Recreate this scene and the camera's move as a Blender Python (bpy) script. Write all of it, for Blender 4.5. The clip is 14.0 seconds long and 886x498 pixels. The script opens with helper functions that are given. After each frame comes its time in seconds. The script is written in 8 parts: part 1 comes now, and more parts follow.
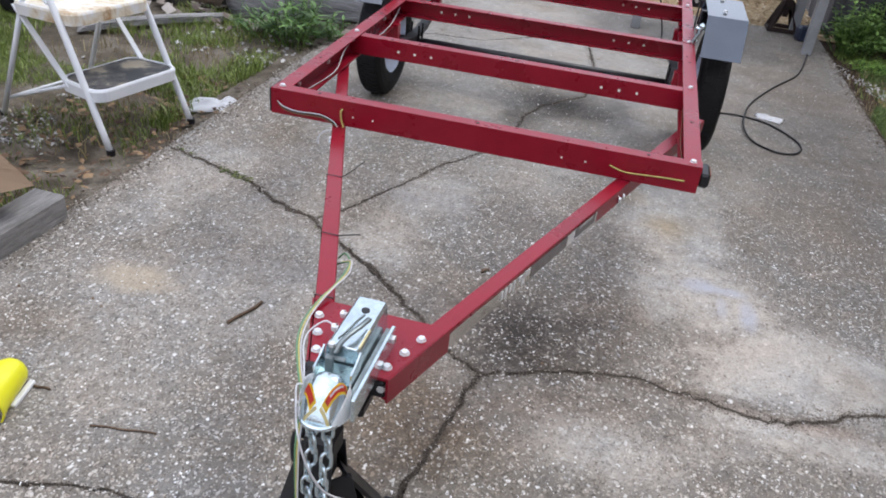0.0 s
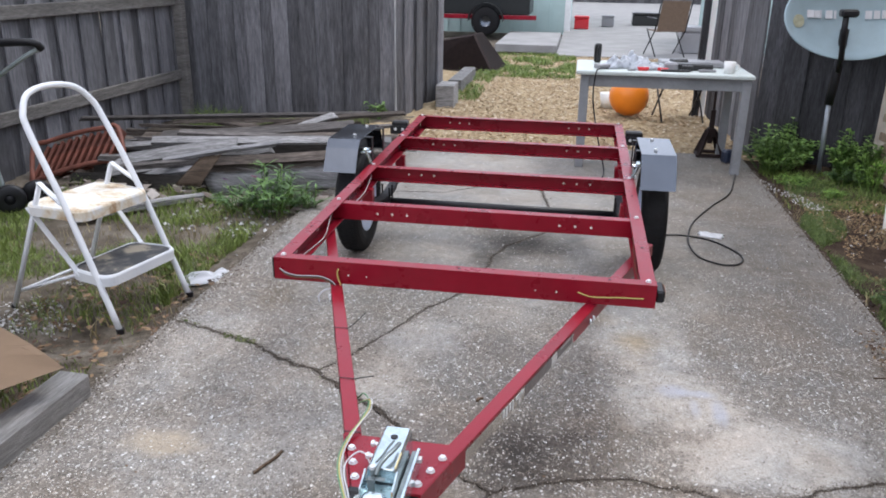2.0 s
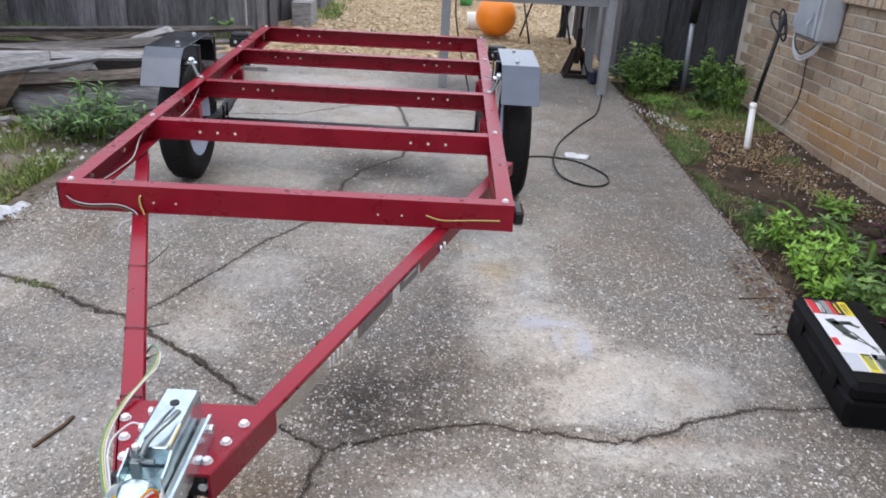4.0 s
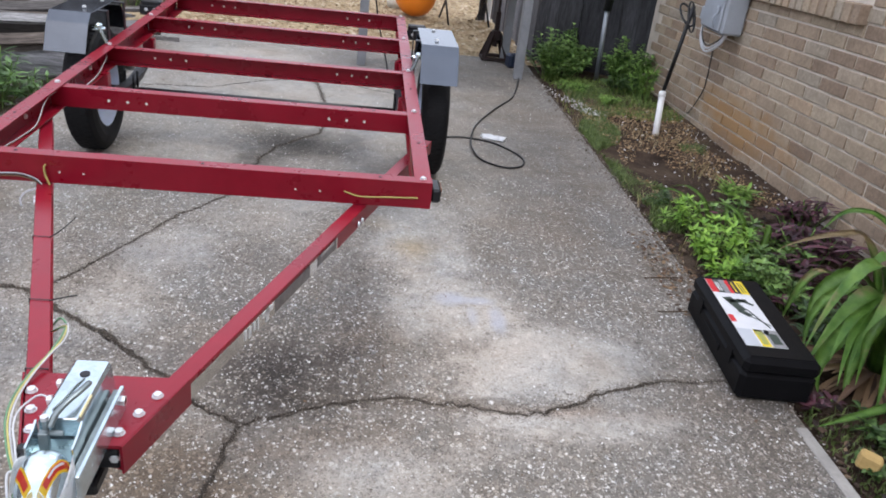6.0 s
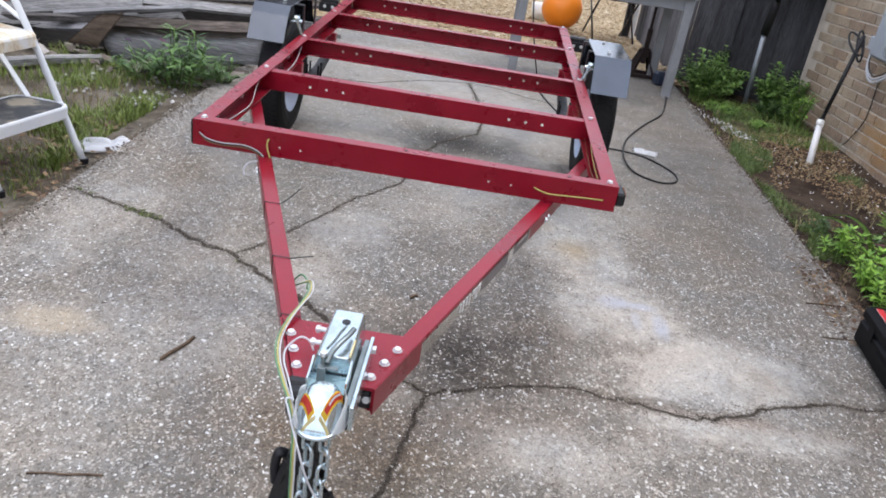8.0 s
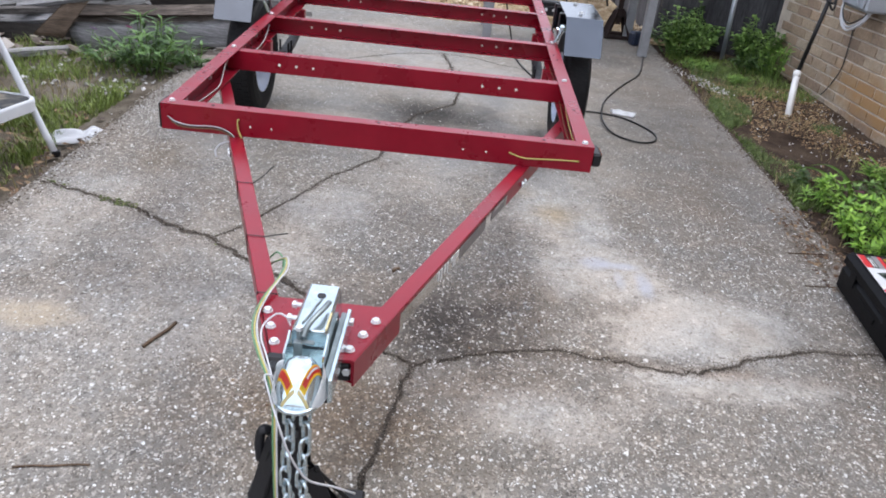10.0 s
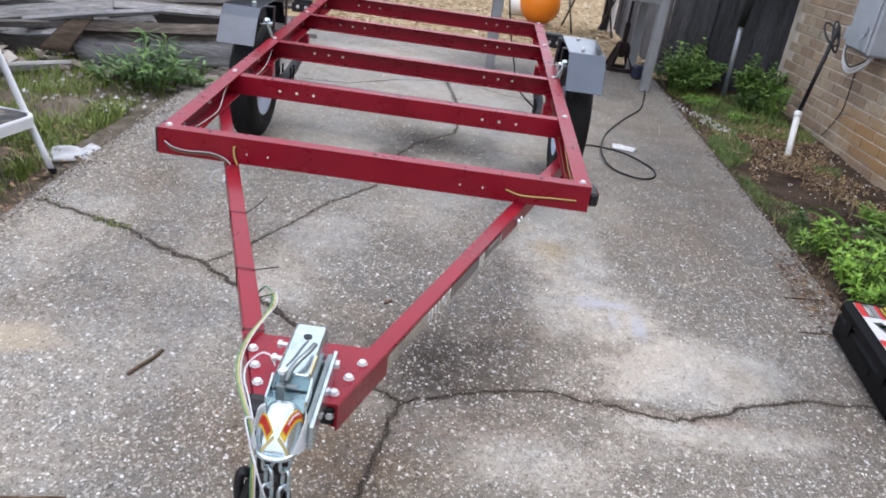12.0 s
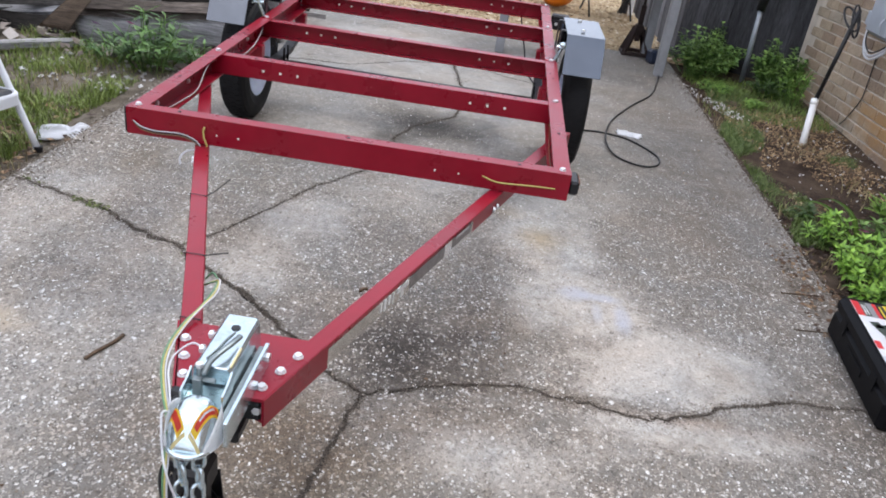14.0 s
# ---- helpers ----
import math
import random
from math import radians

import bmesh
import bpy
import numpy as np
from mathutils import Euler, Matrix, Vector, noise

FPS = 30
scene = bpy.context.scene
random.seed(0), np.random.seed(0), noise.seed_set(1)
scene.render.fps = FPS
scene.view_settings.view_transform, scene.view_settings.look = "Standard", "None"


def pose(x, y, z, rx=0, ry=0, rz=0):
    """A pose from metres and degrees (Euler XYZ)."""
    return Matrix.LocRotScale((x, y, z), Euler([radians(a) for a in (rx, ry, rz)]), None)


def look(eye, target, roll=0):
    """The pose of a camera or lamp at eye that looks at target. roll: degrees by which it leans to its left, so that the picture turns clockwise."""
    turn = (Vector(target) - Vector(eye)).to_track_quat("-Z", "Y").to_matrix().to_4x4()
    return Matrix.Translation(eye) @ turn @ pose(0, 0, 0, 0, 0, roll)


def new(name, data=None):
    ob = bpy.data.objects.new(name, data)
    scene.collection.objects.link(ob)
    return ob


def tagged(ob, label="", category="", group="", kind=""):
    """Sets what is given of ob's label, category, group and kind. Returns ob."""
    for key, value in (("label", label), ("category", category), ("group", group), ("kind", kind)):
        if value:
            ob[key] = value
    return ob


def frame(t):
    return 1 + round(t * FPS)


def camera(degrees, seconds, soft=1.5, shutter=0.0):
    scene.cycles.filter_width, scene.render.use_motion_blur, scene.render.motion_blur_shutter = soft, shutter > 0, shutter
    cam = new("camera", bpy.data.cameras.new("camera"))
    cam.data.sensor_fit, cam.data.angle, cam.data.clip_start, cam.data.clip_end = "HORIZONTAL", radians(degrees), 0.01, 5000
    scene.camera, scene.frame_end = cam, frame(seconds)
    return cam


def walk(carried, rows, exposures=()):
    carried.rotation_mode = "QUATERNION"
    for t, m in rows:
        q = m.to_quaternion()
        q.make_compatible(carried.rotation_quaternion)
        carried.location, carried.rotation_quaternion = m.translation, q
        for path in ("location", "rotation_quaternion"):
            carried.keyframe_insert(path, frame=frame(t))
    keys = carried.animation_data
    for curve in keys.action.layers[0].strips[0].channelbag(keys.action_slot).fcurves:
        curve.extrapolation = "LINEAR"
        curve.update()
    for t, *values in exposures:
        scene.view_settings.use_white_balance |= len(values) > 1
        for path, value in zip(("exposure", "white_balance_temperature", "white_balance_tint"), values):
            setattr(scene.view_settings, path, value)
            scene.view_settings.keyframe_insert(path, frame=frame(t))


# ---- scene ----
cam = camera(59.1, 14.0, soft=1.84, shutter=0.0)
PATH = [
    (0, (0.348, -2.004, 1.257), (0.008, -0.314, 0.242), 6.4),
    (0.5, (0.376, -2.036, 1.252), (0.025, -0.299, 0.325), 1.4),
    (1, (0.394, -2.09, 1.268), (0.129, -0.302, 0.411), 3.7),
    (1.5, (0.337, -2.177, 1.381), (-0.054, -0.362, 0.636), 1.8),
    (2, (0.325, -2.274, 1.367), (0.019, -0.418, 0.687), 0.9),
    (2.5, (0.348, -2.242, 1.311), (0.101, -0.466, 0.425), 0.2),
    (3, (0.403, -2.11, 1.243), (0.266, -0.298, 0.407), 3.2),
    (3.2, (0.441, -2.076, 1.224), (0.34, -0.253, 0.407), 2.7),
    (5.3, (0.351, -1.851, 1.206), (0.549, -0.049, 0.361), 6.2),
    (5.5, (0.384, -1.906, 1.202), (0.609, -0.107, 0.357), 6.0),
    (6, (0.407, -1.983, 1.212), (0.637, -0.188, 0.359), 6.8),
    (6.5, (0.403, -1.988, 1.211), (0.556, -0.176, 0.378), 7.1),
    (7, (0.302, -2.01, 1.226), (0.363, -0.184, 0.412), 6.7),
    (7.5, (0.2, -2.076, 1.207), (0.198, -0.254, 0.383), 7.6),
    (7.7, (0.171, -2.096, 1.19), (0.149, -0.283, 0.346), 9.0),
    (9.8, (0.174, -2.115, 1.183), (0.165, -0.327, 0.288), 7.4),
    (10, (0.203, -2.099, 1.174), (0.216, -0.32, 0.261), 6.1),
    (10.5, (0.29, -2.04, 1.188), (0.365, -0.278, 0.245), 6.7),
    (11, (0.318, -2.018, 1.195), (0.35, -0.238, 0.283), 8.2),
    (11.5, (0.27, -2.043, 1.2), (0.269, -0.251, 0.31), 7.0),
    (12, (0.211, -2.063, 1.203), (0.222, -0.26, 0.337), 8.1),
    (12.5, (0.191, -2.082, 1.203), (0.207, -0.273, 0.351), 7.4),
    (13, (0.246, -2.062, 1.195), (0.283, -0.262, 0.323), 7.0),
    (13.5, (0.341, -2.021, 1.189), (0.367, -0.23, 0.299), 10.3),
    (14, (0.354, -1.984, 1.2), (0.304, -0.204, 0.289), 8.3),
]
walk(cam, [(t, look(eye, target, roll)) for t, eye, target, roll in PATH], [(0.0, 0.38), (1.5, 0.34), (2.0, 0.48), (2.5, 0.6), (3.0, 0.57), (6.0, 0.5), (7.5, 0.53), (10.0, 0.6), (14.0, 0.57)])

# ---- world and light ----
world = bpy.data.worlds.new("overcast_sky")
scene.world = world
world.use_nodes = True
wn = world.node_tree.nodes
sky = wn.new("ShaderNodeTexSky")
sky.sky_type, sky.sun_disc = "NISHITA", False
sky.sun_elevation, sky.sun_rotation = radians(58), radians(215)
sky.air_density, sky.dust_density, sky.ozone_density = 1.0, 4.0, 1.0
mixw = wn.new("ShaderNodeMixRGB")
mixw.inputs[0].default_value = 0.72
mixw.inputs[2].default_value = (8.6, 9.25, 11.0, 1)
world.node_tree.links.new(sky.outputs[0], mixw.inputs[1])
world.node_tree.links.new(mixw.outputs[0], wn["Background"].inputs[0])
wn["Background"].inputs[1].default_value = 0.14
sun = new("sun", bpy.data.lights.new("sun", "SUN"))
sun.data.energy, sun.data.angle, sun.data.color = 1.2, radians(20), (1.0, 0.98, 0.95)
sun.matrix_world = pose(0, 0, 8, 32, 0, 145)


# ---- materials ----
def ramp(nt, src, stops):
    r = nt.nodes.new("ShaderNodeValToRGB")
    while len(r.color_ramp.elements) < len(stops):
        r.color_ramp.elements.new(0.5)
    for e, (p, c) in zip(r.color_ramp.elements, stops):
        e.position, e.color = p, (*c, 1) if len(c) == 3 else c
    nt.links.new(src, r.inputs[0])
    return r.outputs[0]


def tex(nt, kind, scale, co, detail=5, rough=0.6, out=0):
    n = nt.nodes.new(kind)
    n.inputs["Scale"].default_value = scale
    if "Detail" in n.inputs:
        n.inputs["Detail"].default_value = detail
    if kind == "ShaderNodeTexNoise":
        n.inputs["Roughness"].default_value = rough
    nt.links.new(co, n.inputs["Vector"])
    return n.outputs[out]


def mixc(nt, fac, a, b, mode="MIX"):
    m = nt.nodes.new("ShaderNodeMixRGB")
    m.blend_type = mode
    for i, v in ((0, fac), (1, a), (2, b)):
        if isinstance(v, (int, float)):
            m.inputs[i].default_value = v if i == 0 else (v, v, v, 1)
        elif isinstance(v, tuple):
            m.inputs[i].default_value = (*v, 1)
        else:
            nt.links.new(v, m.inputs[i])
    return m.outputs[0]


def math_node(nt, op, a, b=0.0, clamp=False):
    m = nt.nodes.new("ShaderNodeMath")
    m.operation, m.use_clamp = op, clamp
    for i, v in ((0, a), (1, b)):
        if isinstance(v, (int, float)):
            m.inputs[i].default_value = v
        else:
            nt.links.new(v, m.inputs[i])
    return m.outputs[0]


def start(name, stretch=(1, 1, 1), space="Object"):
    m = bpy.data.materials.new(name)
    m.use_nodes = True
    nt = m.node_tree
    co = nt.nodes.new("ShaderNodeTexCoord").outputs[space]
    mp = nt.nodes.new("ShaderNodeMapping")
    mp.inputs["Scale"].default_value = stretch
    nt.links.new(co, mp.inputs[0])
    return m, nt, nt.nodes["Principled BSDF"], mp.outputs[0]


def bump(nt, b, h, strength, dist):
    n = nt.nodes.new("ShaderNodeBump")
    n.inputs["Strength"].default_value, n.inputs["Distance"].default_value = strength, dist
    nt.links.new(h, n.inputs["Height"])
    nt.links.new(n.outputs[0], b.inputs["Normal"])


def plain(name, c, rough=0.5, metal=0.0, var=0.25, scale=14.0, grain=120.0, stretch=(1, 1, 1), rel=0.15, dist=0.002, per=0.0, spec=0.5):
    """A surface with blotches at one scale, grain at another, and its own relief."""
    m, nt, b, co = start(name, stretch)
    a = tex(nt, "ShaderNodeTexNoise", scale, co, 6)
    g = tex(nt, "ShaderNodeTexNoise", grain, co, 3)
    lo, hi = tuple(v * (1 - var) for v in c), tuple(min(1, v * (1 + var)) for v in c)
    col = ramp(nt, a, ((0.3, lo), (0.7, hi)))
    col = mixc(nt, 0.35 * min(1, var * 2), col, g, "OVERLAY")
    if per:
        info = nt.nodes.new("ShaderNodeObjectInfo")
        k = ramp(nt, info.outputs["Random"], ((0, (1 - per,) * 3), (1, (1 + per * 0.6,) * 3)))
        col = mixc(nt, 1.0, col, k, "MULTIPLY")
    nt.links.new(col, b.inputs["Base Color"])
    r = ramp(nt, a, ((0.2, (max(0.03, rough - 0.1),) * 3), (0.8, (min(1, rough + 0.1),) * 3)))
    nt.links.new(r, b.inputs["Roughness"])
    b.inputs["Metallic"].default_value = metal
    b.inputs["Specular IOR Level"].default_value = spec
    bump(nt, b, g, rel, dist)
    return m


def blob(nt, co, x, y, rx, ry, soft=0.6, wob=None):
    """A soft patch of its own shape at (x, y) on the ground."""
    mp = nt.nodes.new("ShaderNodeMapping")
    mp.vector_type = "POINT"
    mp.inputs["Location"].default_value = (-x / rx, -y / ry, 0)
    mp.inputs["Scale"].default_value = (1 / rx, 1 / ry, 0)
    nt.links.new(co, mp.inputs[0])
    ln = nt.nodes.new("ShaderNodeVectorMath")
    ln.operation = "LENGTH"
    nt.links.new(mp.outputs[0], ln.inputs[0])
    d = ln.outputs["Value"]
    if wob is not None:
        d = math_node(nt, "ADD", d, wob)
    return ramp(nt, d, ((max(0.0, 1 - soft), (1, 1, 1)), (1.0, (0, 0, 0))))


def concrete():
    """Pebbles in dark cement where the skin has gone, pale smooth cement where it is left, stains and darker patches
    over both.
    """
    m, nt, b, co = start("exposed_aggregate_concrete")
    big = tex(nt, "ShaderNodeTexNoise", 1.3, co, 7, 0.62)
    mid = tex(nt, "ShaderNodeTexNoise", 6.0, co, 8, 0.7)
    rag = tex(nt, "ShaderNodeTexNoise", 28.0, co, 6, 0.75)
    fine = tex(nt, "ShaderNodeTexNoise", 230.0, co, 4, 0.7)
    wob = math_node(nt, "MULTIPLY", math_node(nt, "SUBTRACT", tex(nt, "ShaderNodeTexNoise", 4.2, co, 10, 0.74), 0.5), 1.7)
    # where the smooth cement skin is left, with a ragged edge
    skin = ramp(nt, big, ((0.42, (0.05,) * 3), (0.7, (0.6,) * 3)))
    for x, y, rx, ry, f in SKIN:
        skin = math_node(nt, "MAXIMUM", skin, math_node(nt, "MULTIPLY", blob(nt, co, x, y, rx, ry, 0.64, wob), f))
    for x, y, rx, ry in WORN:
        skin = math_node(nt, "MULTIPLY", skin, math_node(nt, "SUBTRACT", 1.0, blob(nt, co, x, y, rx, ry, 0.5, wob)))
    torn = math_node(nt, "ADD", skin, math_node(nt, "MULTIPLY", math_node(nt, "SUBTRACT", rag, 0.5), 0.6))
    torn = math_node(nt, "MULTIPLY", ramp(nt, torn, ((0.22, (0, 0, 0)), (0.75, (1, 1, 1)))), math_node(nt, "ADD", 0.25, skin), True)
    base = mixc(nt, torn, (0.195, 0.178, 0.158), (0.43, 0.404, 0.37))
    # towards the back the pebbles lie deeper in the cement
    deep = blob(nt, co, 0.5, 2.6, 2.6, 2.4, 0.5, wob)
    base = mixc(nt, math_node(nt, "MULTIPLY", deep, 0.75), base, (0.265, 0.248, 0.225))
    base = mixc(nt, 0.28, base, mid, "OVERLAY")
    base = mixc(nt, 0.3, base, rag, "OVERLAY")
    base = mixc(nt, 0.45, base, fine, "OVERLAY")
    # pebbles, in three sizes, drawn out a little and uneven in outline
    warp = nt.nodes.new("ShaderNodeTexNoise")
    warp.inputs["Scale"].default_value = 110.0
    warp.inputs["Detail"].default_value = 4.0
    nt.links.new(co, warp.inputs["Vector"])
    bent = nt.nodes.new("ShaderNodeMixRGB")
    bent.blend_type = "LINEAR_LIGHT"
    bent.inputs[0].default_value = 0.0075
    nt.links.new(co, bent.inputs[1])
    nt.links.new(warp.outputs["Color"], bent.inputs[2])
    proud = 0.0
    col, height = base, math_node(nt, "MULTIPLY", fine, 0.35)
    for scale, cover, lo, turn in ((74.0, 0.5, 0.92, 0.4), (112.0, 0.28, 0.92, 1.7), (185.0, 0.2, 0.9, 2.6)):
        mp = nt.nodes.new("ShaderNodeMapping")
        mp.inputs["Rotation"].default_value = (0, 0, turn)
        mp.inputs["Scale"].default_value = (1.0, 0.72, 1.0)
        nt.links.new(bent.outputs[0], mp.inputs[0])
        vor = nt.nodes.new("ShaderNodeTexVoronoi")
        vor.inputs["Scale"].default_value = scale
        nt.links.new(mp.outputs[0], vor.inputs["Vector"])
        stone = ramp(nt, vor.outputs["Distance"], ((0.39, (1, 1, 1)), (0.46, (0, 0, 0))))
        sep = nt.nodes.new("ShaderNodeSeparateColor")
        nt.links.new(vor.outputs["Color"], sep.inputs[0])
        tone = ramp(nt, sep.outputs[0], ((0.0, (0.09, 0.08, 0.072)), (0.3, (0.2, 0.178, 0.155)), (0.55, (0.33, 0.298, 0.26)), (0.78, (0.44, 0.405, 0.362)), (0.92, (0.55, 0.525, 0.49)), (0.97, (0.74, 0.73, 0.71)), (1.0, (0.88, 0.87, 0.86))))
        pick = ramp(nt, sep.outputs[1], ((cover, (0, 0, 0)), (cover + 0.1, (1, 1, 1))))
        show = math_node(nt, "MULTIPLY", math_node(nt, "MULTIPLY", stone, pick), math_node(nt, "SUBTRACT", 1.0, math_node(nt, "MULTIPLY", torn, 0.66)))
        show = math_node(nt, "MULTIPLY", show, math_node(nt, "SUBTRACT", 1.0, math_node(nt, "MULTIPLY", deep, 0.62)))
        col = mixc(nt, math_node(nt, "MULTIPLY", show, lo), col, tone)
        height = math_node(nt, "MAXIMUM", height, show)
        proud = math_node(nt, "MAXIMUM", math_node(nt, "MULTIPLY", show, ramp(nt, sep.outputs[0], ((0.8, (0, 0, 0)), (0.95, (1, 1, 1))))), proud)
    # small dark pits in the smooth skin
    pit = nt.nodes.new("ShaderNodeTexVoronoi")
    pit.inputs["Scale"].default_value = 62.0
    nt.links.new(bent.outputs[0], pit.inputs["Vector"])
    psep = nt.nodes.new("ShaderNodeSeparateColor")
    nt.links.new(pit.outputs["Color"], psep.inputs[0])
    dots = math_node(nt, "MULTIPLY", ramp(nt, pit.outputs["Distance"], ((0.1, (1, 1, 1)), (0.2, (0, 0, 0)))), ramp(nt, psep.outputs[0], ((0.6, (0, 0, 0)), (0.64, (1, 1, 1)))))
    col = mixc(nt, math_node(nt, "MULTIPLY", dots, 0.65), col, (0.13, 0.12, 0.11))
    col = mixc(nt, 0.22, col, ramp(nt, tex(nt, "ShaderNodeTexNoise", 15.0, co, 7, 0.72), ((0.3, (0.25,) * 3), (0.7, (0.75,) * 3))), "OVERLAY")
    warm = ramp(nt, tex(nt, "ShaderNodeTexNoise", 1.9, co, 8, 0.7), ((0.38, (0.95, 1.0, 1.06)), (0.5, (1, 1, 1)), (0.64, (1.035, 0.985, 0.94))))
    col = mixc(nt, 0.9, col, warm, "MULTIPLY")
    # stains and other patches that darken the surface, then thin films that lie on it
    for x, y, rx, ry, c, f in STAINS_AND_PATCHES:
        k = math_node(nt, "MULTIPLY", blob(nt, co, x, y, rx, ry, 0.85, wob), f)
        k = math_node(nt, "MULTIPLY", k, math_node(nt, "SUBTRACT", 1.0, math_node(nt, "MULTIPLY", proud, 0.75)))
        col = mixc(nt, k, col, c, "MULTIPLY")
    for x, y, rx, ry, c, f in FILMS:
        k = math_node(nt, "MULTIPLY", blob(nt, co, x, y, rx, ry, 0.6, wob), math_node(nt, "MULTIPLY", rag, 2.0 * f), True)
        col = mixc(nt, k, col, c)
    dirt = ramp(nt, tex(nt, "ShaderNodeTexNoise", 2.6, co, 8, 0.7), ((0.5, (1, 1, 1)), (0.74, (0.66, 0.61, 0.55))))
    col = mixc(nt, 0.75, col, dirt, "MULTIPLY")
    nt.links.new(col, b.inputs["Base Color"])
    b.inputs["Roughness"].default_value = 0.8
    b.inputs["Specular IOR Level"].default_value = 0.3
    bump(nt, b, height, 1.0, 0.004)
    return m


# places where the pale cement skin is left: x, y, radii, strength
SKIN = [
    (0.97, -0.13, 0.55, 0.36, 0.8), (0.75, 0.15, 0.4, 0.45, 0.74), (0.66, 0.52, 0.4, 0.5, 0.7), (0.72, 0.85, 0.26, 0.3, 0.6), (1.15, -0.12, 0.28, 0.24, 0.75), (1.26, 0.1, 0.12, 0.09, 0.5), (1.05, 0.2, 0.3, 0.3, 0.4),
    (0.95, -0.42, 0.5, 0.13, 0.75), (1.1, -0.4, 0.36, 0.1, 0.7), (0.48, -0.62, 0.4, 0.2, 0.65), (0.85, -0.58, 0.6, 0.22, 0.5), (0.4, -1.0, 0.4, 0.25, 0.45),
    (-0.2, 0.45, 0.3, 0.32, 0.66), (-0.27, 0.1, 0.24, 0.36, 0.66), (0.05, 0.72, 0.35, 0.25, 0.5),
    (-0.5, -0.33, 0.45, 0.4, 0.5), (-1.0, 0.2, 0.3, 0.7, 0.55), (-0.75, 0.85, 0.3, 0.3, 0.5), (0.2, 1.0, 0.6, 0.35, 0.6), (-0.35, 1.35, 0.5, 0.5, 0.6), (0.4, 1.95, 0.7, 0.5, 0.62),
    (0.1, 2.5, 0.9, 0.6, 0.75), (-0.4, 3.3, 0.9, 0.6, 0.7), (0.9, 1.05, 0.22, 0.4, 0.5), (-0.62, -0.8, 0.4, 0.3, 0.45), (-0.65, -0.45, 0.7, 0.6, 0.48), (-0.6, 0.05, 0.45, 0.4, 0.48),
]
# places where it has worn off altogether: x, y, radii
WORN = [(0.2, 0.05, 0.24, 0.5), (1.2, 0.5, 0.4, 0.5), (0.98, -0.72, 0.34, 0.22), (-0.1, -0.75, 0.4, 0.3), (1.35, 2.2, 0.5, 1.6)]
# stains and darker patches of the drive: x, y, radii, colour, strength
STAINS_AND_PATCHES = [
    (0.22, -0.1, 0.34, 0.55, (0.58, 0.57, 0.57), 0.9), (0.24, -0.28, 0.26, 0.24, (0.42, 0.41, 0.41), 0.92), (0.45, -0.05, 0.16, 0.3, (0.78, 0.73, 0.69), 0.8), (0.37, -0.32, 0.26, 0.2, (0.66, 0.63, 0.61), 0.85), (0.28, -0.6, 0.16, 0.14, (0.72, 0.66, 0.62), 0.7), (-0.06, -0.66, 0.36, 0.3, (0.76, 0.64, 0.53), 0.85), (0.14, -0.66, 0.04, 0.3, (0.68, 0.62, 0.56), 0.5), (0.1, -0.8, 0.5, 0.3, (0.86, 0.78, 0.68), 0.8),
    # the patch at (1.5, -0.3) darkens the drive around the tool case
    (0.4, -0.5, 0.28, 0.14, (0.8, 0.72, 0.65), 0.7), (1.5, -0.3, 0.42, 0.55, (0.66, 0.645, 0.63), 0.85), (1.25, 0.9, 0.5, 1.1, (0.8, 0.78, 0.76), 0.8), (1.3, 2.2, 0.75, 2.0, (0.7, 0.68, 0.66), 0.85), (1.4, 2.3, 0.4, 1.4, (0.8, 0.78, 0.76), 0.8),
    (0.08, 1.62, 0.42, 0.4, (0.55, 0.54, 0.53), 0.8), (0.1, 1.64, 0.36, 0.3, (0.25, 0.245, 0.24), 1.0), (-0.05, 1.35, 0.12, 0.2, (0.5, 0.48, 0.46), 0.8), (0.63, 0.57, 0.11, 0.13, (0.86, 0.73, 0.52), 0.75),
    (0.47, 0.75, 0.1, 0.1, (0.87, 0.74, 0.56), 0.5), (-0.75, -0.2, 0.3, 0.3, (0.88, 0.83, 0.78), 0.7), (-0.95, -0.7, 0.2, 0.15, (0.85, 0.76, 0.66), 0.6), (-0.5, 0.75, 0.2, 0.35, (0.82, 0.78, 0.72), 0.7),
    (-0.9, 0.75, 0.2, 0.25, (0.74, 0.66, 0.56), 0.6), (0.62, -0.36, 0.5, 0.045, (0.7, 0.62, 0.55), 0.6), (1.0, -0.37, 0.3, 0.05, (0.74, 0.64, 0.57), 0.6), (1.55, 0.5, 0.12, 0.3, (0.6, 0.54, 0.48), 0.8),
]
# dried splashes: x, y, radii, colour, strength
FILMS = [
    (0.73, 0.2, 0.075, 0.055, (0.42, 0.43, 0.48), 0.8), (0.81, 0.195, 0.08, 0.035, (0.42, 0.43, 0.48), 0.7), (0.865, 0.08, 0.035, 0.11, (0.42, 0.43, 0.48), 0.75), (0.79, 0.1, 0.025, 0.07, (0.42, 0.43, 0.48), 0.5),
    (-0.84, -0.42, 0.14, 0.09, (0.46, 0.38, 0.28), 0.65),
]
M_CONCRETE = concrete()


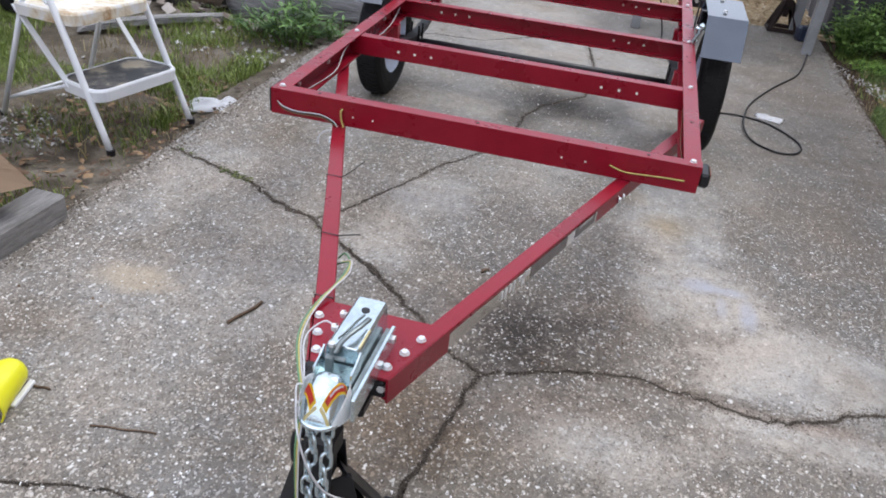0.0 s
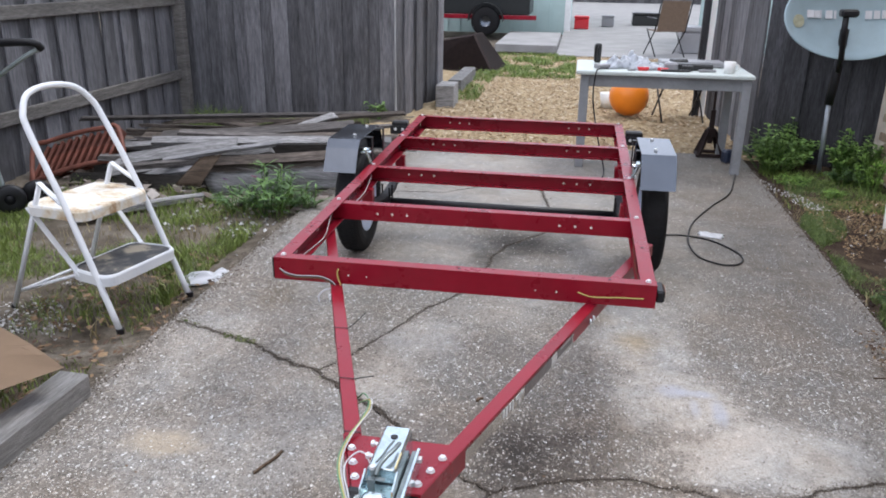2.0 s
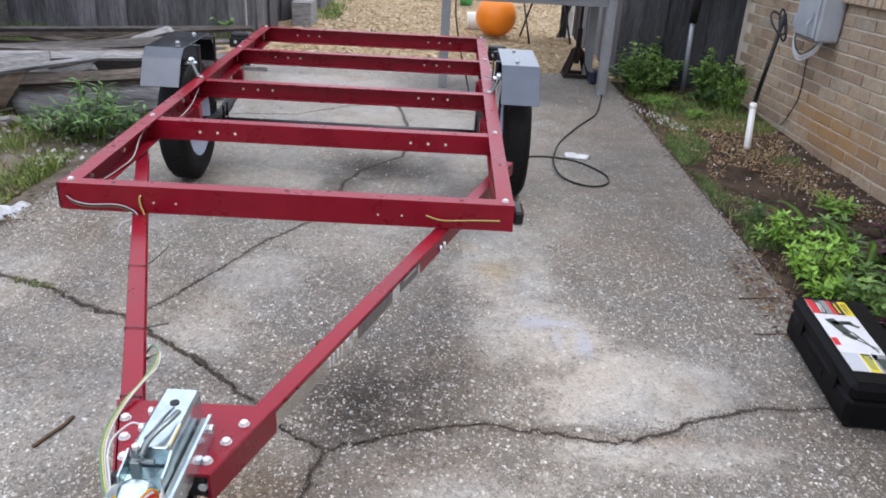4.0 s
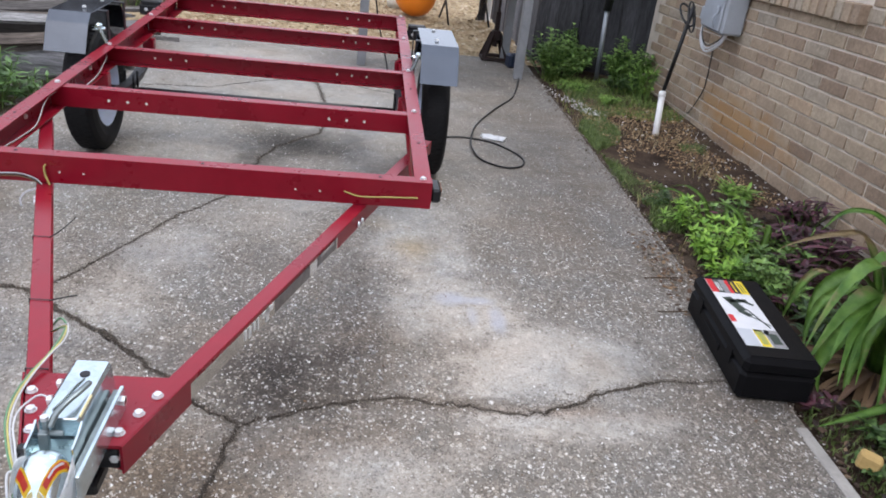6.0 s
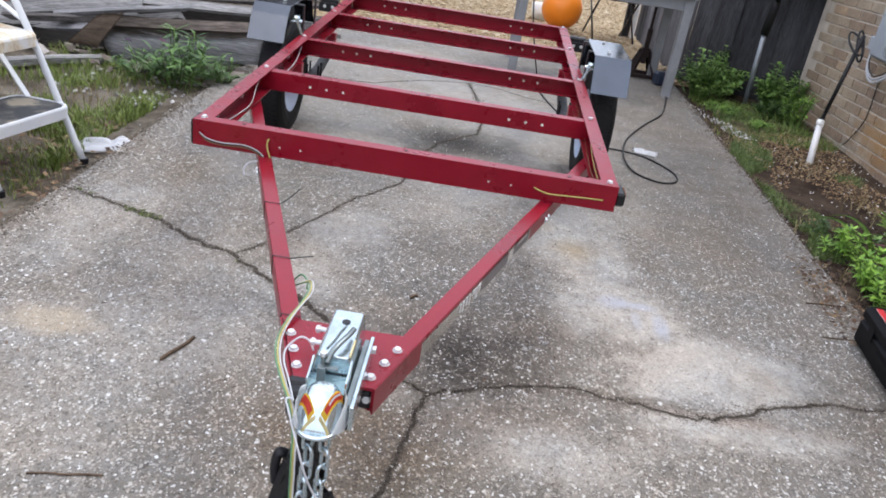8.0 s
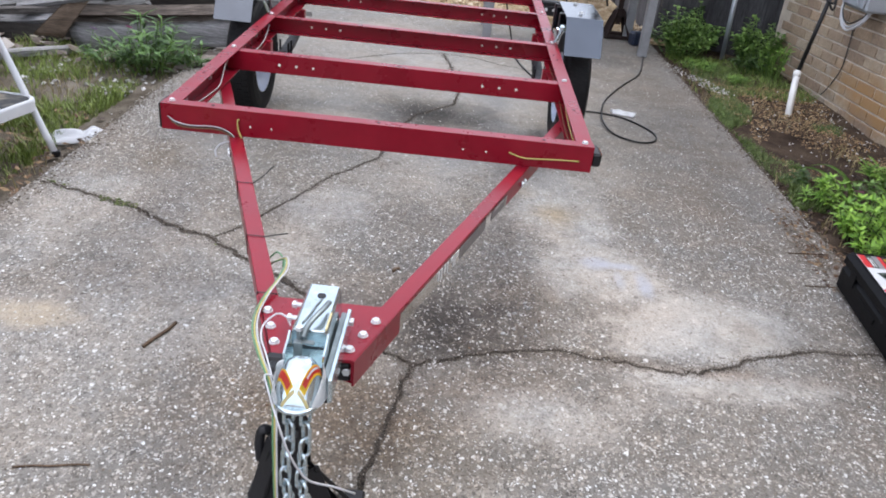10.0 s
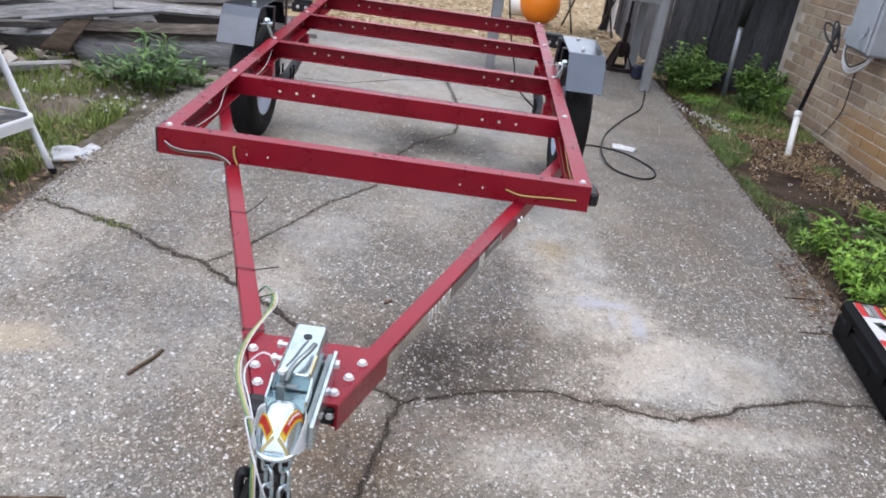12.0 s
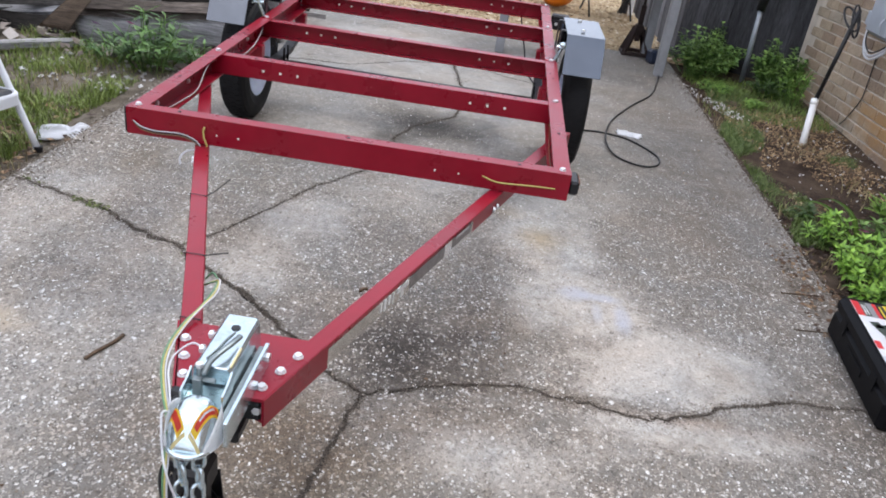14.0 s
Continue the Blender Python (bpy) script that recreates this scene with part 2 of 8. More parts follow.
def red_paint():
    m, nt, b, co = start("red_powder_coat")
    a = tex(nt, "ShaderNodeTexNoise", 9, co, 5)
    g = tex(nt, "ShaderNodeTexNoise", 420, co, 2)
    s = ramp(nt, tex(nt, "ShaderNodeTexNoise", 55, co, 6, 0.7), ((0.66, (0, 0, 0)), (0.74, (1, 1, 1))))
    col = ramp(nt, a, ((0.3, (0.2, 0.0035, 0.014)), (0.7, (0.255, 0.006, 0.02))))
    col = mixc(nt, math_node(nt, "MULTIPLY", s, 0.25), col, (0.36, 0.12, 0.11))
    nt.links.new(col, b.inputs["Base Color"])
    nt.links.new(ramp(nt, a, ((0.3, (0.24,) * 3), (0.7, (0.36,) * 3))), b.inputs["Roughness"])
    b.inputs["Coat Weight"].default_value, b.inputs["Coat Roughness"].default_value = 0.06, 0.15
    b.inputs["Specular IOR Level"].default_value = 0.3
    bump(nt, b, g, 0.12, 0.001)
    return m


def weathered_wood(name, lo, hi, per=0.25, axis=(1, 1, 1)):
    m, nt, b, co = start(name, axis)
    info = nt.nodes.new("ShaderNodeObjectInfo")
    add = nt.nodes.new("ShaderNodeVectorMath")
    nt.links.new(co, add.inputs[0])
    mul = math_node(nt, "MULTIPLY", info.outputs["Random"], 37.0)
    nt.links.new(mul, add.inputs[1])
    p = add.outputs[0]
    grain = tex(nt, "ShaderNodeTexNoise", 26, p, 8, 0.7)
    blot = tex(nt, "ShaderNodeTexNoise", 3.5, p, 5)
    col = ramp(nt, grain, ((0.3, lo), (0.68, hi)))
    col = mixc(nt, 0.75, col, blot, "OVERLAY")
    patch = ramp(nt, tex(nt, "ShaderNodeTexNoise", 9.0, p, 7, 0.75), ((0.3, (0.62, 0.62, 0.6)), (0.46, (1, 1, 1)), (0.56, (1, 1, 1)), (0.7, (1.4, 1.4, 1.42))))
    col = mixc(nt, 1.0, col, patch, "MULTIPLY")
    k = ramp(nt, info.outputs["Random"], ((0, (1 - per,) * 3), (1, (1 + per * 0.5,) * 3)))
    col = mixc(nt, 1.0, col, k, "MULTIPLY")
    nt.links.new(col, b.inputs["Base Color"])
    b.inputs["Roughness"].default_value = 0.88
    b.inputs["Specular IOR Level"].default_value = 0.25
    bump(nt, b, grain, 0.5, 0.006)
    return m


def soil(name, stops, scale=5, grain=70, dist=0.015):
    m, nt, b, co = start(name)
    a = tex(nt, "ShaderNodeTexNoise", scale, co, 8, 0.65)
    g = tex(nt, "ShaderNodeTexNoise", grain, co, 6, 0.7)
    col = ramp(nt, a, stops)
    col = mixc(nt, 0.6, col, g, "OVERLAY")
    nt.links.new(col, b.inputs["Base Color"])
    b.inputs["Roughness"].default_value = 0.95
    b.inputs["Specular IOR Level"].default_value = 0.15
    bump(nt, b, math_node(nt, "ADD", a, g), 0.7, dist)
    return m


def foliage(name, lo, hi, rough=0.5):
    m, nt, b, co = start(name)
    geo = nt.nodes.new("ShaderNodeNewGeometry")
    c = ramp(nt, geo.outputs["Random Per Island"], ((0.0, lo), (0.85, hi), (1.0, tuple(v * 1.35 for v in hi))))
    n = tex(nt, "ShaderNodeTexNoise", 40, co, 3)
    nt.links.new(mixc(nt, 0.3, c, n, "OVERLAY"), b.inputs["Base Color"])
    b.inputs["Roughness"].default_value = rough
    b.inputs["Subsurface Weight"].default_value = 0.0
    b.inputs["Transmission Weight"].default_value = 0.0
    return m


M_RED = red_paint()
M_ZINC = plain("zinc_plated_steel", (0.6, 0.69, 0.73), 0.2, 0.9, 0.14, 30, 200, rel=0.05)
M_BOLT = plain("zinc_bolt", (0.72, 0.73, 0.74), 0.35, 0.6, 0.1, 60, 300, rel=0.05)
M_BLACK = plain("black_steel", (0.011, 0.011, 0.013), 0.42, 0.0, 0.3, spec=0.35)
M_RUBBER = plain("tyre_rubber", (0.008, 0.008, 0.009), 0.7, 0, 0.3, 20, 150, spec=0.25)
M_GREY = plain("grey_fender_steel", (0.115, 0.128, 0.15), 0.13, 0.9, 0.1, 7, 260, rel=0.04)
M_WHITE = plain("white_enamel", (0.76, 0.77, 0.78), 0.4, 0, 0.08, 9, 90, rel=0.08)
M_RIM = plain("white_rim_paint", (0.62, 0.7, 0.86), 0.4, 0, 0.1)
M_FENCE = weathered_wood("weathered_fence_wood", (0.085, 0.084, 0.09), (0.215, 0.212, 0.226), 0.55, (2.6, 2.6, 0.3))
M_DARKFENCE = weathered_wood("dark_fence_wood", (0.03, 0.03, 0.034), (0.105, 0.105, 0.115), 0.35, (6, 6, 0.5))
M_BOARD = weathered_wood("old_board_wood", (0.022, 0.02, 0.019), (0.185, 0.168, 0.16), 0.6, (0.5, 5, 5))
M_SOIL = soil("bare_soil", ((0.3, (0.028, 0.019, 0.014)), (0.5, (0.065, 0.044, 0.031)), (0.7, (0.12, 0.088, 0.062))))
M_YARD = soil("yard_soil_with_grass", ((0.3, (0.06, 0.05, 0.037)), (0.48, (0.12, 0.1, 0.077)), (0.64, (0.2, 0.174, 0.143)), (0.78, (0.33, 0.31, 0.285))), 6)
M_CHIPS = soil("pale_wood_chips", ((0.3, (0.26, 0.18, 0.1)), (0.5, (0.43, 0.33, 0.2)), (0.7, (0.56, 0.46, 0.32))), 22, 90, 0.03)
M_DARK = soil("dark_crack_dirt", ((0.3, (0.016, 0.014, 0.012)), (0.7, (0.05, 0.042, 0.034))), 20)
M_GRASS = foliage("grass_blades", (0.07, 0.12, 0.022), (0.22, 0.3, 0.075))
M_VERGE = foliage("muted_grass_blades", (0.055, 0.085, 0.02), (0.15, 0.2, 0.06))
M_STRIP = foliage("soft_strip_grass", (0.06, 0.1, 0.022), (0.17, 0.235, 0.07))
M_LAWN = foliage("yellow_green_grass", (0.085, 0.125, 0.022), (0.24, 0.31, 0.075))
M_DRYGRASS = foliage("dry_grass_blades", (0.2, 0.16, 0.07), (0.36, 0.3, 0.16))
M_LEAF = foliage("weed_leaves", (0.035, 0.09, 0.016), (0.18, 0.3, 0.075))
M_BUSH = foliage("bush_leaves", (0.045, 0.11, 0.018), (0.2, 0.33, 0.08))
M_DARKLEAF = foliage("dark_weed_leaves", (0.02, 0.05, 0.012), (0.07, 0.13, 0.035))
M_BRIGHTLEAF = foliage("bright_leaves", (0.09, 0.19, 0.02), (0.21, 0.36, 0.06))


# ---- builders ----
def mesh_of(name, bm, material, smooth=False):
    me = bpy.data.meshes.new(name)
    bm.normal_update()
    bm.to_mesh(me)
    bm.free()
    for mm in (material if isinstance(material, (list, tuple)) else [material]):
        me.materials.append(mm)
    if smooth:
        me.shade_smooth()
    return me


def part(name, bm, material, parent=None, label="", smooth=False, at=None):
    ob = new(name, mesh_of(name, bm, material, smooth))
    if parent is not None:
        ob.parent = parent
    if at is not None:
        ob.matrix_local = at
    if label:
        ob["label"] = label
    return ob


def thing(name, label, category, m=None, group="", kind=""):
    e = new(name)
    e.empty_display_size = 0.1
    if m is not None:
        e.matrix_world = m
    return tagged(e, label, category, group, kind)


def bevel(bm, w, seg=1):
    es = [e for e in bm.edges if len(e.link_faces) == 2 and e.calc_face_angle(0) > 0.6]
    bmesh.ops.bevel(bm, geom=es, offset=w, segments=seg, affect="EDGES", profile=0.6)
    return bm


def box(x0, x1, y0, y1, z0, z1, r=0.0, bm=None, m=None):
    own = bmesh.new()
    bmesh.ops.create_cube(own, size=1)
    bmesh.ops.scale(own, vec=(x1 - x0, y1 - y0, z1 - z0), verts=own.verts)
    bmesh.ops.translate(own, vec=((x0 + x1) / 2, (y0 + y1) / 2, (z0 + z1) / 2), verts=own.verts)
    if r:
        bevel(own, r)
    if m is not None:
        bmesh.ops.transform(own, matrix=m, verts=own.verts)
    return join(bm, own)


def join(bm, own):
    if bm is None:
        return own
    tmp = bpy.data.meshes.new("tmp")
    own.to_mesh(tmp)
    own.free()
    bm.from_mesh(tmp)
    bpy.data.meshes.remove(tmp)
    return bm


def basis(p0, p1, up=(0, 0, 1)):
    d = (Vector(p1) - Vector(p0))
    n = d.length
    d.normalize()
    s = d.cross(Vector(up))
    if s.length < 1e-4:
        s = d.cross(Vector((0, 1, 0)))
    s.normalize()
    u = s.cross(d)
    m = Matrix((s, d, u)).transposed().to_4x4()
    m.translation = p0
    return m, n


def extrude(poly, p0, p1, up=(0, 0, 1), bm=None, r=0.0):
    """A closed bar of the section poly (side, up) from p0 to p1; side points to the right of the way."""
    m, n = basis(p0, p1, up)
    own = bmesh.new()
    a = [own.verts.new(m @ Vector((s, 0, u))) for s, u in poly]
    b = [own.verts.new(m @ Vector((s, n, u))) for s, u in poly]
    k = len(poly)
    own.faces.new(a)
    own.faces.new(b[::-1])
    for i in range(k):
        own.faces.new((a[i], b[i], b[(i + 1) % k], a[(i + 1) % k]))
    bmesh.ops.recalc_face_normals(own, faces=own.faces)
    if r:
        bevel(own, r)
    return join(bm, own)


def channel(h, w, t, side=1):
    """C section hanging under its top edge; web at side 0, flanges towards side * w."""
    return [(0, 0), (side * w, 0), (side * w, -t), (side * t, -t), (side * t, -h + t), (side * w, -h + t), (side * w, -h), (0, -h)]


def tube(pts, r, n=8, bm=None, closed=False, taper=None):
    own = bmesh.new()
    pts = [Vector(p) for p in pts]
    rings = []
    prev = None
    for i, p in enumerate(pts):
        a = pts[(i - 1) % len(pts)] if closed or i else p
        c = pts[(i + 1) % len(pts)] if closed or i < len(pts) - 1 else p
        d = (c - a).normalized()
        if prev is None:
            s = d.orthogonal().normalized()
        else:
            s = (prev - d * prev.dot(d)).normalized()
        prev = s
        u = d.cross(s)
        rr = r * (taper[i] if taper else 1)
        rings.append([own.verts.new(p + (s * math.cos(6.28318 * k / n) + u * math.sin(6.28318 * k / n)) * rr) for k in range(n)])
    m = len(rings)
    for i in range(m if closed else m - 1):
        a, b = rings[i], rings[(i + 1) % m]
        for k in range(n):
            own.faces.new((a[k], a[(k + 1) % n], b[(k + 1) % n], b[k]))
    if not closed:
        own.faces.new(rings[0][::-1])
        own.faces.new(rings[-1])
    return join(bm, own)


def curve_pts(pts, n=8):
    """A smooth line through the points."""
    pts = [Vector(p) for p in pts]
    q = [pts[0] * 2 - pts[1]] + pts + [pts[-1] * 2 - pts[-2]]
    out = []
    for i in range(1, len(q) - 2):
        for k in range(n):
            t = k / n
            a, b, c, d = q[i - 1], q[i], q[i + 1], q[i + 2]
            out.append(0.5 * (2 * b + (c - a) * t + (2 * a - 5 * b + 4 * c - d) * t * t + (3 * b - a - 3 * c + d) * t ** 3))
    return out + [pts[-1]]


def lathe(prof, n=24, bm=None, m=None):
    """Turn (radius, height) pairs about z."""
    own = bmesh.new()
    rings = []
    for r, z in prof:
        if r < 1e-5:
            rings.append([own.verts.new((0, 0, z))])
        else:
            rings.append([own.verts.new((r * math.cos(6.283185 * k / n), r * math.sin(6.283185 * k / n), z)) for k in range(n)])
    for a, b in zip(rings, rings[1:]):
        for k in range(n):
            va, vb = a[k % len(a)], a[(k + 1) % n % len(a)]
            vc, vd = b[(k + 1) % n % len(b)], b[k % len(b)]
            f = [v for i, v in enumerate((va, vb, vc, vd)) if v not in (va, vb, vc, vd)[:i]]
            if len(f) > 2:
                own.faces.new(f)
    bmesh.ops.recalc_face_normals(own, faces=own.faces)
    if m is not None:
        bmesh.ops.transform(own, matrix=m, verts=own.verts)
    return join(bm, own)


def hexbolt(r=0.0078, h=0.0055, shank=0.0):
    own = bmesh.new()
    lathe([(r * 1.2, 0), (r * 1.2, 0.0015), (0, 0.0015)], 14, own)
    lathe([(r, 0.0015), (r, h), (r * 0.85, h + 0.0012), (0, h + 0.0012)], 6, own)
    return own


rng = random.Random(7)


def crumpled(name, x, y, w, d, h, mat, label, category, rz=0, seed=0):
    """A soft crumpled sheet with an uneven outline."""
    bm = bmesh.new()
    n = 19
    g = []
    for i in range(n):
        row = []
        for j in range(n):
            u, v = 2 * i / (n - 1) - 1, 2 * j / (n - 1) - 1
            k = 1 + 0.3 * noise.noise((u * 1.6 + seed, v * 1.6, 5.0))
            e = (1 - abs(u) ** 3) * (1 - abs(v) ** 3)
            z = abs(noise.noise((u * 1.5 + seed, v * 1.5, 2.0))) * 1.3 + abs(noise.noise((u * 3.2 + seed, v * 3.2, 4.0))) * 0.3 + 0.3
            row.append(bm.verts.new((w / 2 * u * k, d / 2 * v * k, 0.004 + h * z * e)))
        g.append(row)
    for i in range(n - 1):
        for j in range(n - 1):
            bm.faces.new((g[i][j], g[i + 1][j], g[i + 1][j + 1], g[i][j + 1]))
    bmesh.ops.solidify(bm, geom=bm.faces[:], thickness=0.0012)
    o = part(name, bm, mat, smooth=True)
    o.matrix_world = pose(x, y, 0.0, 0, 0, rz)
    return tagged(o, label, category)

# ---- ground and drive ----
LEFT, RIGHT, NEAR, FAR = -1.23, 1.635, -9.0, 4.05
CRACK = [(LEFT, 0.40), (-1.14, 0.37), (-0.98, 0.32), (-0.84, 0.27), (-0.70, 0.17), (-0.52, 0.10), (-0.40, 0.0), (-0.21, -0.14), (-0.06, -0.28),
         (0.08, -0.41), (0.17, -0.47), (0.26, -0.43), (0.36, -0.39), (0.48, -0.35), (0.58, -0.34), (0.75, -0.37), (0.88, -0.39), (1.01, -0.34),
         (1.13, -0.27), (1.28, -0.22), (1.46, -0.20), (RIGHT, -0.19)]
BRANCH = [(-0.52, 0.10), (-0.45, 0.20), (-0.34, 0.45), (-0.23, 0.72), (-0.09, 0.94), (-0.04, 1.15), (-0.03, 1.39), (0.03, 1.58), (0.21, 1.82), (0.24, 2.2), (0.11, 2.9)]
LOWER = [(0.17, -0.47), (0.14, -0.62), (0.125, -0.72), (0.11, -0.82), (0.06, -1.05), (0.1, -1.5), (-0.05, -2.4), (0.05, -3.6), (0.0, NEAR)]
CROSS = [(LEFT, -1.2), (-0.95, -1.22), (-0.66, -1.14), (-0.56, -1.11), (-0.46, -1.09), (-0.3, -1.1), (0.06, -1.05)]
BACK = [(LEFT, 2.3), (-0.75, 2.48), (-0.46, 2.51), (-0.19, 2.77), (0.11, 2.9), (0.3, 2.88), (0.47, 2.76), (0.9, 2.62), (RIGHT, 2.7)]


def jag(line, amp, seed):
    """Break a line up into short uneven steps."""
    r = random.Random(seed)
    out = []
    for (x0, y0), (x1, y1) in zip(line, line[1:]):
        n = max(1, int(math.hypot(x1 - x0, y1 - y0) / 0.022))
        for k in range(n):
            t = k / n
            a = 0 if k == 0 else amp
            out.append((x0 + (x1 - x0) * t + r.uniform(-a, a), y0 + (y1 - y0) * t + r.uniform(-a, a)))
    return out + [line[-1]]


CRACK, BRANCH, LOWER, CROSS, BACK = jag(CRACK, 0.0095, 1), jag(BRANCH, 0.006, 2), jag(LOWER, 0.007, 3), jag(CROSS, 0.005, 4), jag(BACK, 0.006, 5)


def shifted(line, w, seed):
    """The line moved to its left by an uneven half width w."""
    r = random.Random(seed)
    out = []
    for i, (x, y) in enumerate(line):
        a, b = line[max(0, i - 1)], line[min(len(line) - 1, i + 1)]
        dx, dy = b[0] - a[0], b[1] - a[1]
        n = math.hypot(dx, dy) or 1
        k = w * r.uniform(0.45, 1.25) * (1.5 if line is CRACK and -1.0 < x < -0.15 else 0.8 if line is CRACK and x > 0.5 else 1.0)
        k *= 0.55 + 1.5 * abs(noise.noise((x * 5.0 + seed, y * 5.0, 0.5)))
        out.append((x - dy / n * k, y + dx / n * k))
    return out


def cut(line, at):
    """Index of the vertex of line nearest to at."""
    return min(range(len(line)), key=lambda i: (line[i][0] - at[0]) ** 2 + (line[i][1] - at[1]) ** 2)


def slab(poly, name="slab", z=0.0, depth=0.11):
    bm = bmesh.new()
    vs = [bm.verts.new((x, y, z)) for x, y in poly]
    f = bm.faces.new(vs)
    bm.normal_update()
    if f.normal.z < 0:
        f.normal_flip()
    top = [f]
    low = [bm.verts.new((v.co.x, v.co.y, z - depth)) for v in f.verts]
    lp = list(f.verts)
    for i in range(len(lp)):
        bm.faces.new((lp[i], low[i], low[(i + 1) % len(lp)], lp[(i + 1) % len(lp)]))
    bmesh.ops.triangulate(bm, faces=top)
    return bm


W = 0.0072
ic, il, ib = cut(CRACK, (-0.52, 0.10)), cut(CRACK, (0.17, -0.47)), cut(BACK, (0.11, 2.9))
ix = cut(LOWER, (0.06, -1.05))
up = shifted(CRACK, W, 11)
dn = shifted(CRACK, -W, 12)
bl, br = shifted(BRANCH, W * 0.55, 13), shifted(BRANCH, -W * 0.55, 14)
ll, lr = shifted(LOWER, -W * 0.7, 15), shifted(LOWER, W * 0.7, 16)
kt, kb = shifted(CROSS, W * 0.6, 17), shifted(CROSS, -W * 0.6, 18)
bt, bb = shifted(BACK, W * 0.4, 19), shifted(BACK, -W * 0.4, 20)
for k, (x, y) in enumerate(BACK):
    if x > 0.75:
        bt[k], bb[k] = (x, y + 0.0001), (x, y - 0.0001)
driveway = thing("driveway", "cracked grey concrete drive with exposed pebble aggregate", "driveway", kind="structure")
for poly in (
    up[:ic + 1] + bl[1:-1] + bb[:ib + 1][::-1],
    br[1:-1][::-1] + up[ic:] + bb[ib:][::-1],
    bt + [(RIGHT, FAR), (0.9, FAR + 0.03), (0.1, FAR - 0.04), (-0.6, FAR + 0.02), (LEFT, FAR)],
    dn[:il + 1] + ll[1:ix + 1] + kt[:-1][::-1],
    dn[il:] + [(RIGHT, NEAR), (0.02, NEAR)] + lr[1:-1][::-1],
    kb + ll[ix + 1:-1] + [(-0.02, NEAR), (LEFT, NEAR)],
):
    part("slab", slab(poly), M_CONCRETE, driveway)

part_bed = bmesh.new()
box(LEFT + 0.02, RIGHT - 0.02, NEAR, FAR - 0.02, -0.3, -0.022, bm=part_bed)
part("crack_filling", part_bed, M_DARK, driveway, "dark dirt in the cracks")


def sheet(name, x0, x1, y0, y1, step, z, rough, material, hole=None, seed=0):
    nx, ny = int((x1 - x0) / step), int((y1 - y0) / step)
    bm = bmesh.new()
    g = {}
    for i in range(nx + 1):
        for j in range(ny + 1):
            x, y = x0 + (x1 - x0) * i / nx, y0 + (y1 - y0) * j / ny
            h = noise.noise((x * 1.7 + seed, y * 1.7, 3.1)) * rough + noise.noise((x * 7 + seed, y * 7, 8.1)) * rough * 0.45
            g[i, j] = bm.verts.new((x, y, z + h))
    for i in range(nx):
        for j in range(ny):
            bm.faces.new((g[i, j], g[i + 1, j], g[i + 1, j + 1], g[i, j + 1]))
    ob = part(name, bm, material, smooth=True)
    return ob


gb = bmesh.new()
box(-400, 400, -400, 400, -0.6, -0.085, bm=gb)
tagged(part("ground", gb, M_YARD), "grey brown yard soil reaching far off", "ground", kind="structure")
tagged(sheet("yard_verge", -6.0, LEFT + 0.005, -9.0, 5.3, 0.07, -0.035, 0.03, M_YARD), "bare yard soil with thin grass beside the drive", "soil", kind="structure")
tagged(sheet("flower_bed", RIGHT - 0.005, 2.6, -9.0, 5.0, 0.07, -0.03, 0.03, M_SOIL, seed=9), "dark flower bed soil between drive and brick wall", "soil", kind="structure")
tagged(sheet("chip_path", -1.6, 2.6, FAR - 0.03, 11.4, 0.1, -0.03, 0.025, M_CHIPS, seed=4), "path of pale yellow wood chips behind the drive", "path", kind="structure")

# ---- the red utility trailer ----
trailer = thing("utility_trailer", "bare red steel utility trailer frame with grey fenders on the drive", "trailer")
FR = pose(0, 0, 0.463, 1.03)
HH, WW, TT = 0.076, 0.04, 0.004
C2, C3, C4, C5 = 0.625, 1.19, 1.82, 2.44


def on_frame(name, bm, mat, label="", smooth=False, parent=None):
    if parent is None:
        return part(name, bm, mat, trailer, label, smooth, FR)
    return part(name, bm, mat, parent, label, smooth)


# rails: the web outside, the flanges inwards, in two lengths that fold at the middle
for sx in (-1, 1):
    for y0, y1 in ((0.0415, C3 + 0.018), (C3 + 0.024, C5)):
        bm = extrude(channel(HH, 0.046, TT, -sx), (sx * 0.61, y0, 0), (sx * 0.61, y1, 0))
        on_frame("side_rail", bm, M_RED)
on_frame("front_crossmember", extrude(channel(HH, WW, TT, -1), (-0.612, 0, 0.001), (0.612, 0, 0.001)), M_RED)
on_frame("crossmember", extrude(channel(HH - 0.01, WW, TT, -1), (-0.604, C2, -0.0045), (0.604, C2, -0.0045)), M_RED)
for y in (C3, C4):
    on_frame("crossmember", extrude(channel(HH - 0.01, WW, TT, 1), (-0.604, y + WW, -0.0045), (0.604, y + WW, -0.0045)), M_RED)
on_frame("rear_crossmember", extrude(channel(HH, WW, TT, 1), (-0.604, C5, 0.0), (0.604, C5, 0.0)), M_RED)
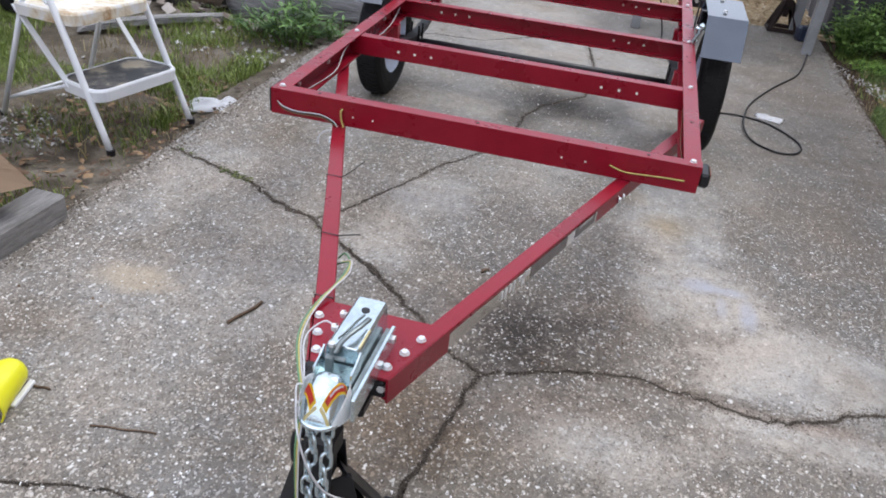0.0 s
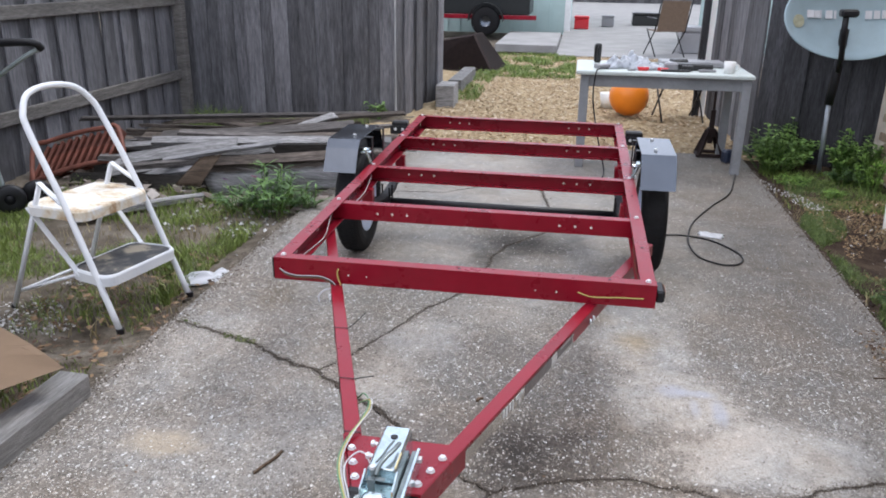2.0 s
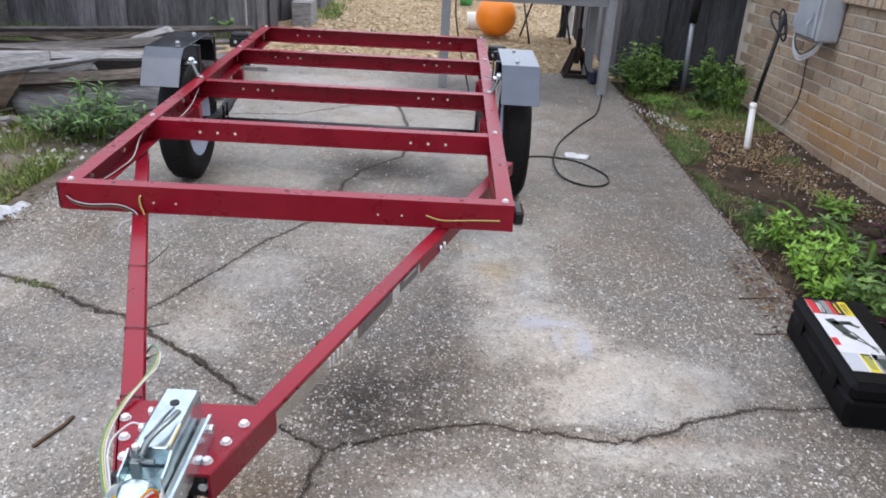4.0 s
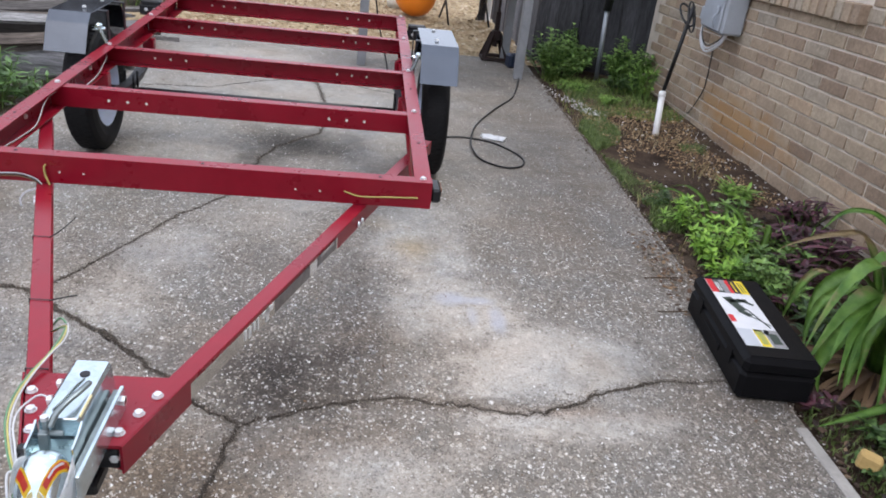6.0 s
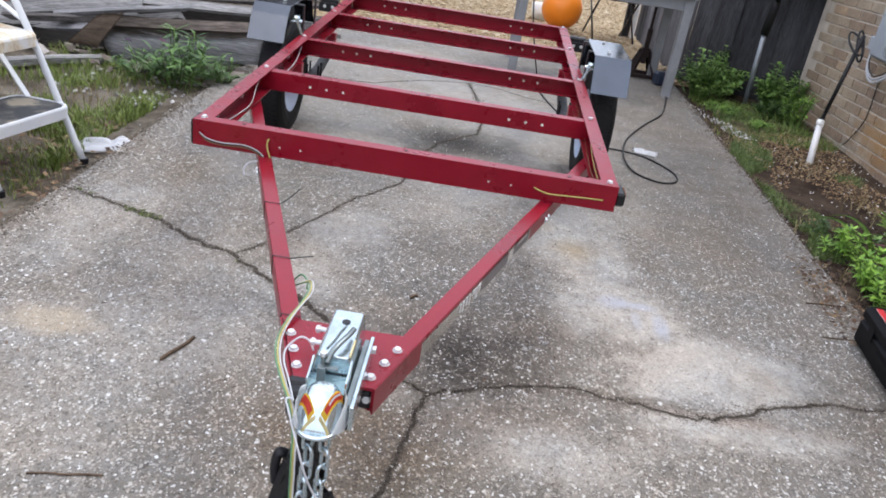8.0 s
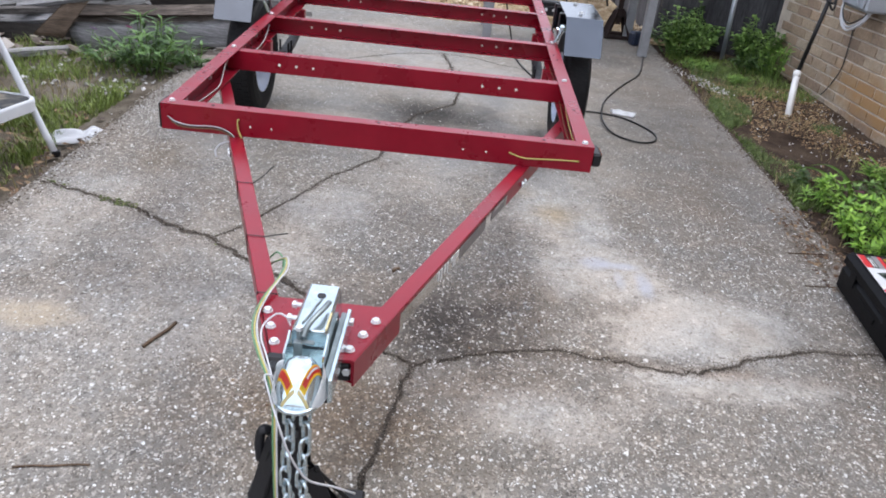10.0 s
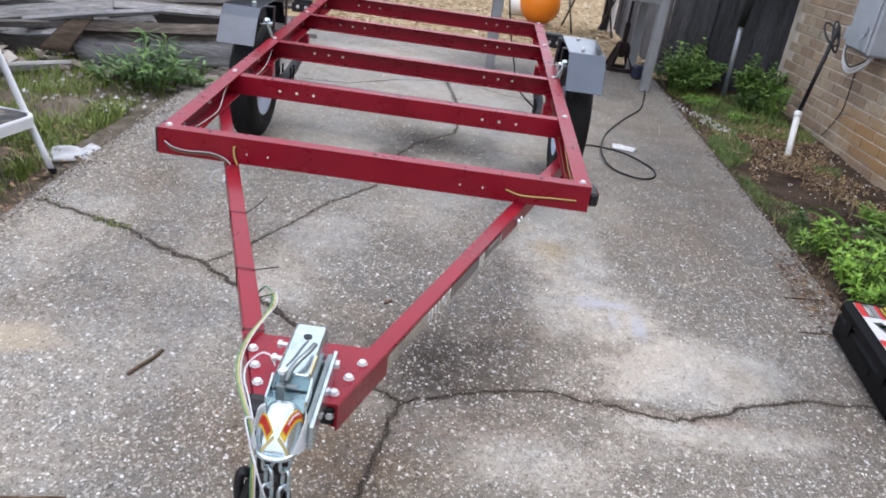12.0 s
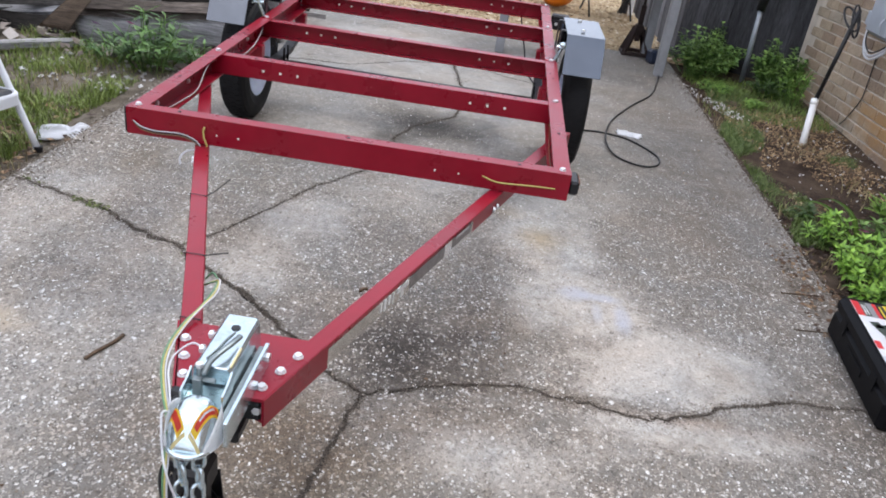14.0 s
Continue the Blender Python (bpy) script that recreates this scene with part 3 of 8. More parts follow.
# hole marks in the webs: drilled holes show the pale ground behind
M_HOLE = plain("bare_hole_edge", (0.72, 0.69, 0.62), 0.6, 0, 0.15)
hole_bm = lathe([(0.0048, 0), (0.0048, 0.0012), (0.0, 0.0012)], 10, None, pose(0, 0, 0, 90))
hole_me = mesh_of("drilled_hole", hole_bm, M_HOLE)
for y, z, xs in ((C2 - 0.0002, -0.04, (-0.42, -0.36, -0.30, 0.30, 0.36, 0.42)), (C3 + WW - TT - 0.0002, -0.04, (-0.42, -0.36, -0.30, 0.30, 0.36, 0.42)),
                 (C4 + WW - TT - 0.0002, -0.04, (-0.42, -0.36, -0.30, 0.30, 0.36, 0.42)), (C5 - TT - 0.0002, -0.04, (-0.42, -0.36, -0.30, 0.30, 0.36, 0.42)),
                 (-0.0002, -0.044, (-0.36, -0.30, 0.245, 0.31))):
    for x in xs:
        o = new("drilled_hole", hole_me)
        o.parent = trailer
        o.matrix_local = FR @ pose(x, y, z) @ Matrix.Scale(0.6 if y < 0 else 1.0, 4)
bolt_me = mesh_of("bolt", hexbolt(), M_BOLT)


def bolt(m, parent=trailer):
    o = new("bolt", bolt_me)
    o.parent = parent
    o.matrix_local = m
    return o


for sx in (-1, 1):
    for y in (0.028, C2 + 0.03, C3 + 0.03, C4 + 0.03, C5 - 0.02):
        bolt(FR @ pose(sx * 0.588, y, 0.0005))
dark_me = mesh_of("drilled_hole", lathe([(0.005, 0), (0.005, 0.001), (0.0, 0.001)], 10), M_BLACK)
for x, y in ((-0.47, 0.02), (0.0, 0.02), (0.47, 0.02), (-0.59, 0.32), (0.588, 0.33), (-0.45, C2 + 0.02), (0.45, C2 + 0.02), (0.0, C2 + 0.02), (-0.588, 0.93), (0.588, 0.95), (0.588, 1.5), (-0.588, 1.5)):
    o = new("drilled_hole", dark_me)
    o.parent = trailer
    o.matrix_local = FR @ pose(x, y, 0.0012 if y < 0.1 else (0.0003 if abs(x) > 0.55 else -0.0042))

# tongue: two bars that meet under the coupler plate
TZ = 0.386


def tongue_x(y):
    return 0.106 + 0.352 * (y + 0.909)


M_MIRROR = plain("silver_tape", (0.62, 0.6, 0.57), 0.2, 0.9, 0.1, 30, 120)
M_STICK = plain("worn_white_label", (0.42, 0.4, 0.4), 0.4, 0, 0.4, 90, 200)
M_DECAL = plain("silver_decal", (0.15, 0.135, 0.135), 0.4, 0.2, 0.45, 60, 180)
for sx in (-1, 1):
    xo = 0.011 if sx > 0 else 0.006
    a = (xo + sx * (tongue_x(-1.018) - 0.011 + 0.012), -1.018, TZ)
    b = (xo + sx * (tongue_x(0.62) - 0.011 + 0.012), 0.62, TZ)
    beam = part("tongue_bar", extrude(channel(0.044, 0.037, 0.004, -sx), a, b, r=0.0012), M_RED, trailer)
    # outer gusset at the tip
    g1 = (xo + sx * (tongue_x(-1.022) - 0.011 + 0.0165), -1.022, TZ + 0.006)
    g2 = (xo + sx * (tongue_x(-0.843) - 0.011 + 0.0165), -0.843, TZ + 0.006)
    part("gusset", extrude([(0, 0), (-sx * 0.0035, 0), (-sx * 0.0035, -0.052), (0, -0.052)], g1, g2), M_RED, trailer)
    # a long silver strip with labels on it along the outer web
    for y0, y1, h, mat, proud in ((-0.838, -0.2, 0.033, M_MIRROR, 0.001), (-0.53, -0.36, 0.031, M_DECAL, 0.0016), (-0.318, -0.21, 0.026, M_DECAL, 0.0016), (-0.30, -0.225, 0.008, M_STICK, 0.002)) if sx > 0 else ():
        p = (xo + sx * (tongue_x(y0) - 0.011 + 0.0125), y0, TZ - 0.008)
        q = (xo + sx * (tongue_x(y1) - 0.011 + 0.0125), y1, TZ - 0.008)
        part("label", extrude([(0, 0), (sx * proud, 0), (sx * proud, -h), (0, -h)], p, q), mat, trailer, "silver safety label")
    for yb in (-0.035, -0.06):
        bolt(pose(xo + sx * (tongue_x(yb) - 0.011 + 0.0125), yb, TZ - 0.03, 0, 90 * sx, 0))
plate = bmesh.new()
vs = [plate.verts.new(v) for v in ((-0.058, -1.021, TZ + 0.007), (0.08, -1.021, TZ + 0.007), (0.1445, -0.843, TZ + 0.007), (-0.1225, -0.843, TZ + 0.007))]
plate.faces.new(vs)
r = bmesh.ops.extrude_face_region(plate, geom=plate.faces[:])
bmesh.ops.translate(plate, vec=(0, 0, -0.006), verts=[v for v in r["geom"] if isinstance(v, bmesh.types.BMVert)])
bmesh.ops.recalc_face_normals(plate, faces=plate.faces)
part("coupler_plate", plate, M_RED, trailer)
for x, y in ((-0.094, -0.895), (-0.077, -0.944), (-0.06, -0.991), (0.104, -0.896), (0.087, -0.944), (0.07, -0.992)):
    bolt(pose(x, y, TZ + 0.0072))

# axle, springs and wheels
AX = 1.40
part("axle", tube([(-0.66, AX, 0.255), (0.66, AX, 0.255)], 0.02, 16), M_BLACK, trailer, "", True)


def wheel(sx):
    w = new("wheel")
    w.parent = trailer
    w.matrix_local = pose(sx * 0.715, AX, 0.257, 0, 90 * sx, 0)
    prof = [(0.152, -0.045), (0.165, -0.053), (0.20, -0.060), (0.232, -0.056), (0.249, -0.046), (0.256, -0.03), (0.257, 0.0), (0.256, 0.03), (0.249, 0.046),
            (0.232, 0.056), (0.20, 0.060), (0.165, 0.053), (0.152, 0.045)]
    tyre = lathe(prof, 56)
    for k in range(56):
        a = 6.283185 * k / 56
        for z in (-0.026, 0.0, 0.026):
            box(-0.002, 0.002, -0.010, 0.010, -0.011, 0.011, bm=tyre, m=Matrix.Rotation(a + (0.05 if z == 0 else 0), 4, "Z") @ pose(0.2565, 0, z))
    part("tyre", tyre, M_RUBBER, w)
    rim = lathe([(0.157, -0.05), (0.152, -0.046), (0.146, -0.03), (0.135, 0.0), (0.10, 0.012), (0.06, 0.018), (0.045, 0.012), (0.0, 0.012)], 40)
    lathe([(0.157, 0.05), (0.152, 0.044), (0.148, 0.03), (0.14, 0.005), (0.10, 0.016), (0.06, 0.022), (0.045, 0.016), (0.0, 0.016)], 40, rim)
    part("rim", rim, M_RIM, w, "white painted rim", True)
    hub = lathe([(0.035, 0.0), (0.035, 0.05), (0.028, 0.06), (0, 0.06)], 20)
    part("hub", hub, M_BLACK, w)
    for k in range(4):
        part("lug_nut", lathe([(0.011, 0.014), (0.011, 0.034), (0.006, 0.038), (0, 0.038)], 6, None, Matrix.Rotation(1.5708 * k, 4, "Z") @ pose(0.051, 0, 0)), M_BOLT, w)


for sx in (-1, 1):
    wheel(sx)
    spring = bmesh.new()
    for k, ln in enumerate((0.33, 0.24, 0.15)):
        pts = [(sx * 0.575, AX + u * ln, 0.295 - 0.007 * k + 0.05 * (u * ln / 0.33) ** 2) for u in (-1, -0.66, -0.33, 0, 0.33, 0.66, 1)]
        for p, q in zip(pts, pts[1:]):
            extrude([(-0.022, 0), (0.022, 0), (0.022, -0.006), (-0.022, -0.006)], p, q, bm=spring)
    part("leaf_spring", spring, M_BLACK, trailer)
    ub = bmesh.new()
    for dy in (-0.03, 0.03):
        tube([(sx * 0.55, AX + dy, 0.24), (sx * 0.55, AX + dy, 0.335)], 0.005, 6, ub)
        tube([(sx * 0.6, AX + dy, 0.24), (sx * 0.6, AX + dy, 0.335)], 0.005, 6, ub)
    box(sx * 0.575 - 0.04, sx * 0.575 + 0.04, AX - 0.045, AX + 0.045, 0.232, 0.238, bm=ub)
    part("axle_clamp", ub, M_BLACK, trailer)
    for dy in (-0.34, 0.34):
        part("spring_hanger", box(sx * 0.575 - 0.025, sx * 0.575 + 0.025, AX + dy - 0.02, AX + dy + 0.02, 0.32, 0.412, 0.003), M_RED, trailer)


def fender(sx):
    x0, x1 = (0.632, 0.785) if sx > 0 else (-0.65, -0.805)
    f = new("fender")
    f.parent = trailer
    t = 0.0025
    prof = [(1.12, 0.462), (1.178, 0.565), (1.218, 0.6), (1.57, 0.604), (1.61, 0.57), (1.67, 0.462)]
    bm = bmesh.new()
    outer = [(y, z) for y, z in prof]
    inner = [(1.123, 0.462), (1.1805, 0.5635), (1.219, 0.5972), (1.569, 0.6012), (1.6075, 0.5685), (1.667, 0.462)]
    lo, hi = min(x0, x1), max(x0, x1)
    ring = outer + inner[::-1]
    a = [bm.verts.new((lo, y, z)) for y, z in ring]
    b = [bm.verts.new((hi, y, z)) for y, z in ring]
    k = len(ring)
    for i in range(k):
        bm.faces.new((a[i], a[(i + 1) % k], b[(i + 1) % k], b[i]))
    for s in (a, b):
        for i in range(5):
            bm.faces.new((s[i], s[i + 1], s[k - 2 - i], s[k - 1 - i]))
    bmesh.ops.recalc_face_normals(bm, faces=bm.faces)
    bevel(bm, 0.0009)
    part("fender_skin", bm, M_GREY, f)
    for y in (1.3, 1.52):
        br = box(min(sx * 0.612, sx * 0.70), max(sx * 0.612, sx * 0.70), y - 0.012, y + 0.012, 0.594, 0.599)
        box(min(sx * 0.612, sx * 0.617), max(sx * 0.612, sx * 0.617), y - 0.012, y + 0.012, 0.42, 0.594, bm=br)
        part("bracket", br, M_BLACK, f)
        bolt(pose(sx * 0.70, y, 0.6045), f)
        bolt(pose(sx * 0.618, y, 0.475, 0, 90 * sx, 0), f)


fender(-1)
fender(1)

# tail and side lamps
M_LAMPRED = plain("red_lamp_lens", (0.5, 0.02, 0.02), 0.2, 0, 0.1)
M_AMBER = plain("amber_lens", (0.22, 0.06, 0.01), 0.2, 0, 0.1)
for sx in (-1, 1):
    lo, hi = (0.625, 0.735) if sx > 0 else (-0.775, -0.665)
    arm = box(min(sx * 0.612, (lo + hi) / 2), max(sx * 0.612, (lo + hi) / 2), 2.36, 2.40, 0.40, 0.404, 0.001)
    box(lo, hi, 2.345, 2.352, 0.40, 0.45, 0.002, bm=arm)
    brk = part("lamp_bracket", arm, M_BLACK, trailer)
    for k in (0.3, 0.7):
        bolt(pose(lo + (hi - lo) * k, 2.3445, 0.43, 90, 0, 0), brk)
    part("lamp_housing", box(lo + 0.006, hi - 0.006, 2.354, 2.42, 0.405, 0.475, 0.008), M_BLACK, brk, "black tail lamp housing")
    part("lamp_lens", box(lo + 0.01, hi - 0.01, 2.421, 2.44, 0.41, 0.47, 0.006), M_LAMPRED, brk, "red tail lamp lens")
    # fold pin standing out of the rail at the middle
    pin = tube([(sx * 0.60, C3 + 0.03, 0.49), (sx * 0.625, C3 + 0.03, 0.55)], 0.007, 8)
    tube([(sx * 0.60, C3 + 0.03, 0.545), (sx * 0.65, C3 + 0.03, 0.54)], 0.006, 8, pin)
    lathe([(0, 0), (0.013, 0.002), (0.015, 0.012), (0.009, 0.02), (0, 0.021)], 10, pin, pose(sx * 0.625, C3 + 0.03, 0.545))
    part("fold_pin", pin, M_ZINC, trailer, "zinc plated folding pin")
    for y in (0.18, 0.42, 0.78, 1.02):
        bolt(FR @ pose(sx * 0.6055, y, -0.045, 0, -90 * sx, 0))
    if sx < 0:
        on_frame("end_cap", box(-0.619, -0.6105, 0.002, 0.075, -0.074, -0.001, 0.002), M_BLACK, "black cap on the rail's end")
        continue
    side = part("side_lamp", box(min(sx * 0.6125, sx * 0.64), max(sx * 0.6125, sx * 0.64), 0.015, 0.10, 0.40, 0.44, 0.006), M_BLACK, trailer, "small black side marker lamp")
    part("side_lens", box(min(sx * 0.6402, sx * 0.642), max(sx * 0.6402, sx * 0.642), 0.03, 0.09, 0.414, 0.436), M_AMBER, side, "amber lens")

# coupler
M_CLEAR = plain("plastic_film", (0.9, 0.92, 0.93), 0.3, 0, 0.04, 30)
M_CLEAR.node_tree.nodes["Principled BSDF"].inputs["Transmission Weight"].default_value = 0.12
M_YELLOW = plain("yellow_label", (0.85, 0.6, 0.04), 0.4, 0, 0.08)
M_LABELRED = plain("red_label", (0.62, 0.05, 0.03), 0.4, 0, 0.1)
M_PALEYEL = plain("pale_yellow_edge", (0.75, 0.66, 0.35), 0.4, 0, 0.1)
M_STK = plain("white_print", (0.7, 0.7, 0.7), 0.4, 0, 0.05)
M_LEVER = plain("dark_zinc_lever", (0.22, 0.255, 0.26), 0.38, 0.7, 0.2, 40)
CX = 0.012
coupler = new("coupler")
coupler.parent = trailer
coupler.matrix_local = pose(CX, -0.9, TZ + 0.0072)
body = extrude([(-0.04, 0), (0.04, 0), (0.04, 0.003), (0.033, 0.004), (0.029, 0.07), (0.024, 0.077), (-0.024, 0.077), (-0.029, 0.07), (-0.033, 0.004), (-0.04, 0.003)], (0, -0.012, 0), (0, -0.158, 0), r=0.0015)
part("coupler_body", body, M_ZINC, coupler, "zinc plated coupler body")
# the coupler's zinc, darkened and tinted teal to give the recess's shade
M_TEALZINC = plain("shaded_zinc", (0.3, 0.42, 0.45), 0.3, 0.8, 0.2, 40, 200, rel=0.05)
part("latch_tray", extrude([(-0.029, 0), (0.029, 0), (0.029, 0.04), (-0.029, 0.04)], (0, -0.1585, 0.004), (0, -0.2, 0.0)), M_TEALZINC, coupler, "zinc latch recess with its shade in the colour")
for sx in (-1, 1):
    cheek = bmesh.new()
    lo = [cheek.verts.new((sx * 0.0295, y, z)) for y, z in ((-0.1585, 0.002), (-0.1585, 0.074), (-0.175, 0.066), (-0.202, 0.06), (-0.202, 0.002))]
    hi = [cheek.verts.new((sx * 0.0325, v.co.y, v.co.z)) for v in lo]
    cheek.faces.new(lo)
    cheek.faces.new(hi[::-1])
    for k in range(5):
        cheek.faces.new((lo[k], hi[k], hi[(k + 1) % 5], lo[(k + 1) % 5]))
    bmesh.ops.recalc_face_normals(cheek, faces=cheek.faces)
    part("cheek_plate", cheek, M_ZINC, coupler)
# the socket: half width and height of its rounded section along its length
NOSE = ((-0.2, 0.029, 0.056), (-0.205, 0.028, 0.058), (-0.209, 0.033, 0.064), (-0.222, 0.036, 0.066), (-0.236, 0.036, 0.059), (-0.248, 0.034, 0.046), (-0.257, 0.03, 0.032), (-0.264, 0.025, 0.018), (-0.268, 0.02, 0.008))
POW = 2.6


def nose_at(y):
    for (y0, w0, h0), (y1, w1, h1) in zip(NOSE, NOSE[1:]):
        if y >= y1:
            t = (y - y0) / (y1 - y0)
            return w0 + (w1 - w0) * t, h0 + (h1 - h0) * t
    return NOSE[-1][1:]


def nose_top(x, y):
    w, h = nose_at(y)
    return h * max(0.02, 1 - min(1.0, abs(x) / w) ** POW) ** (1 / POW)


cap = bmesh.new()
rows = []
for k in range(33):
    y = NOSE[0][0] + (NOSE[-1][0] - NOSE[0][0]) * k / 32
    w, h = nose_at(y)
    rows.append([cap.verts.new((w * math.copysign(abs(math.cos(a)) ** (2 / POW), math.cos(a)), y, h * max(0.0, math.sin(a)) ** (2 / POW))) for a in [3.14159 * i / 20 for i in range(21)]])
for p, q in zip(rows, rows[1:]):
    for i in range(20):
        cap.faces.new((p[i], p[i + 1], q[i + 1], q[i]))
cap.faces.new(rows[-1])
cap.faces.new(rows[0][::-1])
bmesh.ops.recalc_face_normals(cap, faces=cap.faces)
part("ball_socket", cap, M_ZINC, coupler, "rounded zinc plated ball socket", True)
lip = [(-0.031, -0.2, 0.004), (-0.032, -0.235, 0.004), (-0.028, -0.258, 0.004), (-0.017, -0.27, 0.004), (0, -0.274, 0.004), (0.017, -0.27, 0.004), (0.028, -0.258, 0.004), (0.032, -0.235, 0.004), (0.031, -0.2, 0.004)]
part("socket_lip", tube(curve_pts(lip, 4), 0.0045, 8), M_ZINC, coupler, "", True)
hole = lathe([(0.0075, 0), (0.0075, 0.0012), (0, 0.0012)], 14, None, pose(0.001, -0.05, 0.0772))
part("pin_hole", hole, M_BLACK, coupler)
lever = bmesh.new()
pts = curve_pts([(0.02, -0.088, 0.089), (0.015, -0.115, 0.093), (0.006, -0.14, 0.092), (-0.002, -0.16, 0.085), (-0.006, -0.176, 0.07)], 4)
tube(pts, 0.0052, 8, lever)
bmesh.ops.scale(lever, vec=(1, 1, 0.75), space=Matrix.Translation((0, 0, -0.09)), verts=lever.verts)
part("latch_lever", lever, M_LEVER, coupler, "dark grey latch lever", True)
stud = tube([(-0.013, -0.172, 0.042), (-0.013, -0.172, 0.085)], 0.0045, 8)
box(-0.02, -0.006, -0.185, -0.178, 0.042, 0.07, 0.001, bm=stud)
tube([(-0.02, -0.176, 0.066), (0.012, -0.176, 0.066)], 0.004, 8, stud)
part("latch_stud", stud, M_LEVER, coupler, "dark latch trigger")
part("latch_nut", lathe([(0.006, 0), (0.006, 0.006), (0, 0.006)], 6, None, pose(-0.013, -0.172, 0.0852)), M_BOLT, coupler)
part("latch_spring", tube(curve_pts([(0.004, -0.062, 0.078), (-0.002, -0.085, 0.079), (-0.006, -0.11, 0.079), (-0.014, -0.14, 0.078)], 5), 0.0014, 6), M_LEVER, coupler, "thin dark spring wire", True)
part("edge_label", box(0.0245, 0.0275, -0.15, -0.1, 0.0735, 0.0775, 0.0006), M_PALEYEL, coupler, "narrow pale yellow label")
# added strip in dark zinc, standing in for the body's shaded side
part("side_filler", box(0.034, 0.0435, -0.222, -0.03, 0.0, 0.036, 0.001), M_LEVER, coupler, "dark filler for the body's shaded side")
part("side_flange", box(0.0445, 0.0515, -0.238, -0.03, 0.0, 0.044, 0.001), M_ZINC, coupler)
for sx in (-1, 1):
    for y in (-0.05,) if sx > 0 else (-0.012, -0.055):
        tubeb = tube([(sx * 0.033, y, 0.03), (sx * 0.058, y, 0.03)], 0.0045, 8)
        lathe([(0.008, 0), (0.008, 0.006), (0, 0.006)], 6, tubeb, pose(sx * (0.05 if sx < 0 else 0.052), y, 0.03, 0, 90 * sx, 0))
        part("coupler_bolt", tubeb, M_BOLT, coupler)
    # crossed label: yellow bordered red arms above, thin pale arms below
    for mat, w, lift, t0, t1, ends, nm in ((M_YELLOW, 0.0105, 0.0009, 0.0, 1.0, ((0.0325, -0.212 if sx > 0 else -0.23), (0.009, -0.2575)), "yellow warning label"), (M_LABELRED, 0.0066, 0.0015, 0.08, 0.9, ((0.0325, -0.212 if sx > 0 else -0.23), (0.009, -0.2575)), "red warning stripe"),
                                       (M_STK, 0.0022, 0.0021, 0.2, 0.75, ((0.0315, -0.212 if sx > 0 else -0.23), (0.009, -0.2565)), "white print on the label"), (M_PALEYEL, 0.0035, 0.0009, 0.0, 1.0, ((0.003, -0.2575), (0.021, -0.2665)), "thin pale yellow label edge")):
        if nm.startswith("white") and sx < 0:
            continue
        lab = bmesh.new()
        ax, ay = ends[0][0] * sx, ends[0][1]
        bx, by = ends[1][0] * sx, ends[1][1]
        n = math.hypot(bx - ax, by - ay)
        px_, py_ = -(by - ay) / n * w / 2, (bx - ax) / n * w / 2
        grid = []
        for k in range(11):
            t = t0 + (t1 - t0) * k / 10
            row = []
            for i in range(5):
                u = -1 + 0.5 * i
                x, y = ax + (bx - ax) * t + px_ * u, ay + (by - ay) * t + py_ * u
                row.append(lab.verts.new((x, y - lift * 0.5, nose_top(x, y) + lift)))
            grid.append(row)
        for p, q in zip(grid, grid[1:]):
            for i in range(4):
                lab.faces.new((p[i], p[i + 1], q[i + 1], q[i]))
        bmesh.ops.solidify(lab, geom=lab.faces[:], thickness=0.0003)
        part("warning_label", lab, mat, coupler, nm)
    film = bmesh.new()
    g = []
    for i in range(9):
        u = i / 8
        row = []
        for j in range(13):
            v = j / 12
            y = -0.196 - 0.07 * v + 0.002 * math.sin(i * 1.3)
            w, h = nose_at(max(-0.264, y))
            crease = 0.0016 * noise.noise((u * 4, v * 6 + sx * 3, 1.7))
            row.append(film.verts.new((sx * (w * 0.93 + 0.0028 + (0.0005 + 0.006 * math.sin(3.1416 * min(1.0, 0.2 + v * 0.75))) * u ** 0.8 + crease), y, (0.82 * h) * (1 - u) + 0.004 * u + crease)))
        g.append(row)
    for i in range(8):
        for j in range(12):
            film.faces.new((g[i][j], g[i + 1][j], g[i + 1][j + 1], g[i][j + 1]))
    bmesh.ops.solidify(film, geom=film.faces[:], thickness=0.0006)
    part("plastic_film", film, M_CLEAR, coupler, "torn clear plastic film", True)
part("rubber_block", box(-0.07, -0.043, -0.17, -0.1225, -0.05, 0.001, 0.006), M_BLACK, coupler)

# chains that hang from the coupler
link = tube([Vector((0.009 * math.cos(a), 0, (0.0098 if math.sin(a) >= 0 else -0.0098) + 0.009 * math.sin(a))) for a in [6.283185 * k / 20 for k in range(20)]], 0.0032, 7, None, True)
link_me = mesh_of("chain_link", link, M_ZINC, True)
for cx in (0.0, 0.026):
    chain = new("safety_chain")
    chain.parent = trailer
    chain.matrix_local = pose(cx, -1.15, 0.375)
    chain["label"] = "zinc plated safety chain"
    for k in range(13):
        o = new("chain_link", link_me)
        o.parent = chain
        o.matrix_local = pose(0.003 * math.sin(k * 1.3), 0.0006 * k * k - 0.006 * k, -0.0285 * k, 0, 0, 45 + 90 * (k % 2))

# wiring
WIRE = {n: plain(n + "_wire", c, 0.45, 0, 0.1, 40) for n, c in (("green", (0.12, 0.27, 0.14)), ("yellow", (0.5, 0.44, 0.14)), ("white", (0.55, 0.55, 0.57)), ("brown", (0.17, 0.09, 0.04)), ("black", (0.015,) * 3))}
M_TIE = WIRE["black"]


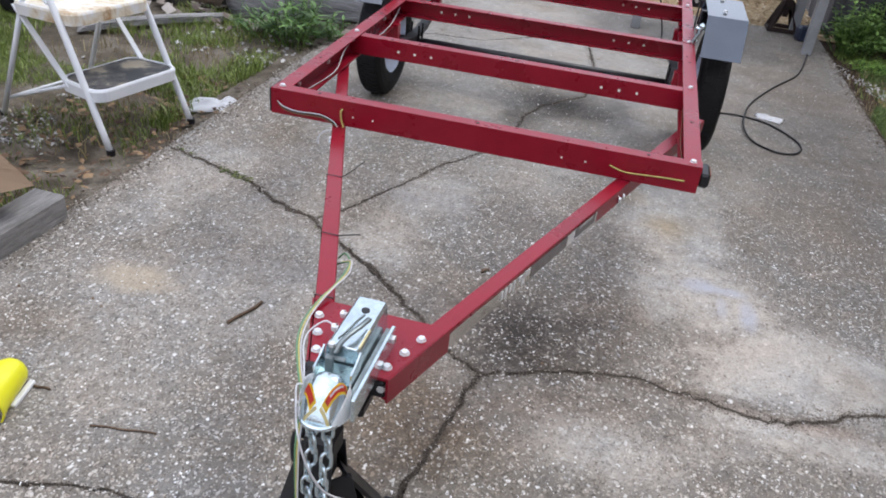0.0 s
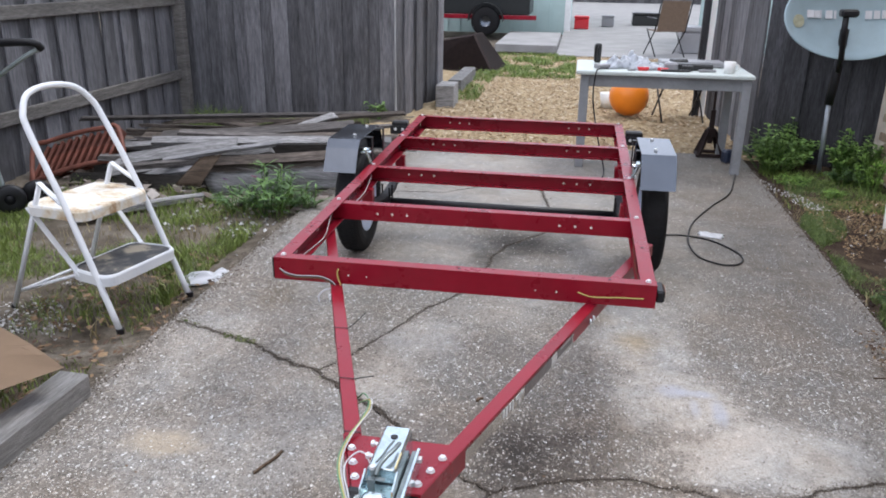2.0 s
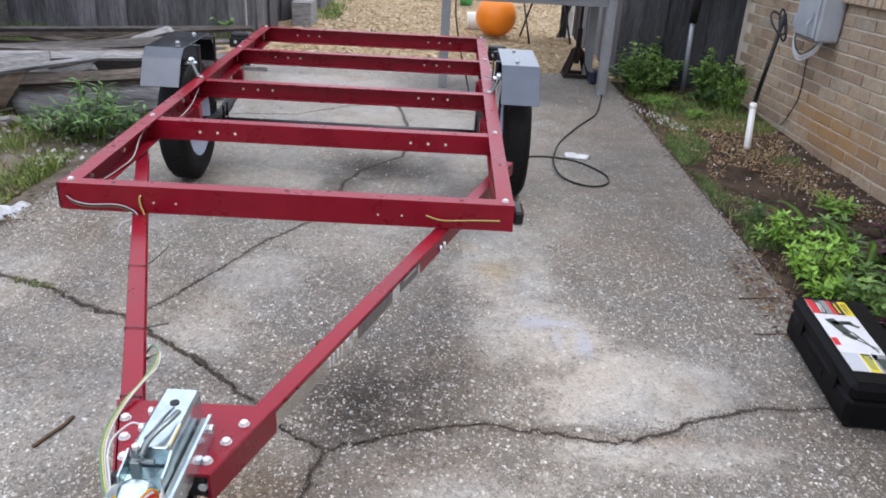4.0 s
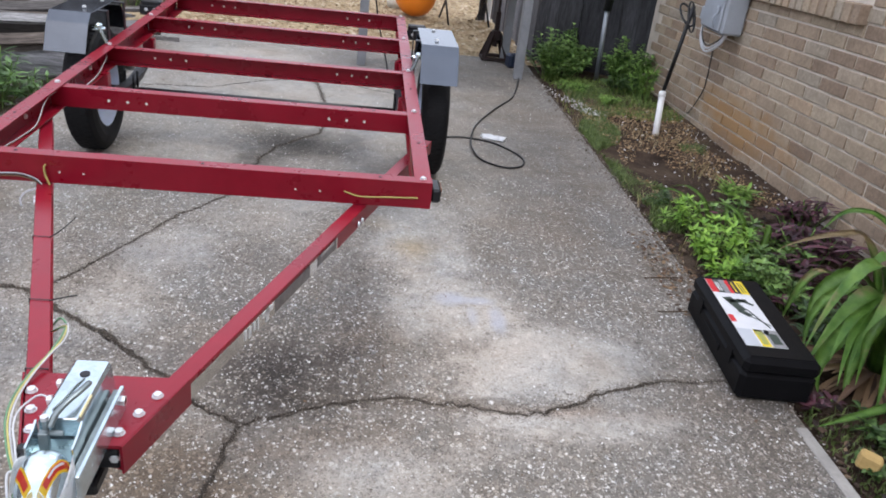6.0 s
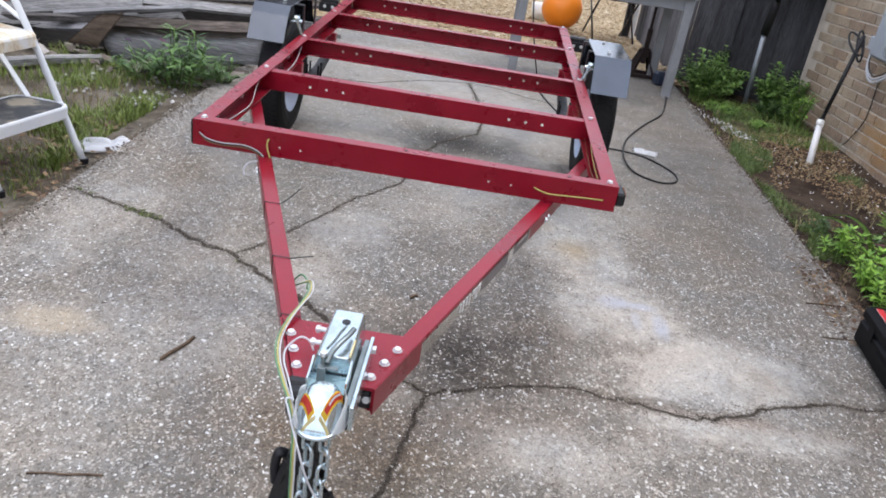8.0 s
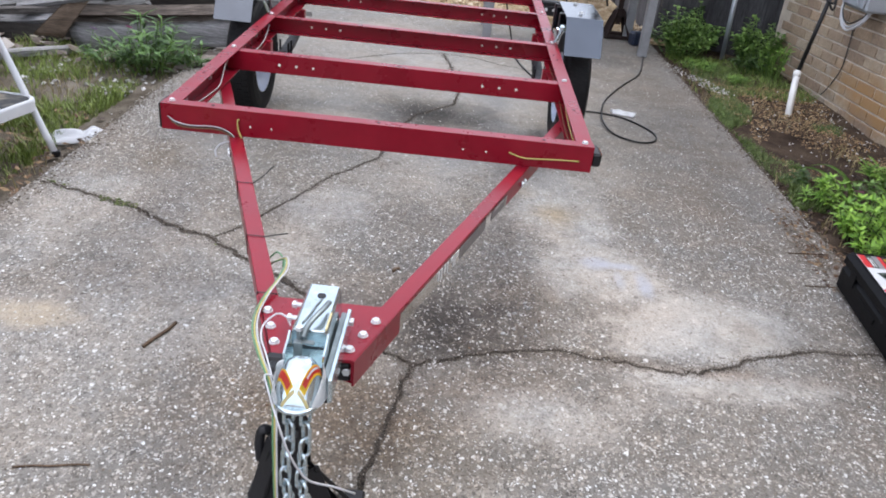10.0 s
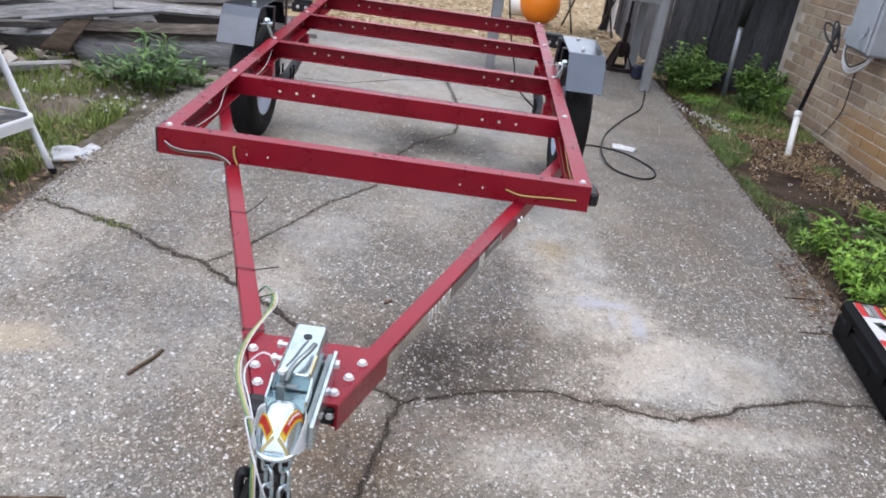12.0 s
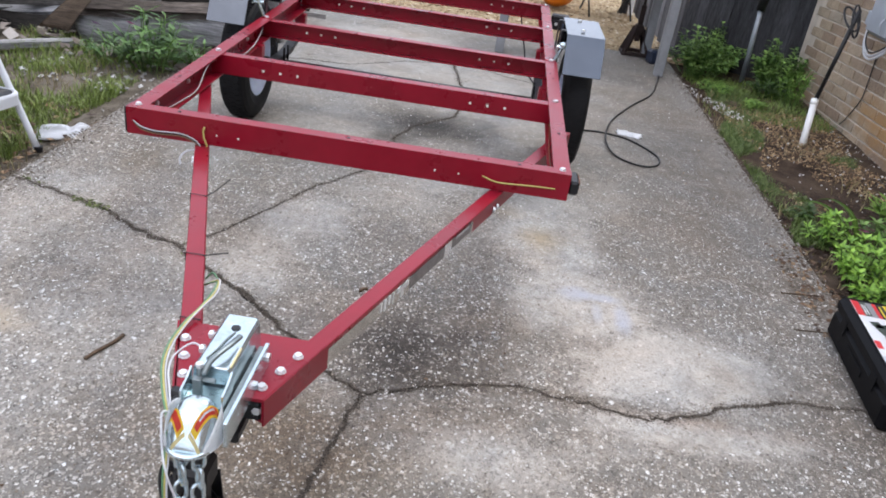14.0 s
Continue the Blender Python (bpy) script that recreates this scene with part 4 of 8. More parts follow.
def wire(pts, col, r=0.0022, name="wire"):
    return part(name, tube(curve_pts(pts, 6), r, 6), WIRE[col], trailer, col + " wire", True)


for k, c in enumerate(("white", "black", "brown")):
    o = 0.004 * k
    wire([(-0.592, -0.003, 0.428 - o * 0.2), (-0.57, -0.005, 0.415 - o), (-0.53, -0.005, 0.408 - o), (-0.46, -0.005, 0.411 - o), (-0.42, -0.006, 0.4 - o), (-0.402, -0.01, 0.385 - o), (-0.4, 0.0, 0.37)], c, 0.0016)
wire([(-0.39, -0.004, 0.44), (-0.394, -0.007, 0.432), (-0.392, -0.008, 0.41), (-0.385, -0.009, 0.39), (-0.388, 0.0, 0.37)], "yellow", 0.0028)
for k, c in enumerate(("green", "yellow", "white")):
    o = 0.003 * k
    wire([(-0.15 + o, -0.665, 0.36), (-0.122 + o, -0.69, 0.385 + o), (-0.103 + o, -0.715, 0.402 + o), (-0.096 + o * 1.5, -0.76, 0.408), (-0.1 + o, -0.81, 0.405 + o * 0.5), (-0.109 + o, -0.86, 0.403),
          (-0.112 + o * 1.3, -0.92, 0.4), (-0.1 + o * 1.3, -0.98, 0.4), (-0.074 + o * 1.2, -1.04, 0.396), (-0.047 + o, -1.09, 0.388), (-0.028 + o, -1.14, 0.375), (-0.02 + o, -1.172, 0.33), (-0.016 + o, -1.176 - o, 0.2), (-0.01 + o * 2, -1.17 - o, 0.06), (0.0 + o * 4, -1.14 - o * 3, 0.005), (0.05 + o * 4, -1.06 - o * 4, 0.005)], c, 0.0015)
wire([(-0.15, -0.65, 0.366), (-0.132, -0.66, 0.388), (-0.116, -0.675, 0.385), (-0.112, -0.69, 0.372)], "green", 0.0018)
for k, c in enumerate(("brown", "white")):
    o = 0.004 * k
    wire([(-0.596 + 0.2 * o, 0.05, 0.398), (-0.585, 0.2, 0.396 + o), (-0.575 + o * 0.3, 0.30, 0.398 + o), (-0.562, 0.39, 0.41 + o), (-0.575, 0.5, 0.445 + o), (-0.585, 0.62, 0.45), (-0.58, 0.8, 0.405 + o), (-0.565, 0.97, 0.42 + o), (-0.58, 1.15, 0.455)], c, 0.0017)
wire([(0.375, -0.004, 0.425), (0.42, -0.006, 0.414), (0.5, -0.006, 0.418), (0.575, -0.004, 0.42)], "yellow", 0.0022)
wire([(0.595, 0.06, 0.41), (0.58, 0.2, 0.415), (0.575, 0.4, 0.44), (0.585, 0.58, 0.46)], "yellow", 0.0018)
wire([(0.58, 0.1, 0.402), (0.57, 0.3, 0.405), (0.58, 0.7, 0.41), (0.58, 1.1, 0.42)], "brown", 0.0018)
wire([(-0.04, -0.95, 0.402), (-0.052, -0.934, 0.41), (-0.07, -0.932, 0.412), (-0.085, -0.965, 0.408), (-0.08, -1.0, 0.404), (-0.062, -1.04, 0.402), (-0.04, -1.09, 0.394)], "white", 0.0017)
wire([(-0.04, -1.085, 0.394), (-0.052, -1.09, 0.397), (-0.037, -1.13, 0.401), (-0.01, -1.185, 0.388), (0.009, -1.195, 0.339), (0.026, -1.19, 0.297), (0.042, -1.18, 0.269), (0.075, -1.16, 0.243), (0.107, -1.13, 0.203)], "white", 0.0018)
# bare hook of wire under the front member
wire([(-0.41, 0.0, 0.372), (-0.44, -0.015, 0.366), (-0.452, -0.03, 0.352), (-0.448, -0.04, 0.335)], "white", 0.0026)
for y in (-0.317, -0.595, -0.825):
    x = 0.0225 - tongue_x(y)
    ring = bmesh.new()
    w = 0.0184
    tube([(x - w, y, TZ + 0.002), (x + w, y, TZ + 0.002), (x + w, y, TZ - 0.0455), (x - w, y, TZ - 0.0455)], 0.0014, 6, ring, True)
    part("cable_tie", ring, M_TIE, trailer, "black cable tie")
    if y > -0.7:
        part("cable_tie_tail", tube(curve_pts([(x + w, y, TZ), (x + w + 0.025, y + 0.004, TZ + 0.006), (x + w + 0.052, y + 0.006, TZ + 0.012)] if y < -0.4 else [(x + w, y, TZ), (x + w + 0.02, y + 0.02, TZ + 0.012), (x + w + 0.042, y + 0.055, TZ + 0.03)], 5), 0.0014, 5), M_TIE, trailer)

# bars in place of small print on the labels
for y0, h0, d0 in ((-0.655, 0.022, 0.006), (-0.64, 0.026, 0.008), (-0.622, 0.02, 0.007), (-0.605, 0.027, 0.005), (-0.585, 0.012, 0.045), (-0.57, 0.028, 0.012)):
    p = (tongue_x(y0) + 0.0139, y0, TZ - 0.01)
    q = (tongue_x(y0 + d0) + 0.0139, y0 + d0, TZ - 0.01)
    part("print_bar", extrude([(0, 0), (0.0012, 0), (0.0012, -h0), (0, -h0)], p, q), M_STK, trailer)
# right: black box for the open bar end's shade; left: a black block
part("end_block", box(0.04, 0.0755, -1.0195, -0.97, TZ - 0.0395, TZ - 0.0042, 0.003), M_BLACK, trailer, "black end block, the right one standing for shade")
part("end_block", box(-0.064, -0.027, -1.046, -1.0225, TZ - 0.05, TZ + 0.012, 0.005), M_BLACK, trailer, "black end block, the right one standing for shade")
bolt(pose(0.069, -1.0145, TZ - 0.02, 90, 0, 0))

# black stand under the tongue
stand = thing("jack_stand", "black steel jack stand holding up the trailer tongue", "jack stand", pose(-0.021, -1.045, 0))
part("post", box(-0.02, 0.02, -0.02, 0.02, 0.16, 0.318, 0.004), M_BLACK, stand)
part("saddle", box(-0.036, 0.071, -0.005, 0.055, 0.3185, 0.3415, 0.004), M_BLACK, stand)
part("collar", box(-0.028, 0.028, -0.032, 0.032, 0.215, 0.27, 0.008), M_BLACK, stand)
part("pawl_lever", tube(curve_pts([(-0.034, 0.0, 0.245), (-0.046, -0.005, 0.25), (-0.05, -0.01, 0.225), (-0.048, -0.012, 0.19)], 4), 0.009, 8), M_BLACK, stand, "", True)
for sx in (-1, 1):
    for sy in (-1, 1):
        top, out, half = (0.24, 0.075, 0.019) if sx < 0 else (0.17, 0.105, 0.04)
        leg = extrude([(-half, 0.004), (half, 0.004), (half, -0.004), (-half, -0.004)], (sx * 0.022, sy * 0.022, top), (sx * out, sy * 0.09, 0.004), (sx, sy, 0.35), r=0.001)
        part("leg", leg, M_BLACK, stand)
        part("foot", box(sx * (out + 0.004) - 0.02, sx * (out + 0.004) + 0.02, sy * 0.096 - 0.02, sy * 0.096 + 0.02, 0.0, 0.016, 0.004), M_BLACK, stand)
    low = 0.0 if sx < 0 else 0.085
    part("gusset_plate", extrude([(-0.034, 0.002), (0.034, 0.002), (0.034, -0.002), (-0.034, -0.002)], (sx * 0.028, 0, 0.225 - low), (sx * (0.05 if sx < 0 else 0.1), 0, 0.13 - low), (sx, 0, 0.3)), M_BLACK, stand)
    part("gusset_plate", extrude([(-0.03, 0.002), (0.03, 0.002), (0.03, -0.002), (-0.03, -0.002)], (0, sx * 0.03, 0.225), (0, sx * 0.05, 0.13), (0, sx, 0.3)), M_BLACK, stand)

# ---- brick house wall and what hangs on it ----
wall_x = 2.52
M_MORTAR = plain("mortar", (0.6, 0.53, 0.45), 0.9, 0, 0.2, 8, 120)
house = tagged(part("wall_house", box(wall_x - 0.003, wall_x + 0.3, -9.0, 3.86, -0.3, 3.0), M_MORTAR), "brown brick house wall with pale mortar", "wall", kind="structure")
M_PVC = plain("white_pvc", (0.78, 0.78, 0.76), 0.4, 0, 0.06)
M_BOXGREY = plain("grey_enclosure", (0.36, 0.39, 0.43), 0.5, 0.1, 0.12, 8)
meter = thing("meter_box", "grey metal service box mounted on the brick wall", "service box", pose(wall_x - 0.013, 2.5, 0.585))
part("body", box(-0.13, 0, -0.14, 0.14, 0.0, 0.42, 0.012), M_BOXGREY, meter)
part("cover", box(-0.146, -0.131, -0.13, 0.13, 0.015, 0.4, 0.006), M_BOXGREY, meter)
part("hasp", box(-0.16, -0.147, -0.1, -0.07, 0.11, 0.15, 0.003), M_BOXGREY, meter, "grey metal hasp")
part("hasp", tube(curve_pts([(-0.155, -0.085, 0.11), (-0.17, -0.085, 0.08), (-0.155, -0.085, 0.03)], 4), 0.005, 6), M_BOXGREY, meter)
cond = thing("conduit", "grey conduit running up the brick wall", "conduit", pose(wall_x - 0.04, 2.83, 0))
part("pipe", tube([(0, 0, 0.62), (0, 0, 1.6)], 0.02, 12), M_BOXGREY, cond, "", True)
part("fitting", box(-0.035, 0.03, -0.03, 0.03, 0.6, 0.68, 0.006), M_BOXGREY, cond)
for k, c in enumerate(("white", "white", "black")):
    o = 0.018 * k
    tagged(part("hanging_cable", tube(curve_pts([(wall_x - 0.06, 2.79 - o, 0.9), (wall_x - 0.08, 2.77 - o, 0.65 + o), (wall_x - 0.1, 2.71, 0.51 + o), (wall_x - 0.11, 2.58, 0.455 + o), (wall_x - 0.1, 2.45, 0.51 + o), (wall_x - 0.08, 2.4 + o, 0.59)], 6), 0.007 if k < 2 else 0.004, 8), WIRE[c], smooth=True),
           ("white" if c == "white" else "black") + " cable looping under the service box", "cable", "cables under the service box")
tagged(part("wall_cable", tube(curve_pts([(wall_x - 0.02, 2.68, 0.46), (wall_x - 0.02, 2.67, 0.40), (wall_x - 0.02, 2.66, 0.29), (wall_x - 0.02, 2.67, 0.20), (wall_x - 0.02, 2.76, 0.07), (wall_x - 0.02, 2.82, 0.01)], 6), 0.0035, 6), WIRE["black"], smooth=True), "thin black cable running down the brick wall", "cable")
pp = thing("garden_post", "white plastic pipe with black pole leaning in the flower bed", "pole", pose(2.15, 2.38, 0))
part("pipe", tube([(0.0, 0.0, -0.06), (0.05, 0.17, 0.19)], 0.019, 14), M_PVC, pp, "white plastic pipe", True)
part("collar", tube([(0.045, 0.153, 0.165), (0.051, 0.1735, 0.195)], 0.022, 14), M_PVC, pp, "", True)
part("pole", tube([(0.05, 0.17, 0.18), (0.13, 0.2, 0.70)], 0.012, 10), M_BLACK, pp, "black pole", True)
part("coil", tube([(0.10 + 0.035 * math.cos(a), 0.2 + 0.09 * math.sin(a), 0.65 + 0.05 * math.sin(a)) for a in [6.2832 * k / 16 for k in range(16)]], 0.006, 6, None, True), M_BLACK, pp, "coil of black cable", True)
part("coil", tube([(0.13 + 0.02 * math.cos(a), 0.2 + 0.05 * math.sin(a), 0.64 + 0.08 * math.sin(a)) for a in [6.2832 * k / 16 for k in range(16)]], 0.006, 6, None, True), M_BLACK, pp, "coil of black cable", True)

# window over the sill
M_GLASS = bpy.data.materials.new("window_glass")
M_GLASS.use_nodes = True
gb_ = M_GLASS.node_tree.nodes["Principled BSDF"]
gb_.inputs["Base Color"].default_value = (0.02, 0.025, 0.03, 1)
gb_.inputs["Roughness"].default_value = 0.05
win = thing("window_1", "white framed window over a brick sill", "window", pose(wall_x - 0.012, 2.0, 0.93, -2.0), kind="structure")
part("window_frame", box(-0.004, 0.011, -0.42, 0.42, 0.0, 0.06, 0.003), M_PVC, win)
part("window_frame", box(-0.004, 0.011, -0.42, -0.36, 0.061, 1.1, 0.003), M_PVC, win)
part("window_frame", box(-0.004, 0.011, 0.36, 0.42, 0.061, 1.1, 0.003), M_PVC, win)
part("pane", box(0.004, 0.0115, -0.359, 0.359, 0.061, 1.1), M_GLASS, win)


# ---- fences ----
M_PALEPOST = weathered_wood("pale_post_wood", (0.25, 0.25, 0.25), (0.45, 0.45, 0.45), 0.1, (6, 6, 0.5))
def fence(name, a, b, z0, z1, bw, mat, label, rails=(), side=1, seed=0, posts=(), lap=False):
    r = random.Random(seed)
    f = thing(name, label, "fence")
    a, b = Vector((*a, 0)), Vector((*b, 0))
    d = (b - a)
    length = d.length
    n = max(1, int(round(length / bw)))
    bw = length / n
    d.normalize()
    s = Vector((d.y, -d.x, 0)) * side
    ang = math.atan2(d.y, d.x)
    for i in range(n):
        p = a + d * (bw * (i + 0.5))
        w = bw * (r.uniform(0.965, 1.0) if not lap else r.uniform(1.1, 1.18))
        h0, h1 = z0 + r.uniform(-0.02, 0.03), z1 + r.uniform(-0.03, 0.03)
        bm = bmesh.new()
        k = 6
        rows = []
        for j in range(k + 1):
            z = h0 + (h1 - h0) * j / k
            e = [r.uniform(-0.004, 0.004) for _ in range(2)]
            warp = r.uniform(-0.004, 0.004)
            rows.append([bm.verts.new(v) for v in ((-w / 2 + e[0], -0.009 + warp, z), (w / 2 + e[1], -0.009 - warp, z), (w / 2 + e[1], 0.009 - warp, z), (-w / 2 + e[0], 0.009 + warp, z))])
        for lo, hi in zip(rows, rows[1:]):
            for c in range(4):
                bm.faces.new((lo[c], lo[(c + 1) % 4], hi[(c + 1) % 4], hi[c]))
        bm.faces.new(rows[0][::-1])
        bm.faces.new(rows[-1])
        m = Matrix.Translation(p + s * (r.uniform(-0.006, 0.006) if not lap else (0.0115 if i % 2 else -0.0105) + r.uniform(-0.001, 0.001))) @ Matrix.Rotation(ang + r.uniform(-0.02, 0.02), 4, "Z") @ pose(0, 0, 0, 0, r.uniform(-0.4, 0.4), 0)
        part("fence_board", bm, mat, f, at=m)
    for z in rails:
        m = Matrix.Translation(a + s * 0.016) @ Matrix.Rotation(ang, 4, "Z")
        part("fence_rail", box(0, length, -0.038 if side > 0 else 0.0, 0 if side > 0 else 0.038, z - 0.045, z + 0.045, 0.004), M_RAIL, f, at=m)
    for q in posts:
        m = Matrix.Translation(a + d * q + s * 0.016) @ Matrix.Rotation(ang, 4, "Z")
        part("fence_post", box(-0.045, 0.045, -0.09 if side > 0 else 0.0, 0 if side > 0 else 0.09, z0 - 0.1, z1 - 0.05, 0.005), M_RAIL, f, at=m)
    return f


M_RAIL = weathered_wood("weathered_rail_wood", (0.085, 0.08, 0.075), (0.22, 0.205, 0.19), 0.15, (0.6, 0.6, 6))
fence("wooden_fence", (-3.42, -4.4), (-3.42, 4.86), -0.05, 1.85, 0.14, M_FENCE, "weathered grey wooden board fence with rails", (0.37, 1.04, 1.7), 1, 3, (9.18,), True)
fence("wooden_fence", (-3.4, 4.86), (-1.42, 5.25), -0.05, 1.85, 0.125, M_FENCE, "weathered grey wooden board fence behind the board pile", (), 1, 4, (), True)
fence("fence_gate", (-1.38, 5.22), (-1.14, 6.3), -0.02, 1.85, 0.14, M_FENCE, "weathered grey wooden gate leaf standing open", (), 1, 5, (), True)
tagged(part("gate_post", box(-1.405, -1.39, 5.19, 5.215, -0.05, 1.9, 0.003), M_PALEPOST), "thin pale post at the fence's end", "post")
fence("wooden_fence", (1.74, 4.2), (2.58, 3.9), -0.05, 1.85, 0.14, M_DARKFENCE, "dark stained wooden fence behind the bushes", (), 1, 6, (), True)
fence("fence_gate", (1.74, 4.28), (1.62, 5.9), 0.0, 1.85, 0.14, M_FENCE, "weathered grey wooden gate leaf beside the table", (), 1, 7)

tagged(part("gate_post", box(1.57, 1.615, 5.93, 5.97, -0.05, 1.9, 0.003), M_PVC), "white post at the gate's end", "post")
tagged(part("gate_post", box(1.5, 1.565, 5.95, 6.01, -0.05, 1.9, 0.003), M_DARKFENCE), "dark post at the gate's end", "post")

# ---- black tool case beside the drive ----
M_CASE = plain("black_moulded_plastic", (0.006, 0.006, 0.007), 0.45, 0, 0.2, 12, 300, rel=0.12, spec=0.08)
M_STICKER = plain("white_sticker", (0.68, 0.69, 0.72), 0.35, 0, 0.06, 20)
case = thing("tool_case", "black moulded plastic tool case with colourful printed label", "tool case", pose(1.617, -0.045, 0.0, 0, 0, -5))
part("base", box(-0.114, 0.1, -0.25, 0.25, 0.0, 0.0925, 0.014), M_CASE, case)
part("lid", box(-0.115, 0.101, -0.251, 0.251, 0.0845, 0.136, 0.014), M_CASE, case)
part("lid_panel", box(-0.1, 0.086, -0.235, 0.235, 0.1355, 0.1385, 0.002), M_CASE, case)
for y in (-0.14, 0.14):
    part("latch", box(-0.1175, -0.1145, y - 0.02, y + 0.02, 0.062, 0.108, 0.001), M_CASE, case)
part("handle", box(-0.1172, -0.1142, -0.07, 0.07, 0.045, 0.064, 0.001), M_CASE, case)
label = part("label", box(-0.094, 0.026, -0.182, 0.218, 0.1387, 0.1392), M_STICKER, case, "white printed label")
M_PRINT = {n: plain("print_" + n, c, 0.35, 0, 0.05) for n, c in (("red", (0.6, 0.02, 0.03)), ("yellow", (0.8, 0.62, 0.03)), ("black", (0.02, 0.02, 0.02)), ("grey", (0.25, 0.25, 0.26)), ("dark", (0.04, 0.06, 0.05)), ("olive", (0.35, 0.36, 0.1)), ("white", (0.72, 0.72, 0.74)), ("pale", (0.5, 0.53, 0.58)))}
# red, dark and yellow head, the picture of a dark tool, and a yellow and grey foot, over the white label
for x0, x1, y0, y1, c, up in ((-0.093, -0.072, 0.13, 0.217, "red", 0), (-0.0715, -0.052, 0.13, 0.217, "dark", 0), (-0.0515, -0.034, 0.13, 0.217, "grey", 0), (-0.0335, -0.022, 0.13, 0.217, "red", 0), (-0.0215, 0.0, 0.13, 0.217, "black", 0), (0.0005, 0.0255, 0.13, 0.217, "yellow", 0),
                              (-0.093, -0.076, -0.052, -0.012, "red", 0), (-0.042, 0.0, -0.118, -0.085, "white", 0), (-0.045, -0.018, -0.181, -0.09, "yellow", 0), (-0.04, -0.023, -0.17, -0.1, "olive", 1), (-0.093, -0.05, -0.181, -0.09, "pale", 0), (-0.015, 0.0255, -0.181, -0.088, "grey", 0), (-0.008, 0.018, -0.165, -0.11, "dark", 1),
                              (-0.068, -0.064, 0.14, 0.2, "white", 1), (-0.06, -0.057, 0.14, 0.2, "white", 1), (-0.015, -0.011, 0.14, 0.205, "yellow", 1), (0.006, 0.01, 0.14, 0.205, "dark", 1), (0.015, 0.018, 0.14, 0.205, "dark", 1)):
    z0 = 0.1394 + 0.0005 * up
    part("print_bar", box(x0, x1, y0, y1, z0, z0 + 0.0004), M_PRINT[c], label)
for ends, w in ((((-0.06, 0.1), (-0.035, 0.02)), 0.03), (((-0.06, 0.075), (0.0, 0.085)), 0.02), (((-0.03, 0.09), (0.012, 0.06)), 0.012), (((-0.045, 0.02), (-0.02, -0.01)), 0.022), (((-0.02, 0.03), (0.015, -0.075)), 0.005), (((-0.035, 0.0), (0.022, -0.06)), 0.004)):
    (x0, y0), (x1, y1) = ends
    part("printed_tool", extrude([(-w / 2, 0), (w / 2, 0), (w / 2, 0.0004), (-w / 2, 0.0004)], (x0, y0, 0.1396), (x1, y1, 0.1396)), M_PRINT["dark"], label)

# concrete edging and small block beside the case
M_EDGING = plain("pale_edging_cement", (0.3, 0.285, 0.265), 0.9, 0, 0.25, 6, 90, rel=0.5, dist=0.004)
tagged(part("edging", box(1.602, 1.637, -3.0, -0.4, -0.08, 0.004, 0.003), M_EDGING), "narrow concrete edging strip of the drive", "edging", kind="structure")
yb = part("foam_block", box(-0.027, 0.027, -0.018, 0.018, 0, 0.045, 0.006), plain("tan_foam", (0.5, 0.34, 0.13), 0.9, 0, 0.15))
yb.matrix_world = pose(1.725, -0.535, -0.012, 0, 8, -35)
tagged(yb, "small tan foam block beside the drive", "block")

# black extension lead on the drive
lead = [(0.55, 3.1, 0.006), (0.62, 2.7, 0.006), (0.75, 2.2, 0.006), (0.8, 1.93, 0.006), (0.95, 1.93, 0.006), (1.1, 1.87, 0.006), (1.21, 1.68, 0.006), (1.19, 1.54, 0.007), (1.1, 1.5, 0.007), (1.0, 1.59, 0.007), (0.97, 1.75, 0.013), (0.99, 1.95, 0.014), (1.05, 2.2, 0.007), (1.2, 2.55, 0.007), (1.35, 2.85, 0.007), (1.44, 3.2, 0.007), (1.5, 3.5, 0.008), (1.52, 3.8, 0.008)]
tagged(part("extension_lead", tube(curve_pts(lead, 7), 0.0045, 8), M_BLACK, smooth=True), "black extension lead looping over the drive", "cable")

# ---- table and what is under and on it ----
M_TABLE = plain("grey_weathered_paint", (0.24, 0.25, 0.265), 0.6, 0, 0.2, 6, 60)
M_TOP = plain("pale_green_tabletop", (0.52, 0.57, 0.55), 0.5, 0, 0.1, 8, 60)
table = thing("work_table", "grey painted wooden work table with pale green top", "table", pose(0, 0, 0))
part("tabletop", box(0.32, 1.52, 3.36, 4.06, 0.672, 0.70, 0.006), M_TOP, table)
part("apron", box(0.40, 1.45, 3.42, 3.44, 0.585, 0.671, 0.003), M_TABLE, table)
part("apron", box(0.40, 1.45, 3.98, 4.0, 0.585, 0.671, 0.003), M_TABLE, table)
part("apron", box(0.38, 0.399, 3.44, 3.98, 0.585, 0.671, 0.003), M_TABLE, table)
part("apron", box(1.451, 1.47, 3.44, 3.98, 0.585, 0.671, 0.003), M_TABLE, table)
for x, y in ((0.385, 3.435), (1.48, 3.435), (0.385, 3.985), (1.465, 3.985)):
    part("leg", extrude([(-0.03, -0.03), (0.03, -0.03), (0.03, 0.03), (-0.03, 0.03)], (x, y, 0.671), (x, y, 0.0), (0, 1, 0), r=0.004), M_TABLE, table)
M_BAG = plain("clear_plastic_bag", (0.7, 0.73, 0.78), 0.3, 0, 0.1, 20)
